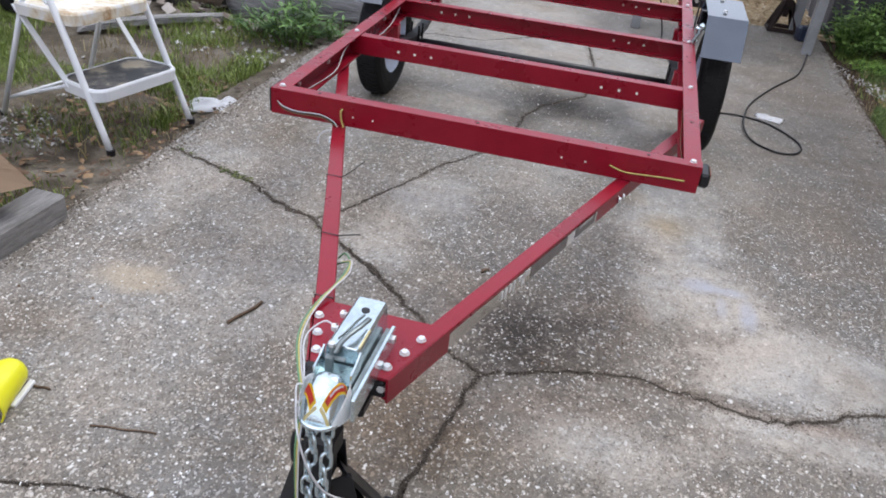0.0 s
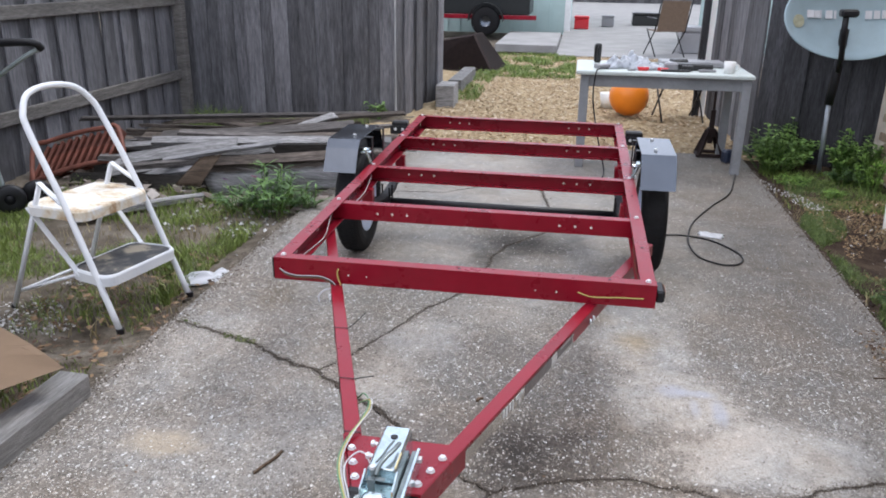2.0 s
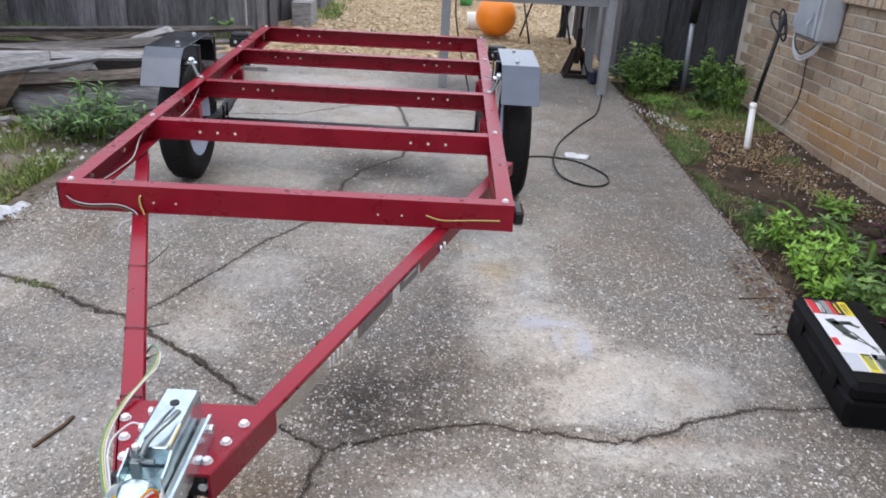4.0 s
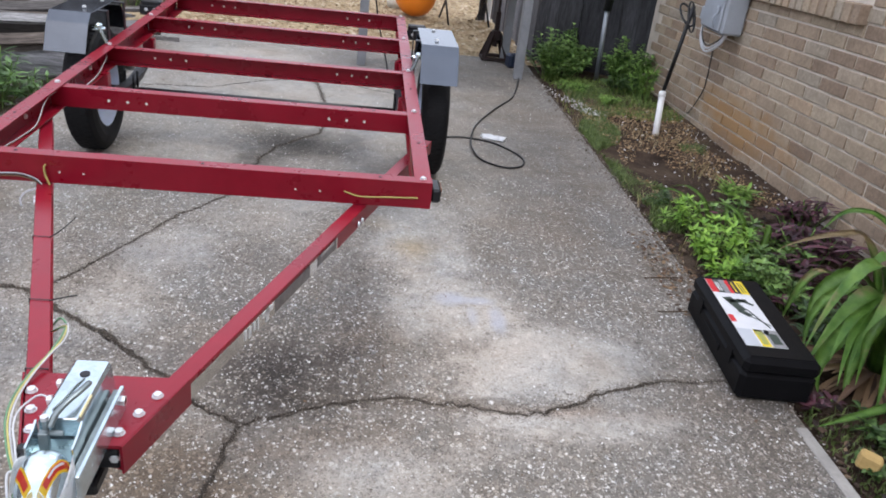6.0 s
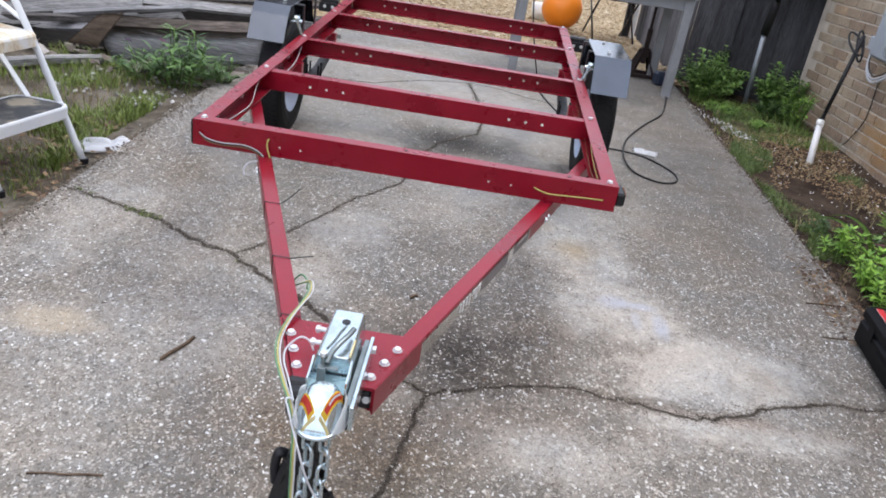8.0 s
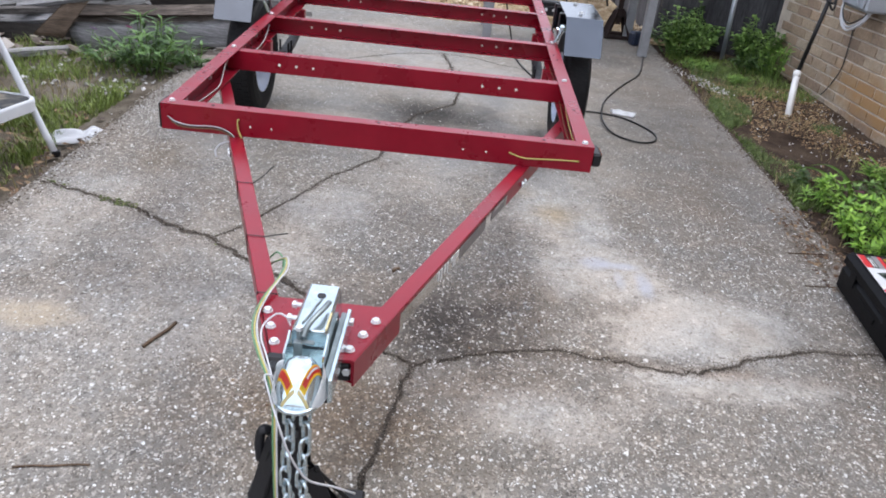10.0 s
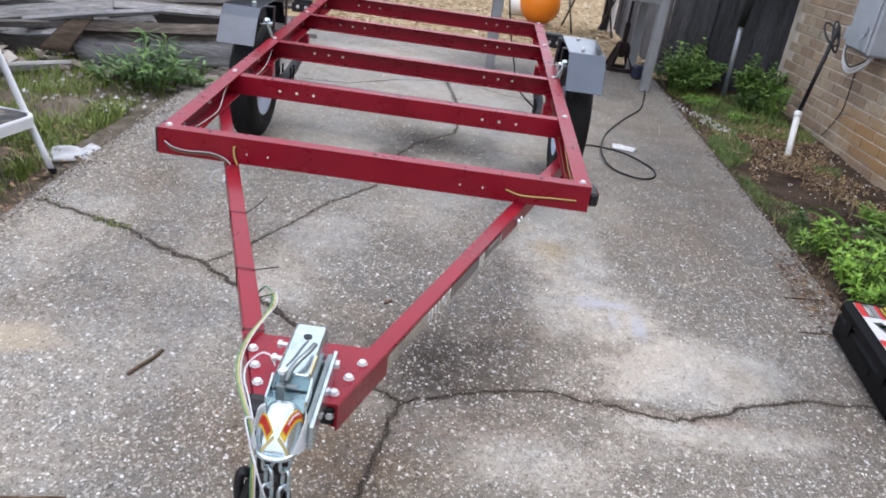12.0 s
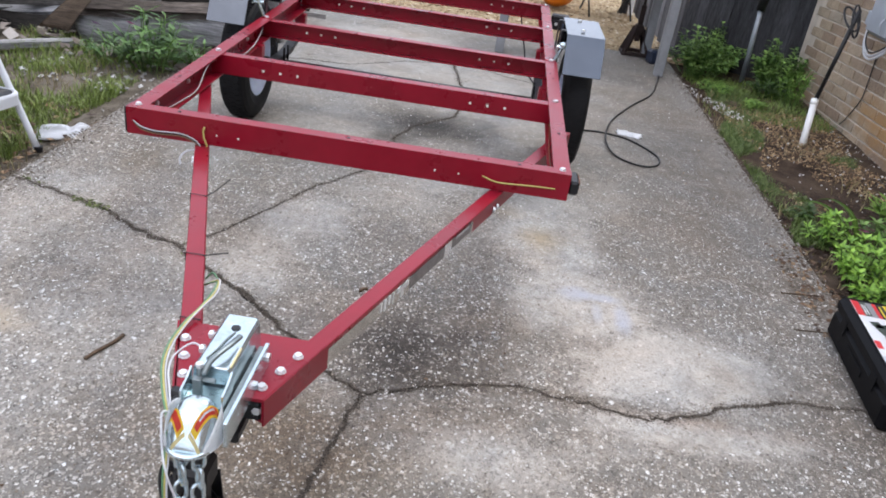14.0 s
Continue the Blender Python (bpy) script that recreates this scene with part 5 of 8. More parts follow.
for x, y, w, d, h, mt, lab in ((0.96, 3.66, 0.16, 0.14, 0.05, M_BAG, "crumpled plastic packing among the tools"), (0.62, 3.6, 0.2, 0.16, 0.11, M_BAG, "crumpled clear plastic bag on the table"), (0.82, 3.55, 0.22, 0.16, 0.07, M_BAG, "crumpled plastic packing on the table"), (0.75, 3.8, 0.26, 0.18, 0.1, M_BAG, "crumpled clear plastic bag on the table")):
    o = crumpled("plastic_packing", x, y, w, d, h, mt, lab, "packing", 20, int(x * 100))
    o.location.z = 0.7
    tagged(o, group="packing on the table")
for x, y, sx, sy, sz, c, nm, lab, cat, rz in ((0.78, 3.48, 0.08, 0.05, 0.025, "red", "small_box", "small dark red box on the table", "box", 20), (1.12, 3.62, 0.3, 0.12, 0.045, "black", "power_tool", "black hand tool lying on the table", "tool", -5), (1.0, 3.46, 0.2, 0.03, 0.015, "black", "wrench", "dark wrench lying on the table's edge", "wrench", 4),
                                            (1.15, 3.85, 0.45, 0.2, 0.04, "grey", "folded_tarp", "grey folded tarp on the table", "tarp", 3), (0.5, 3.52, 0.1, 0.07, 0.03, "grey", "phone", "grey handset lying on the table", "handset", 30), (0.47, 3.9, 0.05, 0.05, 0.14, "black", "radio", "small black upright radio on the table", "radio", 10),
                                            (0.98, 3.58, 0.09, 0.09, 0.05, "grey", "tape_roll", "grey roll of tape on the table", "tape", 0), (0.9, 3.72, 0.16, 0.1, 0.03, "dark", "hardware_bag", "bag of dark hardware on the table", "hardware", 12), (0.7, 3.44, 0.05, 0.03, 0.012, "grey", "bolt_packet", "small grey packet on the table", "packet", 40), (0.92, 3.5, 0.07, 0.04, 0.02, "red", "small_box", "small red box beside the tools", "box", -25), (1.22, 3.5, 0.12, 0.025, 0.018, "grey", "spanner", "grey spanner lying on the table", "wrench", 12), (1.05, 3.75, 0.12, 0.09, 0.06, "black", "drill_case", "black case among the tools", "case", 30)):
    bm = box(-sx / 2, sx / 2, -sy / 2, sy / 2, 0, sz, min(sx, sy, sz) * 0.2)
    if nm in ("power_tool", "radio"):
        box(-sx * 0.2, sx * 0.05, -sy * 0.9, -sy * 0.3, 0.0, sz * 0.8, 0.004, bm=bm)
    o = part(nm, bm, M_PRINT[c])
    o.matrix_world = pose(x, y, 0.7005, 0, 0, rz)
    tagged(o, lab, cat)
mug = thing("mug", "white cup standing on the table's end", "cup", pose(1.36, 3.47, 0.7005))
part("body", lathe([(0, 0), (0.035, 0), (0.04, 0.08), (0.037, 0.08), (0.032, 0.005), (0, 0.005)], 20), M_PVC, mug, "", True)
part("handle", tube(curve_pts([(0.037, 0, 0.065), (0.06, 0, 0.055), (0.06, 0, 0.03), (0.036, 0, 0.02)], 4), 0.005, 6), M_PVC, mug, "", True)
tagged(part("table_cable", tube(curve_pts([(0.55, 3.5, 0.706), (0.48, 3.4, 0.71), (0.455, 3.345, 0.68), (0.45, 3.35, 0.5), (0.5, 3.33, 0.25), (0.56, 3.3, 0.03), (0.55, 3.1, 0.008)], 6), 0.005, 6), M_BLACK, smooth=True), "black cable hanging over the table's edge", "cable")

M_ORANGE = plain("orange_ball_vinyl", (0.85, 0.24, 0.015), 0.4, 0, 0.05, 8, 200, rel=0.1)
ball = bmesh.new()
bmesh.ops.create_uvsphere(ball, u_segments=40, v_segments=24, radius=0.195)
bo = part("ball", ball, M_ORANGE, smooth=True)
bo.location = (0.855, 5.8, 0.175)
tagged(bo, "large orange play ball lying on the wood chips", "ball")

# rusty axle stand by the table leg
M_RUST = plain("rusty_iron", (0.035, 0.022, 0.02), 0.75, 0.4, 0.4, 18)
ax = thing("axle_stand", "rusty iron axle stand beside the table leg", "axle stand", pose(1.385, 4.02, 0.0))
part("post", box(-0.018, 0.018, -0.018, 0.018, 0.1, 0.36, 0.003), M_RUST, ax)
part("collar", box(-0.03, 0.03, -0.03, 0.03, 0.15, 0.22, 0.005), M_RUST, ax)
part("ratchet_bar", box(-0.009, 0.009, -0.014, 0.014, 0.3605, 0.56, 0.002), M_RUST, ax)
part("saddle", box(-0.045, 0.045, -0.018, 0.018, 0.5605, 0.585, 0.004), M_RUST, ax)
for sx in (-1, 1):
    for sy in (-1, 1):
        part("leg", extrude([(-0.014, 0.014), (0.014, 0.014), (0.014, 0.008), (-0.008, 0.008), (-0.008, -0.014), (-0.014, -0.014)], (sx * 0.022, sy * 0.022, 0.2), (sx * 0.085, sy * 0.075, 0.004), (sx, sy, 0.3)), M_RUST, ax)
    part("base_bar", box(sx * 0.088 - 0.012, sx * 0.088 + 0.012, -0.085, 0.085, 0.0, 0.022, 0.003), M_RUST, ax)
    part("base_bar", box(-0.0755, 0.0755, sx * 0.078 - 0.01, sx * 0.078 + 0.01, 0.003, 0.03, 0.003), M_RUST, ax)
bt_ = part("blue_case", box(-0.05, 0.05, -0.04, 0.04, 0, 0.1, 0.015), plain("dark_blue_plastic", (0.02, 0.03, 0.06), 0.4, 0, 0.2))
bt_.matrix_world = pose(1.5, 3.8, 0.001, 0, 0, 20)
tagged(bt_, "small dark blue case behind the table leg", "case")

# satellite dish on its post
M_DISHPOST = plain("dull_galvanised_post", (0.3, 0.33, 0.36), 0.5, 0.5, 0.15, 30, 200, rel=0.05)
M_MARK = plain("worn_yellow_print", (0.42, 0.42, 0.3), 0.5, 0, 0.2, 30)
M_DISH = plain("pale_grey_dish", (0.35, 0.46, 0.51), 0.5, 0, 0.1, 5)
dish = thing("satellite_dish", "pale grey satellite dish on a post before the dark fence", "satellite dish", pose(2.1, 3.72, -0.02))
part("post", tube([(0.03, 0, 0), (0.015, 0.0, 0.56)], 0.017, 14), M_DISHPOST, dish, "grey steel post", True)
part("mast", tube([(0.015, 0, 0.5), (0.03, 0.0, 0.7), (0.04, 0.02, 1.02)], 0.03, 14), M_BLACK, dish, "dark upper mast", True)
bm = lathe([(0.0, 0.0), (0.15, 0.012), (0.3, 0.05), (0.4, 0.095), (0.44, 0.12), (0.452, 0.118), (0.45, 0.108), (0.4, 0.085), (0.3, 0.04), (0.15, 0.003), (0, -0.008)], 56)
bmesh.ops.scale(bm, vec=(1.06, 0.66, 1), verts=bm.verts)
DM = pose(0.05, 0.1, 1.08, 76, 0, 10)
part("reflector", bm, M_DISH, dish, "", True, DM)
part("feed_arm", tube([(0.03, -0.03, 0.74), (0.0, -0.14, 0.84), (-0.03, -0.2, 1.0), (-0.04, -0.22, 1.14)], 0.02, 10), M_BLACK, dish, "dark feed arm", True)
part("feed_head", box(-0.08, 0.03, -0.26, -0.18, 1.11, 1.16, 0.012), M_BLACK, dish)
for x0, x1, h in ((-0.29, -0.245, 0.05), (-0.235, -0.2, 0.05), (-0.19, -0.18, 0.055), (-0.145, -0.1, 0.055), (-0.085, -0.07, 0.055), (0.13, 0.175, 0.055), (0.185, 0.225, 0.055), (0.235, 0.285, 0.055)):
    q = max(abs(x0), abs(x1)) / 1.06
    zc = 0.012 * q / 0.15 if q < 0.15 else 0.012 + 0.038 * (q - 0.15) / 0.15
    part("print_bar", box(x0, x1, 0.0, h, zc + 0.002, zc + 0.012), M_STICKER, dish, "white print", at=DM)
part("print_mark", lathe([(0.045, 0), (0.045, 0.003), (0, 0.003)], 16), M_MARK, dish, "worn yellow mark", at=DM @ pose(-0.36, -0.03, 0.078, 0, 14, 0))

# ---- left verge: stool, boards, cart and litter ----
def step_stool():
    u, d = Vector((0.225, 0.974, 0)), Vector((-0.974, 0.225, 0))
    m = Matrix((u, d, Vector((0, 0, 1)))).transposed().to_4x4()
    m.translation = (-1.345, 0.485, -0.02)
    s = thing("step_stool", "white folding metal step stool with rusty seat", "step stool", m)
    r = 0.0125
    # long hoop: two front legs that lean back and join over the top
    L = [(-0.205, 0.0, 0.0), (-0.195, 0.2, 0.47), (-0.185, 0.35, 0.77), (-0.165, 0.385, 0.845), (-0.11, 0.41, 0.9), (0.0, 0.42, 0.917)]
    pts = L + [(-x, y, z) for x, y, z in L[:-1][::-1]]
    part("hoop_frame", tube(curve_pts(pts, 6), r, 12), M_CHIPPED, s, "", True)
    for sx in (-1, 1):
        part("rear_leg", tube([(sx * 0.2, 0.585, 0.0), (sx * 0.185, 0.34, 0.56)], r * 0.85, 10), M_CHIPPED, s, "", True)
        part("foot", lathe([(0.016, 0), (0.016, 0.022), (0.0, 0.022)], 12, None, pose(sx * 0.206, -0.001, -0.006)), M_BLACK, s, "black rubber foot")
        part("foot", lathe([(0.013, 0), (0.013, 0.02), (0.0, 0.02)], 12, None, pose(sx * 0.2, 0.586, -0.006)), M_BLACK, s, "black rubber foot")
        part("link_arm", extrude([(-0.003, 0.011), (0.003, 0.011), (0.003, -0.011), (-0.003, -0.011)], (sx * 0.19, 0.42, 0.46), (sx * 0.18, 0.2, 0.2), (1, 0, 0.01)), M_CHIPPED, s)
        part("link_arm", extrude([(-0.003, 0.011), (0.003, 0.011), (0.003, -0.011), (-0.003, -0.011)], (sx * 0.2, 0.22, 0.5), (sx * 0.188, 0.34, 0.57), (1, 0, 0.01)), M_CHIPPED, s)
        part("brace", tube([(sx * 0.19, 0.55, 0.075), (sx * 0.18, 0.22, 0.2)], 0.007, 8), M_CHIPPED, s, "", True)
    part("brace", tube([(-0.195, 0.55, 0.075), (0.195, 0.55, 0.075)], 0.007, 8), M_CHIPPED, s, "", True)

    def tray(y0, y1, z, h, w0, w1):
        bm = bmesh.new()
        out = []
        for cx, cy, a0 in ((w1, y1, 0), (-w1, y1, 90), (-w0, y0, 180), (w0, y0, 270)):
            rr = 0.05
            for k in range(6):
                a = radians(a0 + 18 * k)
                out.append((cx - math.copysign(rr, cx) + rr * math.cos(a), cy + (rr if cy == y0 else -rr) + rr * math.sin(a)))
        n = len(out)
        cxm = sum(p[0] for p in out) / n
        cym = sum(p[1] for p in out) / n
        rings = []
        for sc, zz in ((1.0, z - h), (1.01, z - 0.008), (0.985, z), (0.95, z + 0.001), (0.93, z - 0.004)):
            rings.append([bm.verts.new((cxm + (x - cxm) * sc, cym + (y - cym) * sc, zz)) for x, y in out])
        for a, b in zip(rings, rings[1:]):
            for k in range(n):
                bm.faces.new((a[k], a[(k + 1) % n], b[(k + 1) % n], b[k]))
        bm.faces.new(rings[-1])
        bm.faces.new(rings[0][::-1])
        return bm, [(cxm + (x - cxm) * 0.92, cym + (y - cym) * 0.92) for x, y in out]

    bm, _ = tray(0.135, 0.435, 0.475, 0.045, 0.185, 0.2)
    part("seat", bm, M_SEAT, s, "white metal seat streaked with rust")
    bm, inner = tray(0.03, 0.26, 0.225, 0.045, 0.2, 0.185)
    part("step", bm, M_CHIPPED, s)
    mat = bmesh.new()
    f = mat.faces.new([mat.verts.new((x, y, 0.2216)) for x, y in inner])
    r2 = bmesh.ops.extrude_face_region(mat, geom=[f])
    bmesh.ops.translate(mat, vec=(0, 0, 0.002), verts=[v for v in r2["geom"] if isinstance(v, bmesh.types.BMVert)])
    bmesh.ops.recalc_face_normals(mat, faces=mat.faces)
    part("tread", mat, M_TREAD, s, "worn dark rubber tread with pale patch")


def seat_paint():
    m, nt, b, co = start("rust_streaked_enamel", (5, 3, 3))
    n = tex(nt, "ShaderNodeTexNoise", 2.6, co, 8, 0.7)
    col = ramp(nt, n, ((0.44, (0.74, 0.74, 0.73)), (0.54, (0.68, 0.6, 0.46)), (0.66, (0.36, 0.2, 0.08))))
    nt.links.new(col, b.inputs["Base Color"])
    b.inputs["Roughness"].default_value = 0.5
    bump(nt, b, n, 0.1, 0.002)
    return m


def tread_rubber():
    m, nt, b, co = start("worn_tread")
    n = tex(nt, "ShaderNodeTexNoise", 7, co, 6, 0.6)
    nt.links.new(ramp(nt, n, ((0.44, (0.035, 0.037, 0.042)), (0.52, (0.1, 0.095, 0.09)), (0.58, (0.3, 0.26, 0.2)))), b.inputs["Base Color"])
    b.inputs["Roughness"].default_value = 0.8
    bump(nt, b, tex(nt, "ShaderNodeTexNoise", 150, co, 2), 0.4, 0.002)
    return m


def chipped_enamel():
    m, nt, b, co = start("chipped_white_enamel")
    n = tex(nt, "ShaderNodeTexNoise", 55, co, 6, 0.7)
    w = tex(nt, "ShaderNodeTexNoise", 7, co, 4)
    col = ramp(nt, w, ((0.3, (0.66, 0.69, 0.73)), (0.7, (0.77, 0.78, 0.79))))
    col = mixc(nt, ramp(nt, n, ((0.66, (0, 0, 0)), (0.7, (1, 1, 1)))), col, (0.22, 0.16, 0.12))
    nt.links.new(col, b.inputs["Base Color"])
    b.inputs["Roughness"].default_value = 0.42
    bump(nt, b, n, 0.15, 0.001)
    return m


M_SEAT, M_TREAD = seat_paint(), tread_rubber()
M_CHIPPED = chipped_enamel()
step_stool()

# pile of old boards: ends, width, thickness
M_PALEBOARD = weathered_wood("pale_grey_board", (0.085, 0.083, 0.083), (0.38, 0.372, 0.37), 0.3, (0.5, 5, 5))
# near-black wood that puts the shade of the pile's gaps into colour
M_SHADEBOARD = weathered_wood("gap_shade_board", (0.012, 0.011, 0.01), (0.06, 0.052, 0.046), 0.3, (0.5, 5, 5))
M_SHEETBOARD = weathered_wood("silvered_sheet_wood", (0.13, 0.128, 0.132), (0.36, 0.355, 0.365), 0.1, (0.6, 6, 6))
M_TANBOARD = weathered_wood("tan_board", (0.1, 0.075, 0.058), (0.235, 0.175, 0.13), 0.15, (0.5, 5, 5))


def board(a, b, w, t, mat=None, roll=0.0, label="weathered grey old board in the pile by the fence", seed=0, group="old boards in the pile"):
    r = random.Random(seed)
    m, n = basis(a, b)
    bm = bmesh.new()
    k = 9
    vs = []
    bend = r.uniform(-0.02, 0.02)
    for i in range(k + 1):
        x = n * i / k - n / 2
        bow = bend * math.sin(3.1416 * i / k)
        ew = w / 2 * r.uniform(0.97, 1.01)
        e0 = r.uniform(-0.02, 0.02) if i in (0, k) else 0
        vs.append([bm.verts.new((x + e0 * s, y * ew, z * t / 2 + bow)) for s, (y, z) in enumerate(((-1, -1), (1, -1), (1, 1), (-1, 1)))])
    for p, q in zip(vs, vs[1:]):
        for j in range(4):
            bm.faces.new((p[j], q[j], q[(j + 1) % 4], p[(j + 1) % 4]))
    bm.faces.new(vs[0])
    bm.faces.new(vs[-1][::-1])
    bmesh.ops.recalc_face_normals(bm, faces=bm.faces)
    ob = part("old_board", bm, mat or M_BOARD)
    mid = (Vector(a) + Vector(b)) / 2
    s, d, u = m.col[0].to_3d(), m.col[1].to_3d(), m.col[2].to_3d()
    mm = Matrix((d, -s, u)).transposed().to_4x4()
    mm.translation = mid
    ob.matrix_world = mm @ Matrix.Rotation(radians(roll), 4, "X")
    return tagged(ob, label, "board", group)


# bottom layers first; each board lies a little askew on those below it
rp = random.Random(12)
layer = 0
M_BROWNBOARD = weathered_wood("brown_old_board", (0.036, 0.029, 0.025), (0.2, 0.166, 0.142), 0.5, (0.5, 5, 5))
for z, y0, y1, n in ((0.0, 2.75, 3.7, 4), (0.045, 2.55, 3.6, 4), (0.09, 2.4, 3.6, 5), (0.135, 2.45, 3.5, 5), (0.18, 2.6, 3.5, 4), (0.225, 2.8, 3.4, 3)):
    for i in range(n):
        yy = y0 + (y1 - y0) * (i + rp.uniform(0.1, 0.9)) / n
        xl, xr = -3.15 + rp.uniform(-0.1, 0.8), -0.98 + rp.uniform(-0.55, 0.08)
        skew = rp.uniform(-0.34, 0.36)
        tilt = rp.uniform(-0.05, 0.055)
        pk = rp.random()
        board((xl, yy - skew, z - tilt), (xr, yy + skew + 0.08, z + tilt), rp.choice((0.045, 0.06, 0.08, 0.1, 0.13)), rp.uniform(0.016, 0.036), M_PALEBOARD if pk < 0.13 else (M_BROWNBOARD if pk < 0.5 else None), rp.uniform(-18, 22), seed=layer * 10 + i)
    layer += 1
board((-3.35, 3.05, 0.25), (-1.25, 3.75, 0.26), 0.035, 0.025, M_BOARD, 20, "long thin grey pole across the board pile", 141)
board((-1.75, 3.3, 0.2), (-1.45, 3.45, 0.3), 0.06, 0.015, M_PALEBOARD, 30, "pale broken board end on the pile", 142)
board((-3.0, 2.62, 0.155), (-0.92, 3.0, 0.2), 0.11, 0.045, M_PALEBOARD, 8, "long pale grey plank on top of the pile", 147)


def warped_sheet(name, label, low0, low1, top1, top0, mat, bulge, rounded, seed):
    """A thin weathered sheet between a lower and an upper edge, bowed, with one worn round corner."""
    r = random.Random(seed)
    low0, low1, top1, top0 = (Vector(p) for p in (low0, low1, top1, top0))
    bm = bmesh.new()
    g = {}
    for i in range(19):
        for j in range(7):
            u, v = i / 18, j / 6
            first = low0.lerp(top0, v) + (low1 - low0).normalized() * rounded * (1 - v) ** 2.5
            p = first.lerp(low1.lerp(top1, v), u)
            p += Vector((0, -bulge * math.sin(3.1416 * v), 0.004 * noise.noise((u * 5, seed, v)) + (0.005 * r.uniform(-1, 1) if j in (0, 6) else 0)))
            p.y += 0.006 * noise.noise((u * 3, v * 2, seed + 0.5))
            g[i, j] = bm.verts.new(p)
    for i in range(18):
        for j in range(6):
            bm.faces.new((g[i, j], g[i + 1, j], g[i + 1, j + 1], g[i, j + 1]))
    bmesh.ops.solidify(bm, geom=bm.faces[:], thickness=0.009)
    tagged(part(name, bm, mat, smooth=True), label, "board", "old boards in the pile")


warped_sheet("old_board", "wide pale grey sheet leaning at the pile's front", (-1.93, 2.17, -0.03), (-1.06, 2.24, 0.07), (-1.04, 2.31, 0.2), (-1.95, 2.22, 0.115), M_SHEETBOARD, 0.012, 0.07, 5)
warped_sheet("old_board", "short tan brown board leaning on the pile", (-2.117, 2.14, 0.05), (-1.955, 2.15, 0.045), (-1.845, 2.27, 0.235), (-1.999, 2.27, 0.2), M_TANBOARD, 0.02, 0.0, 6)
board((-2.45, 1.52, -0.012), (-1.87, 2.17, -0.008), 0.075, 0.03, M_PALEBOARD, 0, "narrow grey board lying in the grass", 145)
board((-2.06, 2.43, 0.08), (-1.22, 2.46, 0.16), 0.085, 0.02, M_BROWNBOARD, 48, "brown plank on the pile's front", 148)
board((-2.6, 2.3, 0.06), (-1.66, 2.68, 0.185), 0.055, 0.022, M_PALEBOARD, 30, "pale grey plank slanting over the pile", 149)
board((-2.7, 2.42, 0.06), (-1.75, 2.78, 0.15), 0.09, 0.024, M_PALEBOARD, 42, "long weathered plank slanting over the pile", 150)
# added near-black boards for the shaded hollow under the front boards
board((-2.5, 2.34, 0.03), (-1.2, 2.36, 0.06), 0.09, 0.02, M_SHADEBOARD, 55, "near-black board giving the shade at the pile's foot", 151)
board((-2.9, 2.28, 0.0), (-1.9, 2.3, 0.02), 0.1, 0.02, M_SHADEBOARD, 60, "near-black board giving the shade at the pile's foot", 152)
for a, b, w, t, mat, roll, lab in (
        ((-2.9, 2.5, 0.05), (-1.12, 2.55, 0.15), 0.12, 0.02, M_SHADEBOARD, 75, "near-black board giving the pile's shaded gaps"),
        ((-2.8, 2.68, 0.13), (-1.1, 2.72, 0.21), 0.12, 0.02, M_SHADEBOARD, 75, "near-black board giving the pile's shaded gaps"),
        ((-2.75, 2.47, 0.085), (-1.84, 2.48, 0.255), 0.085, 0.022, M_PALEBOARD, 48, "pale grey plank slanting up the pile's front"),
        ((-2.33, 2.4, 0.135), (-1.56, 2.42, 0.28), 0.03, 0.022, M_SHEETBOARD, 30, "thin silver grey batten on the pile's front"),
        ((-1.99, 2.42, 0.14), (-1.08, 2.46, 0.23), 0.065, 0.022, M_BROWNBOARD, 50, "brown plank on the pile's front"),
        ((-2.5, 2.58, 0.225), (-1.13, 2.6, 0.29), 0.055, 0.022, M_PALEBOARD, 40, "long pale grey plank on the pile"),
        ((-2.95, 2.6, 0.14), (-2.0, 2.6, 0.235), 0.045, 0.02, M_PALEBOARD, 35, "narrow pale plank on the pile"),
        ((-2.75, 2.36, -0.01), (-2.08, 2.36, 0.1), 0.05, 0.024, M_SHEETBOARD, 35, "silver grey board end at the pile's foot")):
    board(a, b, w, t, mat, roll, lab, int(a[0] * -100))
board((-2.0, 3.3, 0.2), (-0.95, 3.62, 0.3), 0.05, 0.02, M_BROWNBOARD, 15, "thin brown batten slanting up from the pile", 153)
board((-2.2, 3.2, 0.19), (-0.9, 3.4, 0.25), 0.04, 0.02, M_BOARD, 10, "thin grey batten on the pile", 154)

# rust brown slatted basket on the pile
M_RUSTP = plain("rust_brown_plastic", (0.17, 0.055, 0.035), 0.65, 0, 0.45, 12)
crate = thing("slatted_basket", "rust brown slatted plastic basket lying on its side on boards", "basket", pose(-3.02, 2.5, 0.14, 50, -14, 14))


def bowed(x):
    return -0.35 * x * x


rim_pts = [(x, -0.12 + bowed(x), 0.0) for x in (-0.32, -0.2, -0.1, 0, 0.1, 0.2, 0.32)] + [(x, 0.14 + bowed(x), 0.0) for x in (0.3, 0.2, 0.1, 0, -0.1, -0.2, -0.3)]
part("rim", tube(curve_pts(rim_pts + rim_pts[:1], 3)[:-1], 0.017, 8, None, True), M_RUSTP, crate, "", True)
back = bmesh.new()
rows = [[back.verts.new((x * 0.92, y + bowed(x), -0.085)) for y in (-0.11, 0.13)] for x in (-0.32, -0.2, -0.1, 0, 0.1, 0.2, 0.32)]
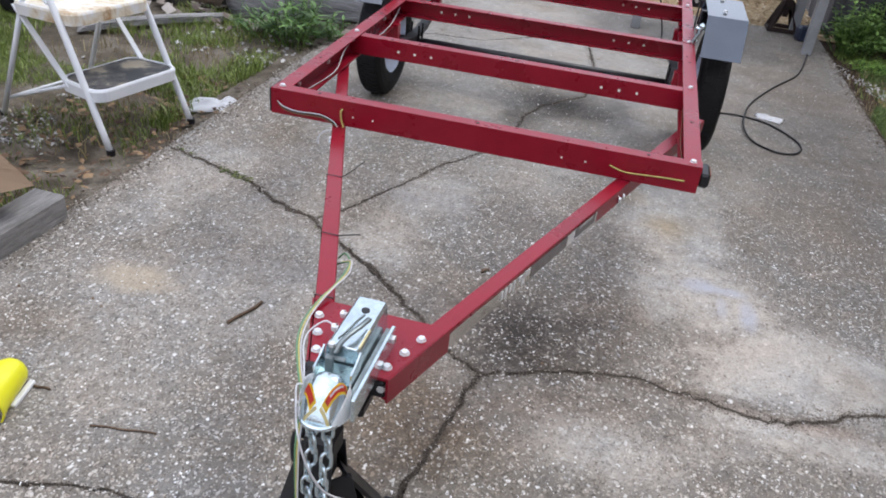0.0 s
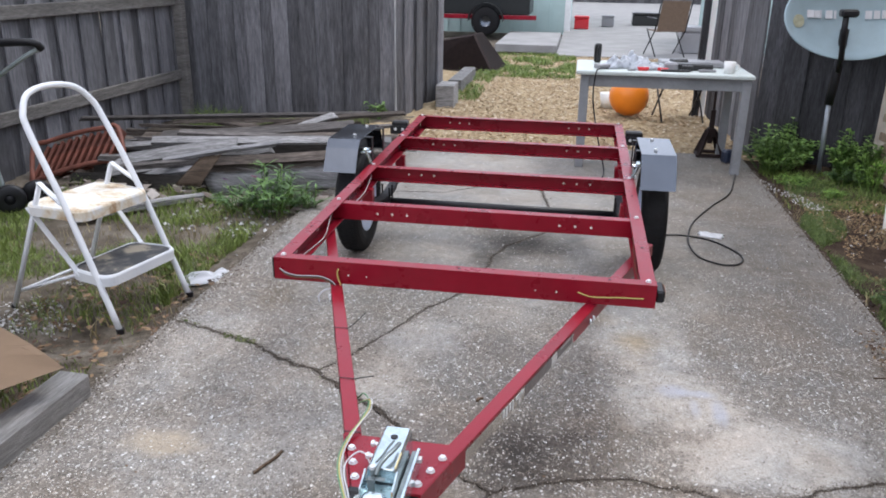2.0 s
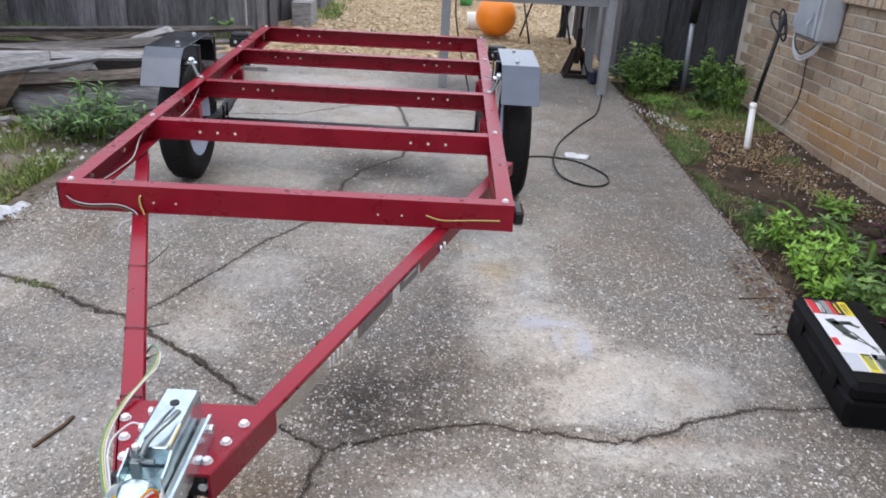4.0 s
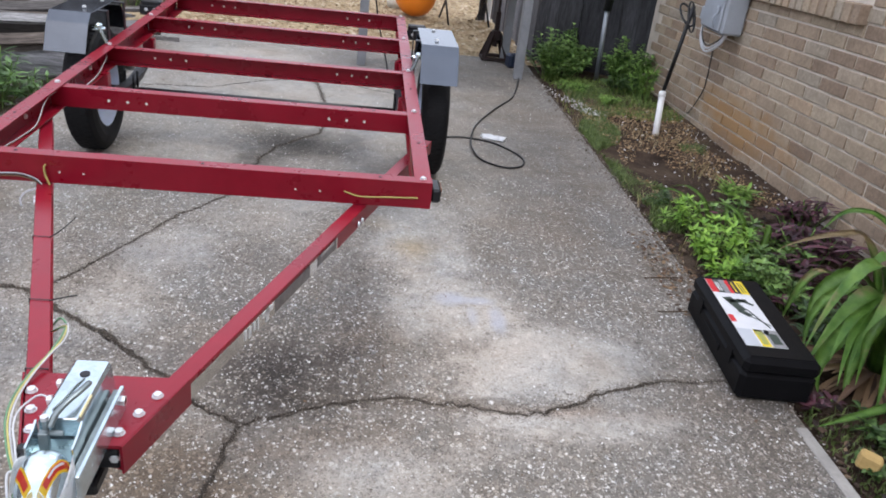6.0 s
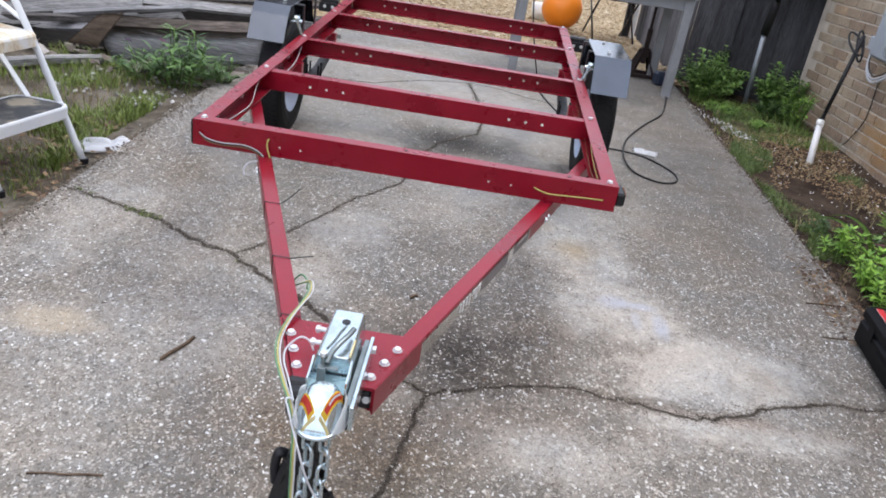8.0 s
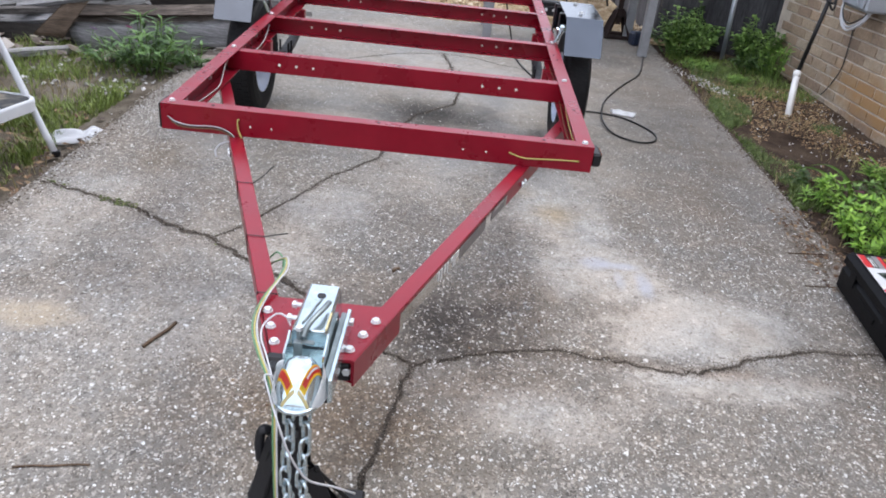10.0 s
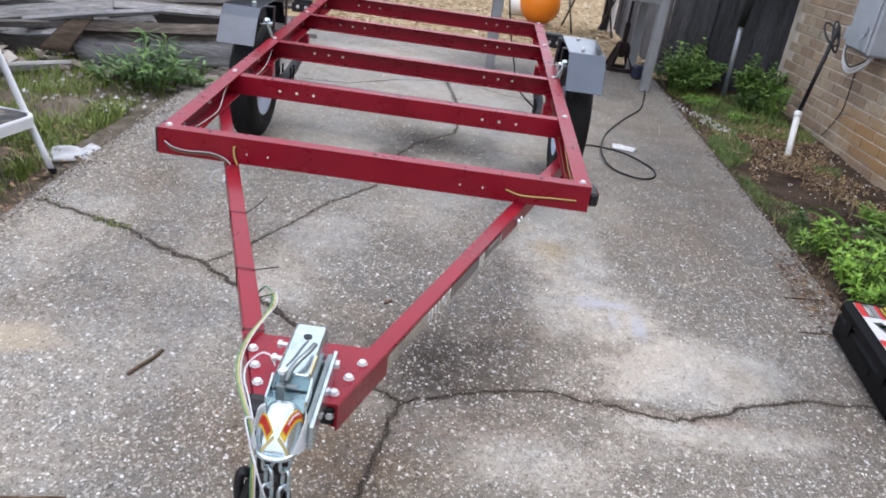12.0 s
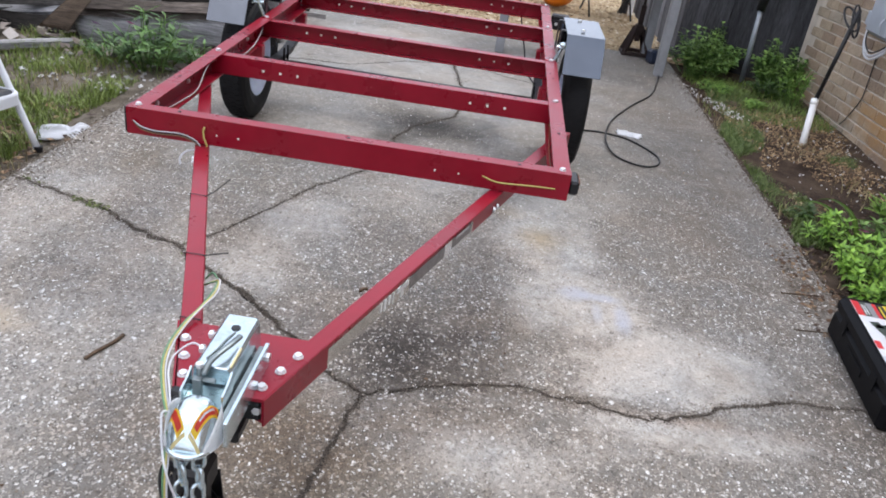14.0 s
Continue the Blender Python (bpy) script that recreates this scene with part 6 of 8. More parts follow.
for p, q in zip(rows, rows[1:]):
    back.faces.new((p[0], q[0], q[1], p[1]))
bmesh.ops.solidify(back, geom=back.faces[:], thickness=0.006)
part("back_panel", back, M_RUSTP, crate)
for k in range(11):
    x = -0.26 + 0.52 * k / 10
    part("slat", box(-0.011, 0.011, -0.125, 0.125, -0.08, -0.008, 0.004), M_RUSTP, crate, at=pose(x, 0.01 + bowed(x), 0, 0, 0, -28))

# grey tube cart with black grip
M_TUBE = plain("dull_grey_tube", (0.33, 0.38, 0.38), 0.4, 0.5, 0.15)
cart = thing("hand_cart", "grey tube hand cart with black foam grip and small black wheel", "hand cart", pose(-2.7, 1.58, 0))
part("grip", tube(curve_pts([(-0.75, 0.3, 0.84), (-0.4, 0.02, 0.9), (-0.1, 0.0, 0.94), (0.15, 0.0, 0.955), (0.18, 0.04, 0.92)], 5), 0.022, 10), M_BLACK, cart, "black foam grip", True)
part("handle_tube", tube(curve_pts([(0.17, 0.03, 0.92), (0.08, 0.01, 0.87), (-0.12, 0.0, 0.74), (-0.27, 0.0, 0.62)], 5), 0.013, 10), M_TUBE, cart, "", True)
part("side_tube", tube(curve_pts([(-0.31, 0.0, 0.86), (-0.27, 0.0, 0.62), (-0.22, 0.0, 0.37), (-0.17, 0.0, 0.12)], 5), 0.014, 10), M_TUBE, cart, "", True)
part("leg_tube", tube([(-0.42, 0.0, 0.3), (-0.25, -0.02, 0.03)], 0.013, 10), M_TUBE, cart, "", True)
part("axle_tube", tube([(-0.25, -0.05, 0.08), (-0.03, 0.18, 0.08)], 0.01, 8), M_TUBE, cart, "", True)
for x, y in ((-0.14, 0.0), (-0.06, 0.13)):
    part("wheel", lathe([(0.03, -0.02), (0.07, -0.022), (0.085, -0.012), (0.085, 0.012), (0.07, 0.022), (0.03, 0.02)], 20, lathe([(0.034, -0.012), (0.034, 0.012), (0, 0.012)], 12), pose(0, 0, 0)), M_BLACK, cart, "small black wheel", True, pose(x, y, 0.07, 90, 0, 30))

# grey timber and cardboard at the edge of the drive
M_CARD = plain("brown_cardboard", (0.36, 0.25, 0.165), 0.85, 0, 0.08, 5, 60, rel=0.1)
beam = box(-0.055, 0.055, -0.75, 0.75, 0, 0.1, 0.006)
tb = part("timber_beam", beam, weathered_wood("grey_timber", (0.15, 0.145, 0.14), (0.32, 0.31, 0.3), 0.1, (5, 0.5, 5)))
tb.matrix_world = pose(-1.275, -0.95, -0.02, 0, 0, -1.5)
tagged(tb, "weathered grey square timber lying along the drive", "timber")
card = bmesh.new()
g = [[card.verts.new((-0.75 * i / 8, -0.85 * j / 8, 0.008 * math.sin(i * 0.9 + j * 0.5) - (0.03 if i == 0 else 0) * (j / 8))) for j in range(9)] for i in range(9)]
for i in range(8):
    for j in range(8):
        card.faces.new((g[i][j], g[i][j + 1], g[i + 1][j + 1], g[i + 1][j]))
bmesh.ops.solidify(card, geom=card.faces[:], thickness=0.006)
cb = part("cardboard_sheet", card, M_CARD, smooth=True)
cb.matrix_world = pose(-1.19, -0.33, 0.17, -4, 6, -25)
tagged(cb, "brown cardboard sheet propped on timber beside the drive", "cardboard")
blk = part("wood_block", box(-0.2, 0.2, -0.2, 0.2, 0, 0.16, 0.01), M_BOARD)
blk.matrix_world = pose(-1.62, -0.62, -0.03, 0, 0, 20)
tagged(blk, "dark weathered wood block under the cardboard", "wood block")

# yellow cup, twigs, litter
M_YCUP = plain("yellow_plastic", (0.75, 0.72, 0.02), 0.35, 0, 0.06, 9)
cup = thing("yellow_cup", "bright yellow plastic cup lying on its side on the drive", "cup", pose(-0.825, -0.885, 0.041, 94, 0, 8) @ Matrix.Scale(1.12, 4))
part("body", lathe([(0, -0.012), (0.016, -0.009), (0.027, 0.0), (0.033, 0.012), (0.036, 0.05), (0.04, 0.09), (0.046, 0.112), (0.047, 0.116), (0.044, 0.116), (0.038, 0.09), (0.034, 0.05), (0.031, 0.014), (0.024, 0.004), (0, -0.006)], 32), M_YCUP, cup, "", True)
part("tag", box(0.026, 0.038, -0.034, -0.024, 0.0, 0.075, 0.002), M_WHITE, cup, "white paper tag")
M_TWIG = weathered_wood("brown_twig", (0.07, 0.045, 0.03), (0.16, 0.11, 0.075), 0.2, (3, 3, 3))
for a, b, r, lab in (((-0.458, -0.393), (-0.495, -0.514), 0.0046, "thick brown stick lying on the concrete"), ((-0.59, -0.95), (-0.45, -0.925), 0.0022, "thin dark stick lying on the concrete"),
                     ((-0.80, -0.885), (-0.74, -0.885), 0.003, "short dark twig beside the yellow cup"), ((1.42, 0.19), (1.53, 0.2), 0.0018, "thin dark twig at the edge of the drive"),
                     ((1.45, 0.43), (1.6, 0.45), 0.002, "bent dark twig at the edge of the drive"), ((0.07, 0.0), (0.09, 0.015), 0.005, "bit of dark bark on the concrete")):
    p = [(a[0] + (b[0] - a[0]) * t + rng.uniform(-1, 1) * r, a[1] + (b[1] - a[1]) * t + rng.uniform(-1, 1) * r, r * 0.9 + 0.001) for t in (0, 0.25, 0.5, 0.75, 1)]
    tagged(part("stick", tube(curve_pts(p, 3), r, 7, taper=None), M_TWIG, smooth=True), lab, "stick", "sticks on the drive")


M_PAPER = plain("white_paper", (0.84, 0.85, 0.88), 0.6, 0, 0.04, 20)
crumpled("plastic_bag", -1.29, 0.9, 0.26, 0.13, 0.045, M_PAPER, "crumpled white plastic bag in the grass", "bag", 20, 3).location.z = -0.03
crumpled("paper_scrap", 1.11, 1.97, 0.13, 0.085, 0.012, M_PAPER, "scrap of white paper on the drive", "paper", -15, 8)

# ---- planting ----
def leaf(bm, base, d, ln, w, droop, up=Vector((0, 0, 1)), seg=3):
    """A folded leaf blade from base along d that droops to its tip."""
    d = d.normalized()
    s = d.cross(up)
    s = s.normalized() if s.length > 1e-3 else Vector((1, 0, 0))
    prev = None
    p = base.copy()
    for k in range(seg + 1):
        t = k / seg
        ww = w * math.sin(3.1416 * min(0.97, 0.12 + 0.85 * t)) * 0.5
        n = s.cross(d)
        row = [bm.verts.new(p - s * ww + n * ww * 0.3), bm.verts.new(p), bm.verts.new(p + s * ww + n * ww * 0.3)]
        if prev:
            bm.faces.new((prev[0], prev[1], row[1], row[0]))
            bm.faces.new((prev[1], prev[2], row[2], row[1]))
        prev = row
        d = (d - Vector((0, 0, droop / seg))).normalized()
        p = p + d * ln / seg


def weed(name, x, y, z, rad, h, stems, per, ln, w, mat, label, seed, category="plant", stem_mat=None, group=""):
    r = random.Random(seed)
    t = thing(name, label, category, pose(x, y, z), group)
    lv, st = bmesh.new(), bmesh.new()
    for i in range(stems):
        a = r.uniform(0, 6.283)
        q = rad * math.sqrt(r.random())
        foot = Vector((q * 0.45 * math.cos(a), q * 0.45 * math.sin(a), 0))
        tip = Vector((q * math.cos(a), q * math.sin(a), h * r.uniform(0.5, 1.0) * (1.1 - 0.5 * (q / rad) ** 2)))
        mid = (foot + tip) / 2 + Vector((r.uniform(-0.02, 0.02), r.uniform(-0.02, 0.02), 0.02))
        tube([foot, mid, tip], 0.0028, 4, st)
        for k in range(per):
            u = 0.25 + 0.75 * (k + r.random()) / per
            b = foot.lerp(mid, u * 2) if u < 0.5 else mid.lerp(tip, u * 2 - 1)
            aa = k * 2.4 + r.uniform(-0.5, 0.5)
            leaf(lv, b, Vector((math.cos(aa), math.sin(aa), r.uniform(0.2, 0.9))), ln * r.uniform(0.6, 1.15), w * r.uniform(0.7, 1.2), r.uniform(0.2, 0.9))
    tagged(part("stem", st, stem_mat or M_LEAF, t), kind="stuff")
    tagged(part("foliage", lv, mat, t), kind="stuff")
    return t


def grass(name, x0, x1, y0, y1, n, h, z, mat, label, seed, keep=None, w=0.0028):
    r = random.Random(seed)
    verts, faces = [], []
    c = 0
    while c < n:
        x, y = r.uniform(x0, x1), r.uniform(y0, y1)
        if noise.noise((x * 2.3 + seed, y * 2.3, 1.5)) < -0.05 + 0.25 * (r.random() - 0.5) or (keep and not keep(x, y)):
            c += 0.34
            continue
        c += 1
        a, b = r.uniform(0, 6.283), r.uniform(0, 6.283)
        hh = h * r.uniform(0.35, 1.0) * (0.7 + 0.5 * noise.noise((x * 4, y * 4, 7.0)))
        lean = hh * r.uniform(0.2, 0.9)
        s = Vector((math.cos(a), math.sin(a), 0)) * w * r.uniform(0.6, 1.2)
        d = Vector((math.cos(b), math.sin(b), 0))
        p = Vector((x, y, z))
        i = len(verts)
        m = p + d * lean * 0.3 + Vector((0, 0, hh * 0.6))
        verts += [p - s, p + s, m - s * 0.7, m + s * 0.7, p + d * lean + Vector((0, 0, hh))]
        faces += [(i, i + 1, i + 3, i + 2), (i + 2, i + 3, i + 4)]
    me = bpy.data.meshes.new(name)
    me.from_pydata([tuple(v) for v in verts], [], faces)
    me.materials.append(mat)
    return tagged(new(name, me), label, "grass", kind="stuff")


def pieces(name, x0, x1, y0, y1, n, size, z, mat, label, seed, category, flat=0.4, keep=None):
    """Many small loose bits strewn over a patch."""
    r = random.Random(seed)
    verts, faces = [], []
    for _ in range(n):
        x, y = r.uniform(x0, x1), r.uniform(y0, y1)
        if keep and not keep(x, y, r):
            continue
        s = size * r.uniform(0.4, 1.3)
        m = pose(x, y, z + s * 0.1, r.uniform(-25, 25), r.uniform(-25, 25), r.uniform(0, 360))
        i = len(verts)
        q = (1, r.uniform(0.35, 0.8), flat)
        for v in ((1, 0, 0), (0, 1, 0), (-1, 0, 0), (0, -1, 0), (0, 0, 1), (0, 0, -1)):
            k = r.uniform(0.75, 1.15)
            verts.append(tuple(m @ Vector((v[0] * q[0] * s / 2 * k, v[1] * q[1] * s / 2 * k, v[2] * q[2] * s / 2))))
        faces += [(i + a, i + b, i + c) for a, b, c in ((0, 1, 4), (1, 2, 4), (2, 3, 4), (3, 0, 4), (1, 0, 5), (2, 1, 5), (3, 2, 5), (0, 3, 5))]
    me = bpy.data.meshes.new(name)
    me.from_pydata(verts, [], faces)
    me.materials.append(mat)
    return tagged(new(name, me), label, category, kind="stuff")


def island_mat(name, stops, rough=0.8):
    m, nt, b, co = start(name)
    geo = nt.nodes.new("ShaderNodeNewGeometry")
    nt.links.new(mixc(nt, 0.35, ramp(nt, geo.outputs["Random Per Island"], stops), tex(nt, "ShaderNodeTexNoise", 200, co, 3), "OVERLAY"), b.inputs["Base Color"])
    b.inputs["Roughness"].default_value = rough
    return m


M_PEBBLE = island_mat("loose_pebbles", ((0, (0.14, 0.115, 0.09)), (0.4, (0.31, 0.265, 0.215)), (0.72, (0.47, 0.435, 0.39)), (0.88, (0.68, 0.66, 0.63)), (1, (0.86, 0.85, 0.83))), 0.6)
M_CHIPBITS = island_mat("wood_chip_bits", ((0, (0.23, 0.155, 0.085)), (0.4, (0.385, 0.285, 0.17)), (0.8, (0.49, 0.385, 0.255)), (1, (0.62, 0.54, 0.41))))
M_MULCH = island_mat("mulch_bits", ((0, (0.09, 0.05, 0.03)), (0.4, (0.26, 0.16, 0.08)), (0.75, (0.4, 0.27, 0.14)), (1, (0.5, 0.39, 0.24))))
M_RUBBLE = island_mat("pale_rubble", ((0, (0.22, 0.21, 0.195)), (0.6, (0.42, 0.41, 0.395)), (1, (0.66, 0.65, 0.635))))
M_SPLINTER = island_mat("splintered_wood", ((0, (0.045, 0.035, 0.028)), (0.5, (0.14, 0.11, 0.09)), (0.85, (0.27, 0.23, 0.2)), (1, (0.5, 0.47, 0.44))))
M_GRITSTONE = island_mat("concrete_crumbs", ((0, (0.06, 0.048, 0.04)), (0.5, (0.17, 0.14, 0.115)), (1, (0.36, 0.32, 0.28))))
M_MOSS = island_mat("crack_moss", ((0, (0.04, 0.05, 0.02)), (0.6, (0.1, 0.13, 0.04)), (1, (0.2, 0.22, 0.09))), 0.95)
M_EDGE = island_mat("washed_dirt", ((0, (0.06, 0.045, 0.033)), (0.55, (0.15, 0.122, 0.095)), (0.9, (0.3, 0.265, 0.225)), (1, (0.5, 0.48, 0.45))))
M_DEAD = island_mat("dead_leaves", ((0, (0.05, 0.03, 0.022)), (0.5, (0.14, 0.08, 0.045)), (1, (0.3, 0.2, 0.11))))


M_WHITESTONE = island_mat("white_stones", ((0, (0.35, 0.33, 0.31)), (0.5, (0.6, 0.59, 0.57)), (1, (0.82, 0.81, 0.8))))
M_LITTER = island_mat("dark_leaf_litter", ((0, (0.018, 0.012, 0.01)), (0.6, (0.06, 0.036, 0.024)), (0.93, (0.13, 0.08, 0.05)), (1, (0.24, 0.17, 0.1))))


def bare_place(x, y, r):
    """True mostly where the cement skin has worn off."""
    skin = 0.15
    for bx, by, rx, ry, f in SKIN:
        d = math.hypot((x - bx) / rx, (y - by) / ry) + 0.5 * noise.noise((x * 4, y * 4, 3.3))
        skin = max(skin, f * min(1.0, max(0.0, (1 - d) / 0.6)))
    for bx, by, rx, ry in WORN:
        if math.hypot((x - bx) / rx, (y - by) / ry) < 1:
            skin *= 0.4
    if x > 0.9 and y > 0.3:
        skin = max(skin, 0.45)
    return r.random() > skin * 1.15


pieces("leaf_crumbs", -1.1, 1.6, -1.2, 2.6, 130, 0.011, 0.0005, M_DEAD, "dark crumbs of leaf and bark on the drive", 91, "leaf crumbs", 0.35)
pieces("white_chips", 0.34, 0.54, -0.3, -0.1, 12, 0.016, 0.001, M_RUBBLE, "white stone chips lying on the drive", 92, "stone chips", 0.5)
pieces("white_chips", 0.5, 1.5, -0.5, 0.9, 40, 0.008, 0.001, M_RUBBLE, "small white stone chips lying on the drive", 93, "stone chips", 0.5)
# pebbles of the aggregate that stand out of the cement
pieces("aggregate_pebbles", LEFT + 0.02, RIGHT - 0.02, -1.25, 1.3, 26000, 0.0088, 0.0, M_PEBBLE, "small rounded pebbles showing in the concrete", 21, "pebbles", 0.34, bare_place)
pieces("aggregate_pebbles", LEFT + 0.02, RIGHT - 0.02, 1.3, 4.0, 4200, 0.0085, 0.0, M_PEBBLE, "small rounded pebbles showing in the concrete", 22, "pebbles", 0.4, bare_place)
pieces("wood_chips", -1.1, 2.2, FAR - 0.02, 11.3, 15000, 0.045, -0.018, M_CHIPBITS, "pale yellow wood chips covering the path", 23, "wood chips", 0.25)
pieces("mulch", 1.78, 2.48, 1.3, 3.0, 6800, 0.016, -0.02, M_MULCH, "brown and yellow mulch bits in the flower bed", 24, "mulch", 0.3, lambda x, y, r: noise.noise((x * 2.6 + 3, y * 2.2, 2.2)) + 0.5 * noise.noise((x * 8, y * 8, 5.2)) > 0.02 + 0.3 * (r.random() - 0.5) - (0.3 if y > 2.25 else 0))
pieces("pale_bits", 1.8, 2.5, 1.2, 2.9, 420, 0.014, -0.016, M_WHITESTONE, "pale stone and shell bits in the flower bed", 124, "stone bits", 0.5, lambda x, y, r: r.random() < 0.35 or x > 2.3)
pieces("white_gravel", 1.6, 1.9, 2.65, 3.35, 700, 0.013, -0.01, M_WHITESTONE, "white gravel along the drive's edge", 25, "gravel", 0.6, lambda x, y, r: abs(x - 1.66 - (3.22 - y) * 0.4) < 0.06 + 0.05 * noise.noise((x * 6, y * 6, 1.0)))
pieces("rubble", -2.3, -1.28, 0.1, 1.9, 220, 0.022, -0.028, M_RUBBLE, "pale rubble and grit in the thin grass", 26, "rubble", 0.5, lambda x, y, r: noise.noise((x * 2, y * 2, 4.4)) > 0.08)
pieces("dead_leaves", -1.9, -1.2, -1.2, 1.2, 900, 0.04, -0.02, M_DEAD, "dead brown leaves along the drive's edge", 27, "dead leaves", 0.15)
pieces("dead_leaves", 1.66, 2.48, -1.4, 1.6, 3600, 0.026, -0.024, M_LITTER, "dead brown leaves in the flower bed", 28, "dead leaves", 0.15)

M_CRACKDIRT = island_mat("brown_crack_dirt", ((0, (0.07, 0.057, 0.046)), (0.6, (0.13, 0.108, 0.088)), (1, (0.24, 0.205, 0.17))), 0.9)
M_GRIT = island_mat("dark_grit", ((0, (0.03, 0.024, 0.019)), (0.6, (0.075, 0.06, 0.048)), (1, (0.17, 0.14, 0.11))), 0.9)


def grit(line, n, spread, seed, label, mat=None):
    """Dark dirt grains gathered along a crack."""
    r = random.Random(seed)
    spots = []
    for _ in range(n):
        i = r.randrange(len(line) - 1)
        t = r.random()
        spots.append((line[i][0] * (1 - t) + line[i + 1][0] * t + r.gauss(0, spread), line[i][1] * (1 - t) + line[i + 1][1] * t + r.gauss(0, spread)))
    verts, faces = [], []
    for x, y in spots:
        s = r.uniform(0.0006, 0.0022)
        i = len(verts)
        a = r.uniform(0, 6.28)
        for k in range(4):
            verts.append((x + s * math.cos(a + 1.57 * k) * r.uniform(0.6, 1.2), y + s * math.sin(a + 1.57 * k) * r.uniform(0.6, 1.2), 0.0004))
        verts.append((x, y, 0.0012 + s * 0.35))
        faces += [(i + k, i + (k + 1) % 4, i + 4) for k in range(4)]
    me = bpy.data.meshes.new("crack_grit")
    me.from_pydata(verts, [], faces)
    me.materials.append(mat or M_GRIT)
    tagged(new("crack_grit", me), label, "grit", kind="stuff")


pieces("crack_rubble", -1.15, 0.1, -0.45, 0.42, 9000, 0.014, -0.004, M_GRITSTONE, "broken concrete crumbs in the long crack", 94, "rubble", 0.6, lambda x, y, r: min((x - a) ** 2 + (y - b) ** 2 for a, b in CRACK) < 0.00012)
grit(CRACK, 8000, 0.0045, 71, "dark dirt grains along the long crack")
grit(BRANCH, 5000, 0.006, 72, "dark dirt grains along the branching crack")
grit([q for q in LOWER if q[1] > -1.5], 4500, 0.004, 73, "dark dirt grains along the lower crack")
grit(CROSS, 2500, 0.006, 74, "dark dirt grains along the near crack")
grit(CRACK, 9000, 0.016, 76, "brown dirt spread beside the long crack", M_CRACKDIRT)
grit([q for q in LOWER if q[1] > -1.5], 2200, 0.01, 77, "brown dirt spread beside the lower crack", M_CRACKDIRT)
grit(BRANCH, 3500, 0.014, 78, "brown dirt spread beside the branching crack", M_CRACKDIRT)
grit([q for q in BACK if q[0] < 0.8], 2500, 0.006, 75, "dark dirt grains along the far crack")

pieces("rubble", -2.25, -1.6, 0.15, 0.75, 1100, 0.02, -0.026, M_RUBBLE, "pale gravel patch in the thin grass", 99, "rubble", 0.5, lambda x, y, r: noise.noise((x * 3.1, y * 3.1, 6.4)) > -0.1)
grass("grass", -3.3, -1.36, 0.6, 1.75, 20000, 0.09, -0.04, M_LAWN, "thin green grass in the verge", 31)
grass("grass", -3.3, -1.34, -0.3, 0.8, 4500, 0.07, -0.04, M_LAWN, "thin green grass around the stool", 32)
grass("dry_grass", -3.2, -1.28, 0.2, 2.6, 1500, 0.1, -0.04, M_DRYGRASS, "dry yellow grass in the verge", 33)
grass("grass", -3.35, -1.4, 4.2, 4.85, 1600, 0.2, -0.04, M_GRASS, "tall green grass along the fence", 34)
grass("grass", 1.66, 1.96, 1.0, 2.75, 17000, 0.06, -0.04, M_STRIP, "green grass strip along the drive's edge", 35, lambda x, y: abs(x - 1.77 - 0.16 * max(0, y - 2.2)) < 0.1 + 0.08 * noise.noise((y * 3, 2.0, x * 3)))
grass("grass", 1.67, 1.9, 0.95, 2.4, 9000, 0.055, -0.04, M_STRIP, "green grass strip along the drive's edge", 138)
grass("grass", 1.78, 2.14, 2.75, 3.5, 7000, 0.06, -0.04, M_STRIP, "green grass strip under the bushes", 135)
grass("grass", 2.2, 2.36, 2.02, 2.2, 500, 0.06, -0.04, M_STRIP, "small grass tuft by the brick wall", 136)
grass("grass", 1.68, 2.1, -0.95, -0.28, 1500, 0.05, -0.04, M_VERGE, "dark thin grass in the flower bed", 165, w=0.004)
grass("grass", 1.7, 2.45, 2.7, 3.7, 4000, 0.085, -0.04, M_GRASS, "green grass under the bush", 36)
grass("dry_grass", 1.66, 2.3, 0.4, 3.2, 1000, 0.09, -0.04, M_DRYGRASS, "dry yellow grass in the flower bed", 37)
grass("grass", -1.05, 0.3, 8.4, 11.3, 9500, 0.12, -0.04, M_GRASS, "patch of bright grass behind the chip path", 38, w=0.008)
grass("grass", -1.25, -0.75, 6.3, 8.5, 1200, 0.14, -0.04, M_GRASS, "grass beside the timber steps", 39, w=0.007)
pieces("moss", -1.22, -0.5, 0.0, 0.46, 5000, 0.014, 0.0, M_MOSS, "green moss growing along the crack", 41, "moss", 0.5, lambda x, y, r: noise.noise((x * 5, y * 5, 2.0)) > 0.05 and min((x - a) ** 2 + (y - b) ** 2 for a, b in CRACK) < 0.0004)
grass("crack_grass", -1.22, -0.3, -0.1, 0.43, 420, 0.022, -0.01, M_GRASS, "small grass growing in the crack", 40, lambda x, y: min((x - a) ** 2 + (y - b) ** 2 for a, b in CRACK) < 0.0009)

pieces("dead_leaves", 1.5, 1.66, 0.15, 0.85, 240, 0.022, 0.001, M_DEAD, "dark leaf litter on the drive's edge", 84, "dead leaves", 0.2)
pieces("wood_splinters", -3.1, -1.15, 1.9, 2.75, 260, 0.11, 0.0, M_SPLINTER, "splintered wood scraps before the board pile", 85, "wood scraps", 0.12)
pieces("rubble", -1.95, -1.3, 1.45, 1.95, 90, 0.035, -0.02, M_RUBBLE, "pale scraps and grit before the boards", 86, "rubble", 0.5)
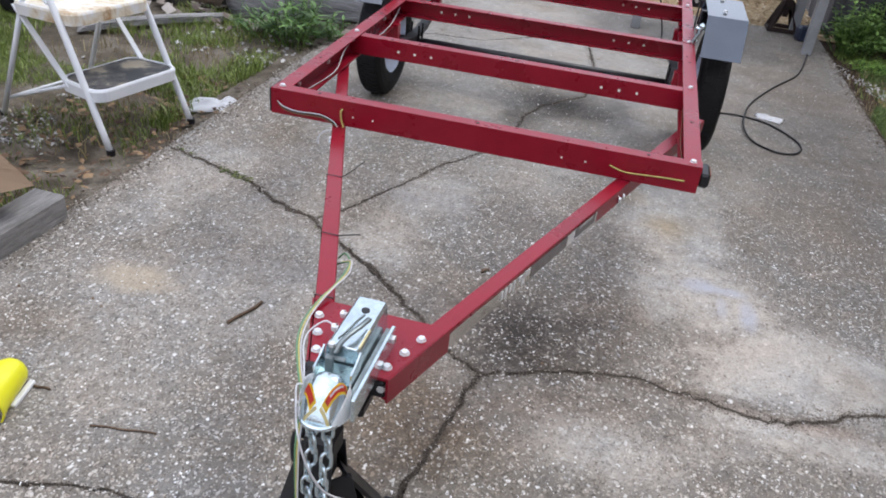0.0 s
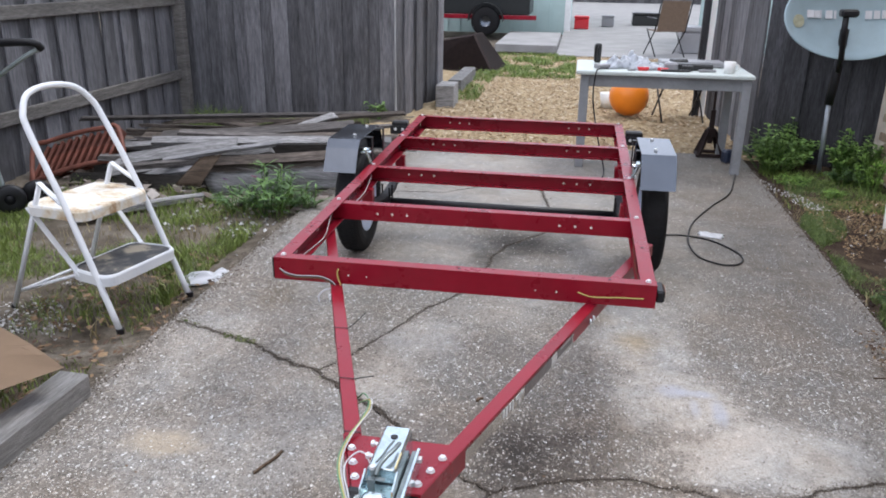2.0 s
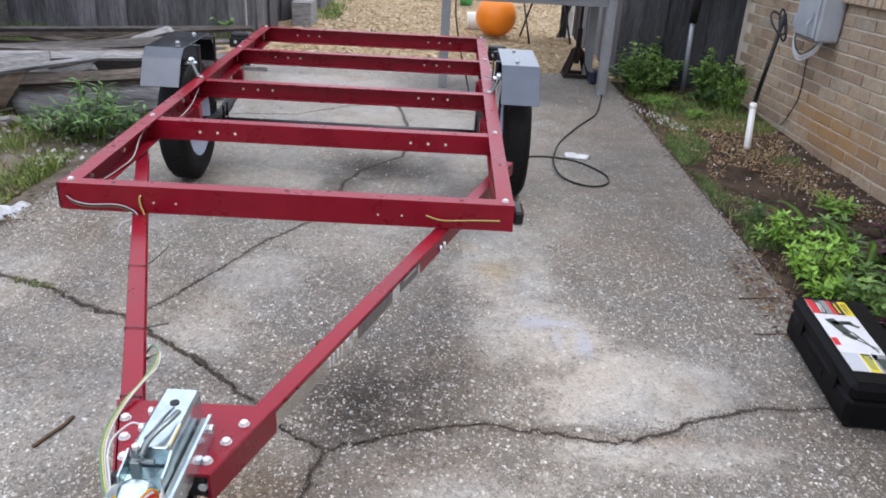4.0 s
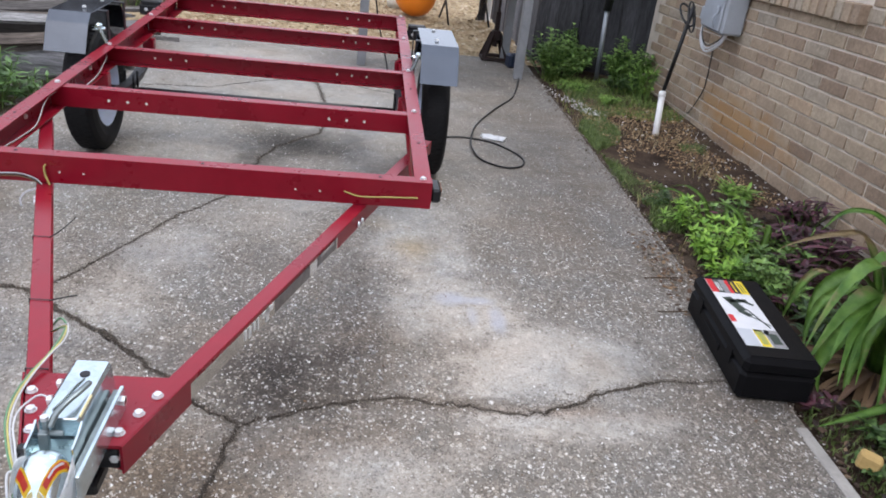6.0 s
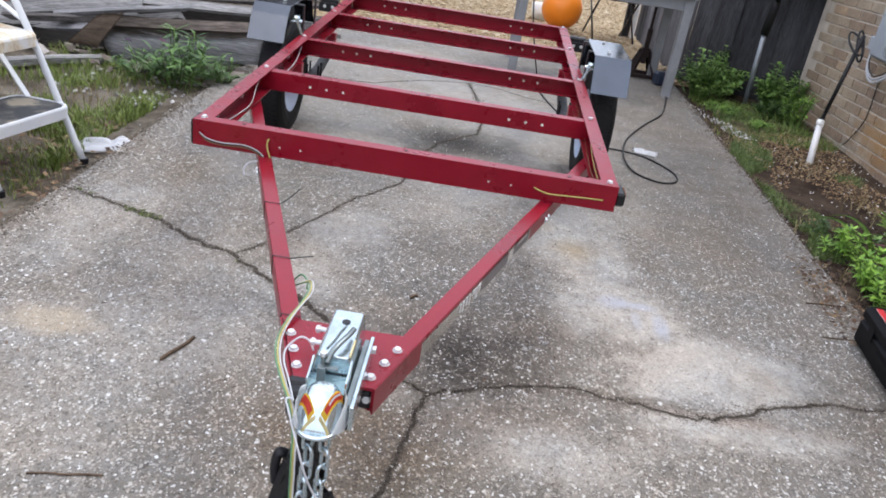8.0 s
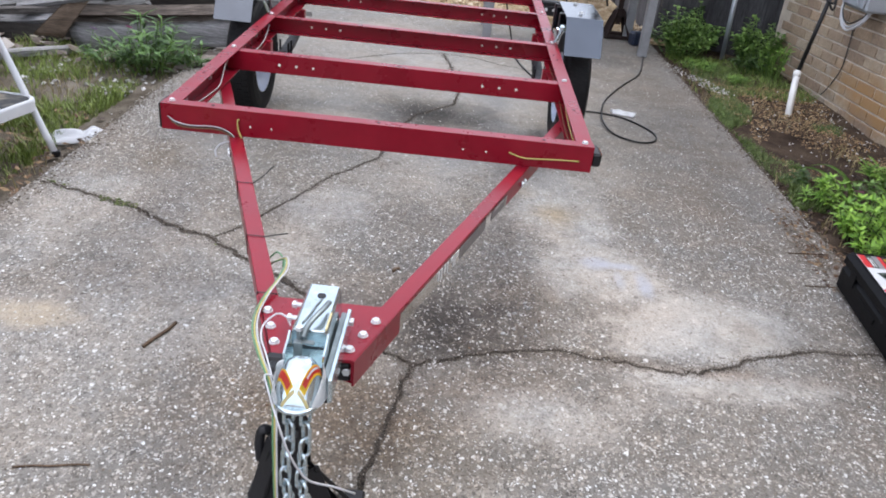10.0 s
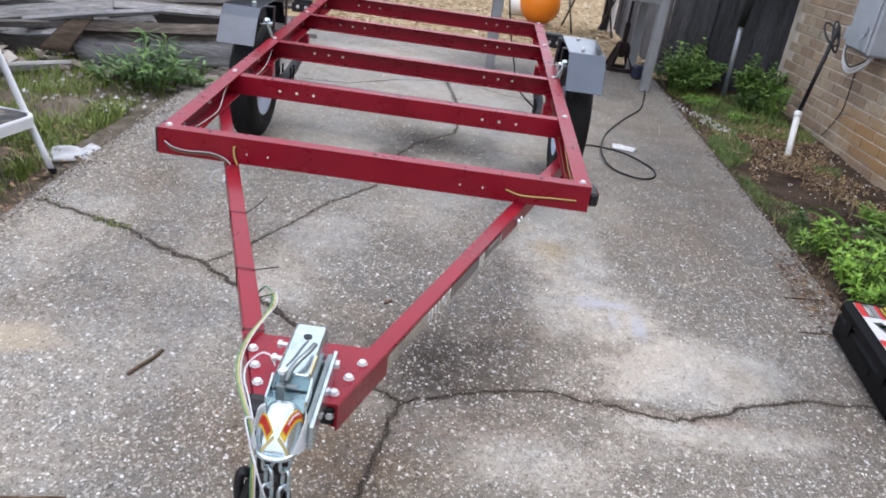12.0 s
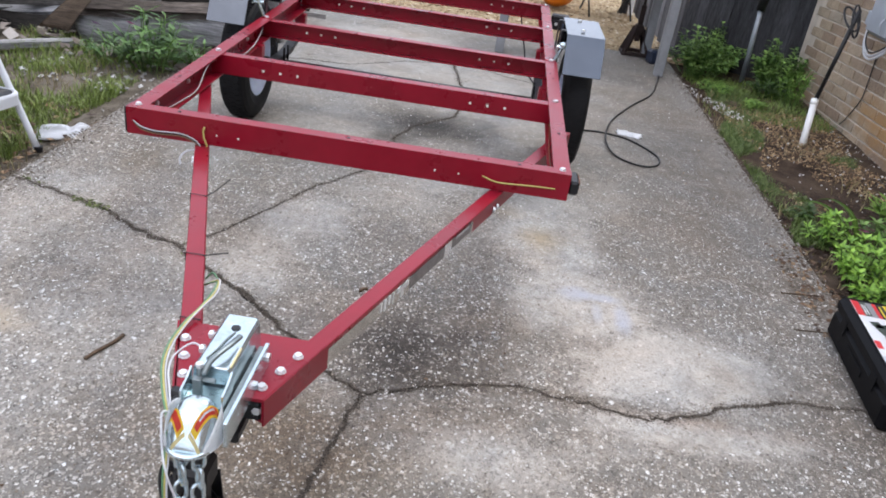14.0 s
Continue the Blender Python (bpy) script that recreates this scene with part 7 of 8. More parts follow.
grass("grass", -3.0, -1.3, 1.6, 2.3, 3600, 0.11, -0.04, M_LAWN, "green grass before the board pile", 87)
M_TALLWEED = foliage("tall_weed_leaves", (0.02, 0.062, 0.012), (0.115, 0.22, 0.05))
weed("leafy_weed", -1.4, 1.93, -0.03, 0.2, 0.32, 30, 10, 0.09, 0.019, M_TALLWEED, "bushy green weed with narrow leaves before the boards", 51)
weed("leafy_weed", -1.62, 1.93, -0.03, 0.13, 0.18, 14, 8, 0.06, 0.015, M_TALLWEED, "low green weed before the boards", 52)
weed("leafy_weed", -1.22, 2.02, -0.03, 0.12, 0.17, 16, 9, 0.06, 0.014, M_TALLWEED, "low green weed beside the drive", 53)
M_LIMELEAF = foliage("lime_leaves", (0.1, 0.235, 0.02), (0.27, 0.46, 0.062))


def whorl_weed(x, y, z, rad, h, stems, ln, w, mat, label, seed):
    """A low weed whose upright stems each end in a whorl of narrow leaves, with more leaves down the stem."""
    r = random.Random(seed)
    t = thing("bright_weed", label, "plant", pose(x, y, z))
    lv, st = bmesh.new(), bmesh.new()
    for i in range(stems):
        a, q = r.uniform(0, 6.283), rad * math.sqrt(r.random())
        tip = Vector((q * math.cos(a), q * math.sin(a), h * r.uniform(0.45, 1.0) * (1.05 - 0.35 * (q / rad) ** 2)))
        foot = Vector((tip.x * 0.6, tip.y * 0.6, 0))
        tube([foot, foot.lerp(tip, 0.5) + Vector((0, 0, 0.01)), tip], 0.0022, 4, st)
        for ring, (u, n, tilt) in enumerate(((1.0, 6, 1.1), (0.8, 5, 0.45), (0.55, 4, 0.2))):
            for k in range(n):
                aa = 6.283 * (k + r.uniform(-0.2, 0.2)) / n + ring * 0.6 + i
                leaf(lv, foot.lerp(tip, u), Vector((math.cos(aa), math.sin(aa), tilt * r.uniform(0.6, 1.4))), ln * r.uniform(0.7, 1.15), w * r.uniform(0.8, 1.2), r.uniform(0.3, 0.9))
    tagged(part("stem", st, M_LEAF, t), kind="stuff")
    tagged(part("foliage", lv, mat, t), kind="stuff")


whorl_weed(1.82, 0.69, -0.03, 0.13, 0.17, 26, 0.042, 0.013, M_LIMELEAF, "bright yellow green weed beside the tool case", 54)
whorl_weed(1.76, 0.5, -0.03, 0.08, 0.12, 11, 0.04, 0.012, M_LIMELEAF, "bright yellow green weed beside the tool case", 55)
whorl_weed(1.9, 0.42, -0.03, 0.1, 0.13, 13, 0.042, 0.014, M_BUSH, "green weed behind the tool case", 155)
whorl_weed(1.79, 0.99, -0.03, 0.08, 0.14, 12, 0.04, 0.011, M_LIMELEAF, "bright weed at the drive's edge", 156)
weed("leafy_weed", 1.9, 0.5, -0.03, 0.14, 0.11, 20, 7, 0.04, 0.014, M_BUSH, "small leaved green weed in the flower bed", 56)
weed("bright_weed", 2.2, 1.35, -0.03, 0.09, 0.09, 12, 7, 0.075, 0.016, M_BRIGHTLEAF, "bright green rosette in the flower bed", 57)
weed("leafy_weed", 2.04, 0.72, -0.03, 0.1, 0.1, 14, 8, 0.04, 0.012, M_BUSH, "low green weed in the flower bed", 59)
weed("bright_weed", 1.96, 0.32, -0.03, 0.1, 0.11, 14, 8, 0.05, 0.012, M_BUSH, "green weed behind the tool case", 82)
weed("leafy_weed", 1.84, 1.25, -0.03, 0.12, 0.06, 14, 6, 0.04, 0.012, M_DARKLEAF, "low dark weed in the flower bed", 83)


def arching_blades(name, label, lines, w, mat):
    """A few long narrow blades, each along a smooth line from its root to its tip."""
    root = Vector(lines[0][0])
    t = thing(name, label, "plant", Matrix.Translation(root))
    for line in lines:
        bm = bmesh.new()
        pts = curve_pts([Vector(p) - root for p in line], 5)
        prev = None
        for k, p in enumerate(pts):
            u = k / (len(pts) - 1)
            d = (pts[min(k + 1, len(pts) - 1)] - pts[max(k - 1, 0)]).normalized()
            sd = d.cross(Vector((0, 0, 1))).normalized()
            ww = w / 2 * (1 if u < 0.6 else max(0.06, 1 - ((u - 0.6) / 0.4) ** 1.7))
            row = [bm.verts.new(p - sd * ww + Vector((0, 0, ww * 0.4))), bm.verts.new(p), bm.verts.new(p + sd * ww + Vector((0, 0, ww * 0.4)))]
            if prev:
                bm.faces.new((prev[0], prev[1], row[1], row[0]))
                bm.faces.new((prev[1], prev[2], row[2], row[1]))
            prev = row
        bmesh.ops.solidify(bm, geom=bm.faces[:], thickness=0.0008)
        part("blade", bm, mat, t, smooth=True)


arching_blades("long_leaf_plant", "long arching pale green blades in the flower bed", [
    [(1.95, 0.66, -0.03), (1.93, 0.75, 0.12), (1.9, 0.9, 0.13), (1.87, 1.06, 0.06)],
    [(1.93, 0.98, -0.03), (1.91, 1.08, 0.07), (1.88, 1.22, 0.08), (1.86, 1.34, 0.03)],
    [(1.93, 1.0, -0.03), (1.85, 1.12, 0.06), (1.8, 1.22, 0.06), (1.75, 1.3, 0.02)],
    [(1.96, 0.62, -0.03), (2.02, 0.7, 0.1), (2.06, 0.82, 0.08), (2.08, 0.92, 0.0)]], 0.026, M_BRIGHTLEAF)
M_PURPLE = foliage("purple_leaves", (0.03, 0.012, 0.018), (0.1, 0.035, 0.05))
weed("purple_plant", 2.18, 0.72, -0.03, 0.16, 0.17, 16, 6, 0.09, 0.026, M_PURPLE, "dark purple leaved plant by the brick wall", 60)
weed("purple_plant", 1.95, 0.28, -0.03, 0.1, 0.07, 8, 5, 0.05, 0.02, M_PURPLE, "dark purple leaved plant in the flower bed", 61)
weed("purple_plant", 1.72, -0.27, -0.03, 0.06, 0.05, 6, 5, 0.05, 0.02, M_PURPLE, "small dark purple plant by the tool case", 62)
weed("purple_plant", 2.36, 1.05, -0.03, 0.14, 0.16, 16, 6, 0.08, 0.024, M_PURPLE, "dark purple leaved plant by the brick wall", 160)
weed("purple_plant", 2.12, 0.5, -0.03, 0.16, 0.12, 16, 6, 0.07, 0.022, M_PURPLE, "dark purple leaved plant in the flower bed", 161)
weed("purple_plant", 2.34, 0.75, -0.03, 0.14, 0.13, 14, 6, 0.08, 0.024, M_PURPLE, "dark purple leaved plant by the brick wall", 162)
whorl_weed(2.06, 0.66, -0.03, 0.13, 0.12, 14, 0.045, 0.016, M_BUSH, "green weed among purple leaves in the bed", 163)
whorl_weed(2.04, 1.02, -0.03, 0.1, 0.1, 9, 0.045, 0.016, M_LEAF, "green weed in the flower bed", 164)
weed("bush", 1.8, 3.72, -0.03, 0.26, 0.34, 58, 13, 0.05, 0.028, M_BUSH, "green leafy bush before the dark fence", 63, "bush")
weed("bush", 2.33, 3.66, -0.03, 0.2, 0.36, 46, 13, 0.05, 0.028, M_BUSH, "green leafy bush by the dish post", 64, "bush")
weed("bush", 2.34, 3.25, -0.03, 0.13, 0.3, 16, 9, 0.04, 0.02, M_BRIGHTLEAF, "yellow green bush at the brick corner", 65, "bush")
weed("bush", 2.0, 3.98, -0.03, 0.22, 0.34, 36, 12, 0.05, 0.028, M_BUSH, "green leafy bush along the dark fence", 66, "bush")
weed("bush", 2.22, 3.4, -0.03, 0.16, 0.14, 26, 9, 0.04, 0.02, M_DARKLEAF, "low dark green shrub before the dish post", 69, "bush")
weed("leafy_weed", 1.86, 3.3, -0.03, 0.14, 0.08, 26, 9, 0.04, 0.008, M_BRIGHTLEAF, "tuft of bright short grass by the drive", 70)
weed("leafy_weed", 2.02, 3.02, -0.03, 0.1, 0.07, 18, 9, 0.04, 0.008, M_BRIGHTLEAF, "tuft of bright short grass in the bed", 79)
weed("leafy_weed", -1.55, 5.0, -0.03, 0.1, 0.22, 10, 8, 0.07, 0.03, M_LEAF, "green weed at the fence's end", 67)
weed("leafy_weed", 1.87, -0.47, -0.03, 0.09, 0.05, 9, 5, 0.035, 0.02, M_DARKLEAF, "low green weed beside the strap plant", 95)
weed("leafy_weed", 1.86, -0.68, -0.03, 0.14, 0.06, 14, 6, 0.035, 0.02, M_DARKLEAF, "low green weed in the flower bed", 96)
pieces("edge_dirt", LEFT - 0.02, LEFT + 0.14, -1.3, 2.6, 5200, 0.012, 0.0, M_EDGE, "dirt and grit washed over the drive's edge", 97, "dirt", 0.4, lambda x, y, r: r.random() < math.exp(-max(0, x - LEFT - 0.03 * (1 + noise.noise((y * 3, 1.0, 2.0)))) / 0.022))
pieces("edge_dirt", RIGHT - 0.12, RIGHT + 0.02, -0.6, 3.6, 4200, 0.012, 0.0, M_EDGE, "dirt and grit washed over the drive's edge", 98, "dirt", 0.4, lambda x, y, r: r.random() < math.exp(-max(0, RIGHT - 0.02 * (1 + noise.noise((y * 3, 4.0, 2.0))) - x) / 0.018))
weed("leafy_weed", 1.77, -0.56, -0.03, 0.08, 0.04, 10, 5, 0.03, 0.02, M_DARKLEAF, "low green weed at the drive's edge", 68)

M_FLOWER = plain("violet_petals", (0.5, 0.3, 0.62), 0.5, 0, 0.15, 60)
M_PINK = plain("pink_petals", (0.7, 0.22, 0.5), 0.5, 0, 0.15, 60)
M_PALE = plain("white_petals", (0.78, 0.74, 0.82), 0.5, 0, 0.08, 60)
for x, y, z, mt, lab in ((1.66, -0.26, 0.03, M_FLOWER, "small violet flower by the tool case"), (1.86, 0.86, 0.1, M_PINK, "small pink flower in the flower bed"), (1.97, 0.7, 0.12, M_PALE, "small white flower in the flower bed"),
                     (-1.45, 1.82, 0.22, M_PINK, "small pink flower on the weed"), (-1.62, 1.8, 0.2, M_FLOWER, "small violet flower on the weed")):
    fl = thing("flower", lab, "flower", pose(x, y, z, -30, 10, 0), "small flowers")
    part("stem", tube([(0, 0, 0), (0.005, 0.01, -z + 0.02)], 0.0015, 4), M_LEAF, fl)
    for k in range(5):
        bm = bmesh.new()
        leaf(bm, Vector((0, 0, 0)), Vector((math.cos(k * 1.2566), math.sin(k * 1.2566), 0.35)), 0.022, 0.018, 0.2)
        part("petal", bm, mt, fl)


def strap_plant():
    r = random.Random(77)
    t = thing("strap_leaf_plant", "large plant with long arching strap leaves, green with dry tips", "plant", pose(2.06, -0.06, -0.03))
    m, nt, b, co = start("strap_leaf_green")
    info = nt.nodes.new("ShaderNodeObjectInfo")
    n = tex(nt, "ShaderNodeTexNoise", 5, co, 5)
    far = nt.nodes.new("ShaderNodeVectorMath")
    far.operation = "LENGTH"
    nt.links.new(co, far.inputs[0])
    reach = math_node(nt, "MULTIPLY", math_node(nt, "SUBTRACT", far.outputs["Value"], 0.22), 1.1)
    dry = ramp(nt, math_node(nt, "ADD", math_node(nt, "ADD", n, reach), math_node(nt, "MULTIPLY", info.outputs["Random"], 0.3)), ((0.89, (0, 0, 0)), (1.08, (1, 1, 1))))
    green = ramp(nt, tex(nt, "ShaderNodeTexNoise", 16, co, 4), ((0.3, (0.075, 0.2, 0.027)), (0.7, (0.235, 0.41, 0.085))))
    nt.links.new(mixc(nt, dry, green, (0.4, 0.3, 0.16)), b.inputs["Base Color"])
    b.inputs["Roughness"].default_value = 0.38
    def blade(pts, w0, twist):
        """One broad strap leaf along a smooth line, folded at its midrib and narrowing to its tip."""
        bm = bmesh.new()
        line = curve_pts([Vector(p) - Vector((2.06, -0.06, -0.03)) for p in pts], 5)
        prev = None
        for k, p in enumerate(line):
            t_ = k / (len(line) - 1)
            d = (line[min(k + 1, len(line) - 1)] - line[max(k - 1, 0)]).normalized()
            sd = d.cross(Vector((0, 0, 1)))
            sd = (sd.normalized() + Vector((0, 0, twist * t_))).normalized()
            up_ = sd.cross(d)
            ww = w0 / 2 * (0.6 + 0.4 * math.sin(3.1416 * min(1, t_ * 1.2))) * (1 if t_ < 0.6 else max(0.05, 1 - ((t_ - 0.6) / 0.4) ** 1.8)) * (1 + 0.06 * math.sin(k * 1.9))
            row = [bm.verts.new(p - sd * ww + up_ * ww * 0.3), bm.verts.new(p), bm.verts.new(p + sd * ww + up_ * ww * 0.3)]
            if prev:
                bm.faces.new((prev[0], prev[1], row[1], row[0]))
                bm.faces.new((prev[1], prev[2], row[2], row[1]))
            prev = row
        bmesh.ops.solidify(bm, geom=bm.faces[:], thickness=0.001)
        part("leaf", bm, m, t, smooth=True)

    root = (2.07, -0.02, 0)
    blade([root, (2.1, 0.16, 0.22), (2.08, 0.25, 0.296), (2.0, 0.243, 0.298), (1.93, 0.247, 0.282), (1.86, 0.272, 0.242), (1.82, 0.307, 0.19)], 0.036, 0.2)
    blade([root, (2.02, 0.13, 0.13), (1.95, 0.15, 0.195), (1.88, 0.143, 0.195), (1.83, 0.128, 0.12), (1.795, 0.106, 0.025)], 0.044, -0.2)
    blade([root, (2.06, 0.09, 0.17), (2.0, 0.113, 0.218), (1.94, 0.093, 0.209), (1.88, 0.069, 0.18), (1.84, 0.041, 0.131), (1.8, -0.021, 0.068)], 0.056, 0.3)
    blade([root, (2.04, 0.05, 0.16), (1.97, 0.045, 0.21), (1.91, 0.031, 0.187), (1.86, 0.022, 0.158), (1.82, -0.001, 0.096), (1.795, -0.05, 0.027)], 0.05, -0.3)
    blade([root, (2.0, -0.04, 0.14), (1.93, -0.06, 0.142), (1.86, -0.1, 0.115), (1.80, -0.14, 0.08), (1.755, -0.2, 0.045), (1.74, -0.262, 0.006)], 0.062, 0.4)
    blade([root, (1.98, -0.08, 0.14), (1.9, -0.146, 0.11), (1.85, -0.204, 0.066), (1.81, -0.267, 0.005)], 0.05, 0.0)
    blade([root, (2.03, 0.03, 0.16), (1.94, -0.01, 0.16), (1.86, -0.066, 0.11), (1.82, -0.135, 0.046)], 0.045, 0.2)
    blade([(2.05, -0.2, 0), (1.96, -0.33, 0.06), (1.87, -0.36, 0.045), (1.74, -0.39, 0.025), (1.65, -0.41, 0.014)], 0.034, 0.0)
    blade([root, (2.12, 0.1, 0.3), (2.08, 0.2, 0.38), (1.99, 0.24, 0.38), (1.92, 0.24, 0.31)], 0.045, 0.2)
    blade([root, (2.04, -0.05, 0.2), (1.95, -0.12, 0.24), (1.87, -0.2, 0.18), (1.83, -0.27, 0.06)], 0.06, 0.5)
    blade([root, (2.05, -0.1, 0.18), (1.98, -0.2, 0.22), (1.9, -0.28, 0.14), (1.86, -0.34, 0.02)], 0.058, -0.5)
    for i in range(38):
        a = r.uniform(3.3, 4.9) if i % 3 else r.uniform(0, 6.283)
        out, top, end = r.uniform(0.2, 0.36), r.uniform(0.2, 0.42), r.uniform(0.7, 0.97)
        if i % 6 == 0:
            out, end = r.uniform(0.4, 0.5), r.uniform(0.6, 0.7)
        w0, turn = r.uniform(0.06, 0.09), r.uniform(-0.5, 0.5)
        bm = bmesh.new()
        prev = None
        for k in range(13):
            t_ = k / 12
            th = 3.1416 * end * t_
            rr = 0.03 + out / 2 * (1 - math.cos(th))
            zz = top * math.sin(th)
            aa = a + turn * t_ * t_ * 0.5
            p = Vector((rr * math.cos(aa), rr * math.sin(aa), zz))
            sd = Vector((-math.sin(aa), math.cos(aa), turn * 0.6 * t_)).normalized()
            ww = w0 / 2 * (0.55 + 0.45 * math.sin(3.1416 * min(1, t_ * 1.3))) * (1 if t_ < 0.65 else max(0.04, 1 - ((t_ - 0.65) / 0.35) ** 1.6))
            row = [bm.verts.new(p - sd * ww + Vector((0, 0, ww * 0.3))), bm.verts.new(p), bm.verts.new(p + sd * ww + Vector((0, 0, ww * 0.3)))]
            if prev:
                bm.faces.new((prev[0], prev[1], row[1], row[0]))
                bm.faces.new((prev[1], prev[2], row[2], row[1]))
            prev = row
        bmesh.ops.solidify(bm, geom=bm.faces[:], thickness=0.001)
        part("leaf", bm, m, t, smooth=True)
    dead = bmesh.new()
    for i in range(44):
        a = r.uniform(2.6, 5.0)
        leaf(dead, Vector((0.06 * math.cos(a), 0.06 * math.sin(a), 0.02)), Vector((math.cos(a), math.sin(a), r.uniform(0.1, 0.8))), r.uniform(0.18, 0.36), 0.03, r.uniform(0.6, 1.6), seg=5)
    part("dead_leaves", dead, M_DEAD, t, "dry brown old leaves")


strap_plant()
# added dark clumps that give the shaded gaps between the strap leaves
weed("leafy_weed", 1.98, 0.1, -0.03, 0.16, 0.1, 26, 7, 0.06, 0.016, M_DARKLEAF, "dark leaf clump for shade under the strap leaves", 157)
weed("leafy_weed", 1.86, -0.38, -0.03, 0.1, 0.06, 16, 6, 0.045, 0.016, M_DARKLEAF, "dark leaf clump for shade under the strap leaves", 158)

# ---- behind the drive ----
M_PAD = plain("pale_concrete_pad", (0.27, 0.265, 0.26), 0.85, 0, 0.2, 2, 40)
M_TEAL = plain("pale_teal_siding", (0.42, 0.55, 0.54), 0.6, 0, 0.1, 2, 30)
M_TRIM = plain("white_trim", (0.75, 0.76, 0.76), 0.5, 0, 0.06)
M_DKGREEN = plain("black_trailer_paint", (0.012, 0.014, 0.015), 0.4, 0.1, 0.3)
tagged(part("concrete_pad", box(-0.05, 9.0, 11.3, 34.0, -0.1, 0.0, 0.01), M_PAD), "pale concrete yard behind the path", "concrete pad", kind="structure")
tagged(part("low_platform", box(-1.15, -0.06, 12.0, 15.0, -0.05, 0.09, 0.01), M_PAD), "low grey slab platform before the parked trailer", "platform", kind="structure")
shed = thing("shed", "pale teal shed behind the parked trailer", "shed", pose(0, 0, 0))
part("wall", box(-8.0, 0.05, 16.8, 17.0, -0.1, 2.6), M_TEAL, shed)
part("wall", box(-0.15, 0.05, 17.001, 22.0, -0.1, 2.6), M_TEAL, shed)
part("corner_trim", box(-0.05, 0.09, 16.76, 16.799, -0.1, 2.6, 0.005), M_TRIM, shed)
for k in range(26):
    x = -7.9 + 0.3 * k
    part("batten", box(x - 0.02, x + 0.02, 16.77, 16.799, -0.1, 2.6, 0.004), M_TEAL, shed)
part("roof", box(-8.3, 0.4, 16.4, 22.3, 2.601, 2.72, 0.02), M_DARKFENCE, shed)
far_tr = thing("box_trailer", "black box trailer with red frame parked by the shed", "trailer", pose(0, 0, 0))
part("body", box(-3.0, -0.75, 15.0, 16.3, 0.42, 0.85, 0.02), M_DKGREEN, far_tr)
part("frame", box(-4.6, -0.6, 14.9, 14.98, 0.33, 0.42, 0.01), M_RED, far_tr)
part("wheel", lathe([(0.12, -0.08), (0.25, -0.09), (0.3, -0.06), (0.3, 0.06), (0.25, 0.09), (0.12, 0.08)], 28), M_RUBBER, far_tr, "black tyre", True, pose(-1.65, 14.75, 0.3, 90, 0, 0))
part("rim", lathe([(0.0, 0.02), (0.1, 0.02), (0.13, 0.07)], 20), M_GREY, far_tr, "grey rim", True, pose(-1.65, 14.75, 0.3, 90, 0, 0))
fb = bmesh.new()
for k in range(12):
    a0, a1 = 3.1416 * k / 12, 3.1416 * (k + 1) / 12
    extrude([(-0.12, 0), (0.12, 0), (0.12, 0.012), (-0.12, 0.012)], (-1.65 + 0.36 * math.cos(a0), 14.76, 0.3 + 0.36 * math.sin(a0)), (-1.65 + 0.36 * math.cos(a1), 14.76, 0.3 + 0.36 * math.sin(a1)), (0, 0.01, 1) if 3 < k < 9 else (1 if k <= 3 else -1, 0.01, 0.3), bm=fb)
part("mudguard", fb, M_DKGREEN, far_tr)
for k in range(10):
    part("rail_post", box(-2.95 + 0.23 * k - 0.015, -2.95 + 0.23 * k + 0.015, 15.0, 15.03, 0.851, 1.05, 0.003), M_TEAL if k % 2 else M_DKGREEN, far_tr)
part("top_rail", box(-3.0, -0.75, 15.0, 15.03, 1.051, 1.09, 0.004), M_DKGREEN, far_tr)
tub = thing("barrow_tub", "dark brown barrow tub tipped over in the grass", "tub", pose(-1.35, 9.3, -0.02, 0, 0, -12))
bm = bmesh.new()
lo = [bm.verts.new(v) for v in ((-0.55, -0.35, 0), (0.6, -0.35, 0), (0.6, 0.35, 0), (-0.55, 0.35, 0))]
hi = [bm.verts.new(v) for v in ((-0.5, -0.2, 0.34), (0.25, -0.2, 0.5), (0.25, 0.2, 0.5), (-0.5, 0.2, 0.34))]
for k in range(4):
    bm.faces.new((lo[k], lo[(k + 1) % 4], hi[(k + 1) % 4], hi[k]))
bm.faces.new(hi)
bmesh.ops.solidify(bm, geom=bm.faces[:], thickness=0.012)
bevel(bm, 0.02)
part("shell", bm, M_RUST, tub)
part("handle", tube([(-0.9, -0.25, 0.05), (0.5, -0.28, 0.12)], 0.02, 8), M_RED, tub, "red tube handle")
for x0, x1, y0, y1, z1 in ((-1.12, -0.93, 5.85, 6.2, 0.2), (-1.16, -1.0, 6.9, 8.2, 0.12)):
    tagged(part("timber_block", box(x0, x1, y0, y1, -0.05, z1, 0.008), M_PALEBOARD), "weathered grey timber block beside the gate", "timber", "timber blocks by the gate")


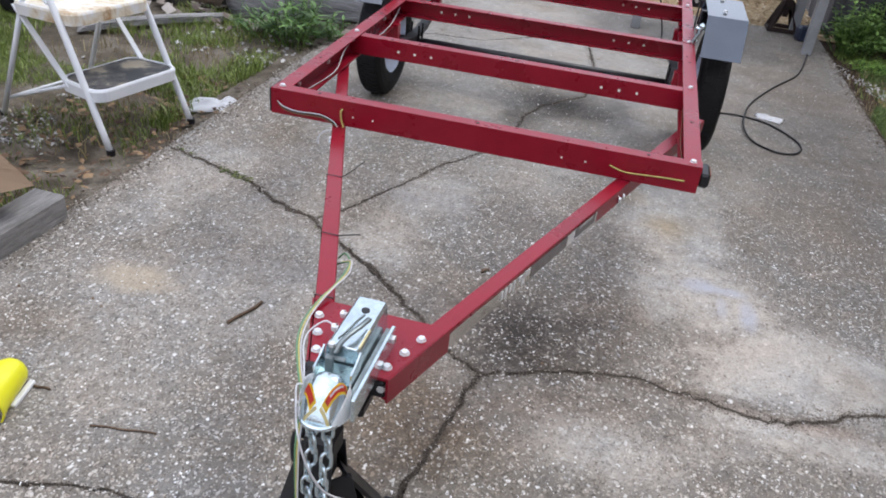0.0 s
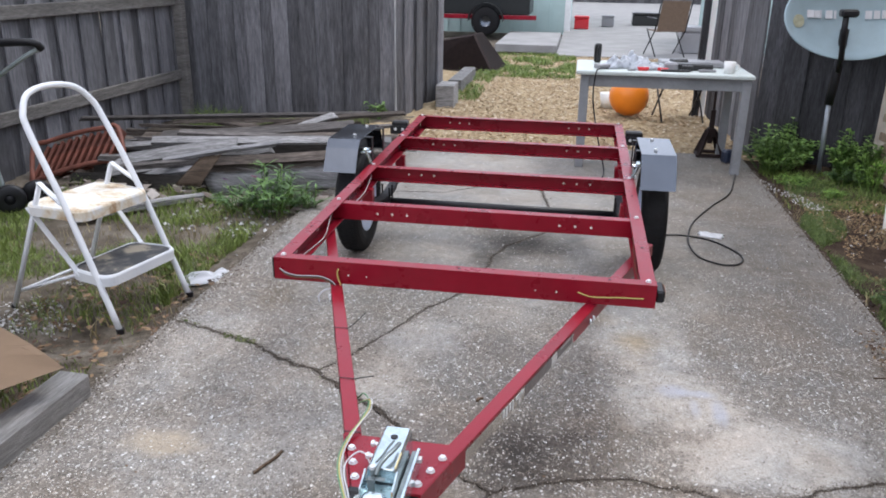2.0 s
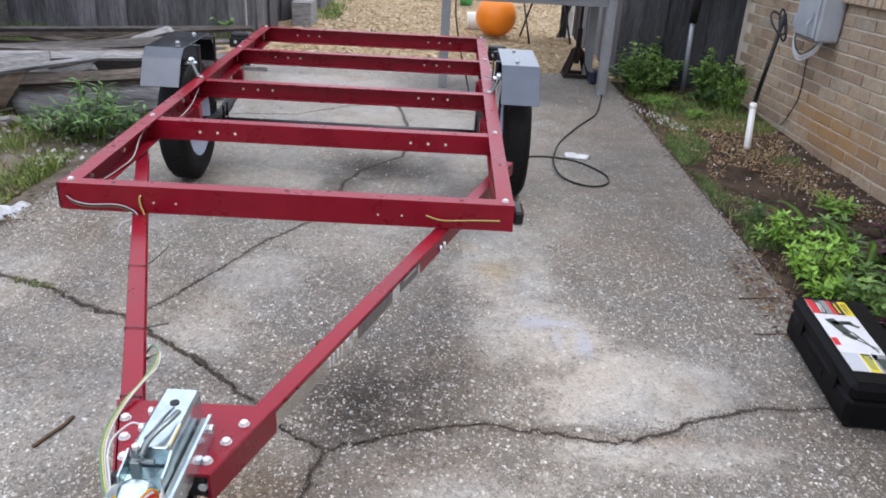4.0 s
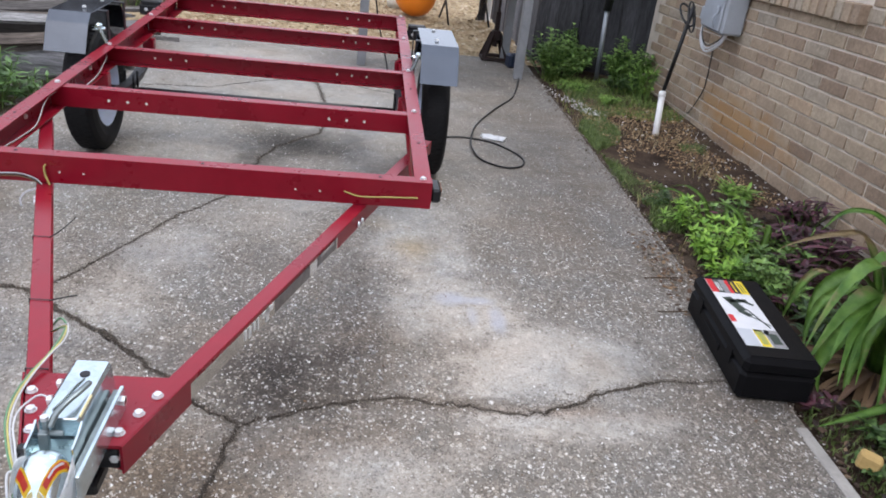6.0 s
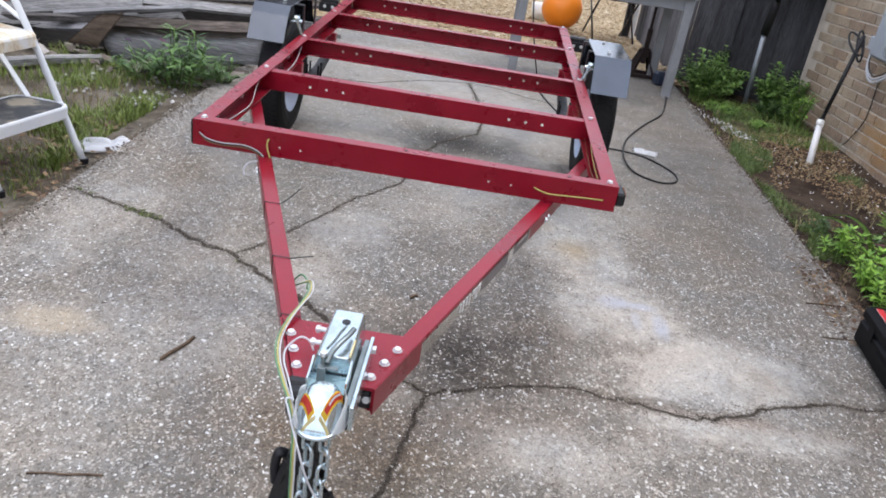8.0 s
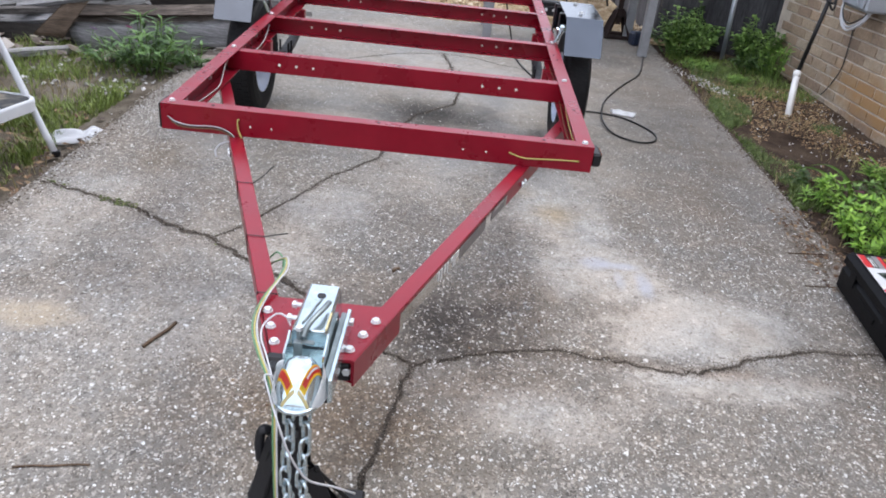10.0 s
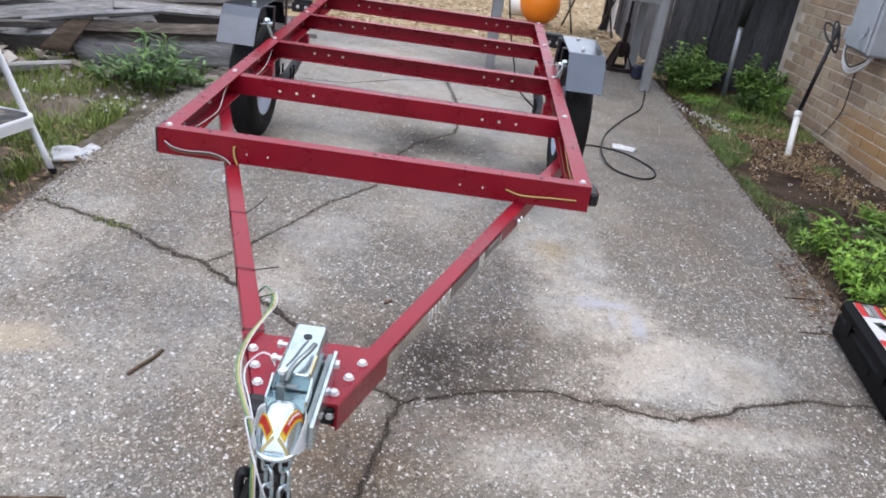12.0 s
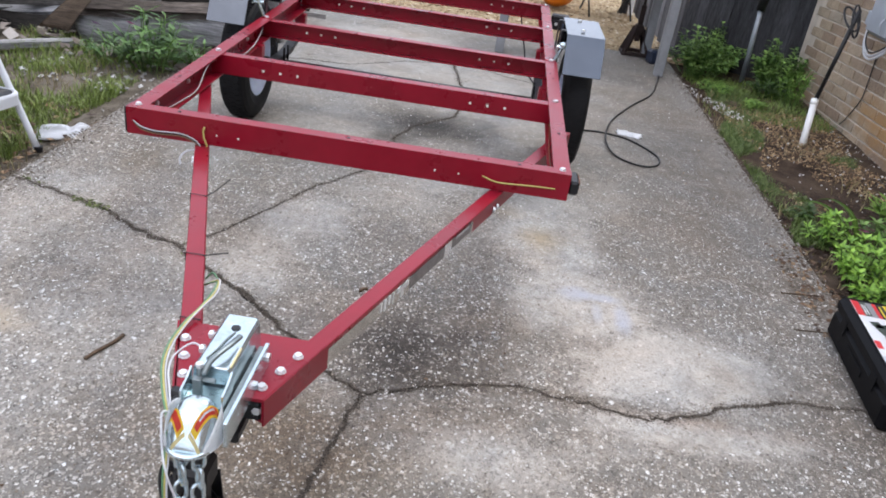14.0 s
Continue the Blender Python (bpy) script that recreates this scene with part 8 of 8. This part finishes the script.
def lawn_chair(m, label):
    c = thing("lawn_chair", label, "chair", m)
    part("seat", box(-0.24, 0.24, -0.22, 0.22, 0.40, 0.415, 0.004), M_SLING, c)
    part("backrest", box(-0.24, 0.24, 0.0, 0.012, 0.0, 0.5, 0.004), M_SLING, c, at=pose(0, 0.23, 0.42, -16, 0, 0))
    for sx in (-1, 1):
        part("leg", tube([(sx * 0.26, -0.26, 0.0), (sx * 0.26, 0.2, 0.42), (sx * 0.26, 0.4, 0.93)], 0.011, 8), M_BLACK, c, "", True)
        part("leg", tube([(sx * 0.25, 0.3, 0.0), (sx * 0.25, -0.22, 0.42)], 0.011, 8), M_BLACK, c, "", True)
        part("armrest", box(sx * 0.26 - 0.02, sx * 0.26 + 0.02, -0.22, 0.26, 0.6, 0.62, 0.004), M_BLACK, c)
    part("back_bar", tube([(-0.26, 0.4, 0.93), (0.26, 0.4, 0.93)], 0.011, 8), M_BLACK, c, "", True)
    return c


M_SLING = plain("brown_sling_fabric", (0.16, 0.115, 0.085), 0.8, 0, 0.15, 20, 200)
lawn_chair(pose(1.75, 11.8, 0.0, 0, 0, 195), "brown sling lawn chair with dark metal frame")
stool = thing("folding_stool", "low folding stool with dark seat on the wood chips", "stool", pose(1.33, 5.75, -0.02, 0, 0, 10))
part("seat", box(-0.22, 0.22, -0.16, 0.16, 0.36, 0.385, 0.01), M_SLING, stool)
for sx in (-1, 1):
    part("leg", tube([(sx * 0.2, -0.2, 0.0), (sx * 0.2, 0.14, 0.36)], 0.009, 8), M_BLACK, stool, "", True)
    part("leg", tube([(sx * 0.19, 0.2, 0.0), (sx * 0.19, -0.14, 0.36)], 0.009, 8), M_BLACK, stool, "", True)
pail = lathe([(0, 0), (0.08, 0), (0.1, 0.15), (0.096, 0.15), (0.077, 0.008), (0, 0.008)], 24)
po = part("bucket", pail, M_PVC, smooth=True)
po.location = (0.68, 6.2, -0.01)
tagged(po, "white plastic bucket beside the orange ball", "bucket")
pot = lathe([(0, 0), (0.07, 0), (0.09, 0.12), (0.085, 0.12), (0.068, 0.006), (0, 0.006)], 20)
pg = part("flower_pot", pot, plain("green_plastic", (0.06, 0.3, 0.08), 0.4, 0, 0.1), smooth=True)
pg.location = (0.6, 8.0, -0.01)
tagged(pg, "small green plastic pot on the wood chips", "pot")
pot = lathe([(0, 0), (0.09, 0), (0.11, 0.2), (0.105, 0.2), (0.088, 0.006), (0, 0.006)], 20)
pr = part("flower_pot", pot, plain("red_plastic", (0.55, 0.06, 0.03), 0.4, 0, 0.1), smooth=True)
pr.location = (0.95, 8.6, -0.01)
tagged(pr, "red plastic pot on the wood chips", "pot")
for x, y, sx, sy, sz, c, nm, lab, cat in ((0.35, 17.6, 0.34, 0.3, 0.3, "red", "cooler", "small red cooler by the shed", "cooler"), (1.0, 18.6, 0.3, 0.3, 0.28, "grey", "storage_bin", "grey storage bin in the yard", "bin"), (2.1, 19.5, 0.9, 0.5, 0.32, "black", "garden_bench", "dark low garden bench in the yard", "bench"), (2.55, 12.4, 1.0, 0.5, 0.45, "grey", "storage_box", "grey storage box behind the table", "box")):
    bm = box(-sx / 2, sx / 2, -sy / 2, sy / 2, 0, sz * 0.8, 0.02)
    box(-sx / 2 - 0.01, sx / 2 + 0.01, -sy / 2 - 0.01, sy / 2 + 0.01, sz * 0.81, sz, 0.015, bm=bm)
    o = part(nm, bm, M_PRINT[c])
    o.location = (x, y, 0.001)
    tagged(o, lab, cat)
outb = thing("outbuilding", "pale teal outbuilding with white trim beside the yard", "building", pose(0, 0, 0))
part("wall", box(2.85, 3.1, 12.6, 16.0, -0.1, 2.6), M_TEAL, outb)
part("trim", box(2.8, 2.849, 12.55, 12.65, -0.1, 2.6, 0.004), M_TRIM, outb)
part("wall", box(3.101, 6.0, 12.6, 12.7, -0.1, 2.6), M_TEAL, outb)
part("roof", box(2.7, 6.2, 12.3, 16.2, 2.601, 2.7, 0.02), M_DARKFENCE, outb)
fence("wooden_fence", (-9.0, 34.5), (9.0, 34.5), -0.05, 1.9, 0.3, M_FENCE, "grey wooden fence at the far end of the yard", (), 1, 9)
fence("wooden_fence", (-1.2, 6.4), (-6.0, 9.5), -0.05, 1.85, 0.14, M_FENCE, "weathered grey fence beyond the gate", (), 1, 10)

# ---- bricks ----
def brick_material(island):
    m, nt, b, co = start("brown_brick" if not island else "brown_brick_far")
    if island:
        src = nt.nodes.new("ShaderNodeNewGeometry").outputs["Random Per Island"]
    else:
        src = nt.nodes.new("ShaderNodeObjectInfo").outputs["Random"]
    tone = ramp(nt, src, ((0.0, (0.25, 0.18, 0.13)), (0.25, (0.33, 0.25, 0.18)), (0.55, (0.385, 0.305, 0.22)), (0.8, (0.34, 0.29, 0.23)), (1.0, (0.42, 0.3, 0.2))))
    geo = nt.nodes.new("ShaderNodeNewGeometry").outputs["Position"]
    g = tex(nt, "ShaderNodeTexNoise", 60, geo, 5, 0.7)
    v = tex(nt, "ShaderNodeTexNoise", 7, geo, 5)
    col = mixc(nt, 0.6, tone, g, "OVERLAY")
    col = mixc(nt, 0.4, col, v, "OVERLAY")
    # rusty splash stain low on the wall
    st = nt.nodes.new("ShaderNodeMapping")
    st.inputs["Location"].default_value = (0, -2.2 / 0.75, -0.14 / 0.17)
    st.inputs["Scale"].default_value = (0, 1 / 0.75, 1 / 0.17)
    nt.links.new(geo, st.inputs[0])
    ln = nt.nodes.new("ShaderNodeVectorMath")
    ln.operation = "LENGTH"
    nt.links.new(st.outputs[0], ln.inputs[0])
    d = math_node(nt, "ADD", ln.outputs["Value"], math_node(nt, "MULTIPLY", math_node(nt, "SUBTRACT", v, 0.5), 1.6))
    s = ramp(nt, d, ((0.3, (0.85,) * 3), (1.2, (0, 0, 0))))
    col = mixc(nt, s, col, (0.36, 0.21, 0.09))
    nt.links.new(col, b.inputs["Base Color"])
    b.inputs["Roughness"].default_value = 0.88
    b.inputs["Specular IOR Level"].default_value = 0.25
    bump(nt, b, g, 0.5, 0.003)
    return m


M_BRICK, M_BRICKFAR = brick_material(False), brick_material(True)
COURSE, LONG = 0.0665, 0.219
# the drive falls away from the level courses of the house
LEAN = Matrix.Translation((0, 1.6, 0.737)) @ Matrix.Rotation(radians(-2.0), 4, "X") @ Matrix.Translation((0, -1.6, -0.737))


def brick_mesh(seed, ln=0.208):
    r = random.Random(seed)
    bm = box(-0.01, 0.05, -ln / 2, ln / 2, -0.0285, 0.0285, 0.003)
    for v in bm.verts:
        v.co += Vector((r.uniform(-0.001, 0.001), r.uniform(-0.0015, 0.0015), r.uniform(-0.001, 0.001)))
    return mesh_of("brick", bm, M_BRICK)


brick_meshes = [brick_mesh(k) for k in range(6)]
half_mesh = brick_mesh(9, 0.083)
far_bm = []
rb = random.Random(5)
for k in range(-11, 35):
    zc = 0.7065 + COURSE * (k + 0.5)
    if zc < -0.14:
        continue
    off = 0.0 if k % 2 == 0 else LONG / 2
    for j in range(-48, 12):
        yc = 1.375 + off + LONG * (j + 0.5)
        if yc > 3.86 - LONG / 2 + 0.02 or yc < -8.85:
            continue
        if (zc > 0.82 and 1.3 < yc < 2.45 and zc < 2.1) or zc > 2.95:
            continue
        if 0.75 < yc and zc < 0.98:
            o = new("brick", brick_meshes[rb.randrange(6)])
            o.parent = house
            o.matrix_local = LEAN @ Matrix.Translation((wall_x + rb.uniform(-0.0015, 0.002), yc, zc))
        else:
            far_bm.append((yc, zc))
verts, faces = [], []
for yc, zc in far_bm:
    i = len(verts)
    x = wall_x - 0.01 + rb.uniform(-0.0015, 0.002)
    verts += [tuple(LEAN @ Vector((x + a, yc + b * 0.104, zc + c * 0.0285))) for a in (0, 0.03) for b in (-1, 1) for c in (-1, 1)]
    faces += [(i, i + 1, i + 3, i + 2), (i + 2, i + 3, i + 7, i + 6), (i + 6, i + 7, i + 5, i + 4), (i + 4, i + 5, i + 1, i), (i + 1, i + 5, i + 7, i + 3), (i, i + 2, i + 6, i + 4)]
me = bpy.data.meshes.new("brick_courses")
me.from_pydata(verts, [], faces)
me.materials.append(M_BRICKFAR)
bc = new("brick_courses", me)
bc.parent = house
bc["kind"] = "stuff"
# sill of bricks on edge under the window
for j in range(18):
    y = 1.3 + 0.068 * j
    o = new("brick", half_mesh)
    o.parent = house
    o.matrix_local = LEAN @ pose(wall_x - 0.045, y, 0.87, 90, 0, 0)
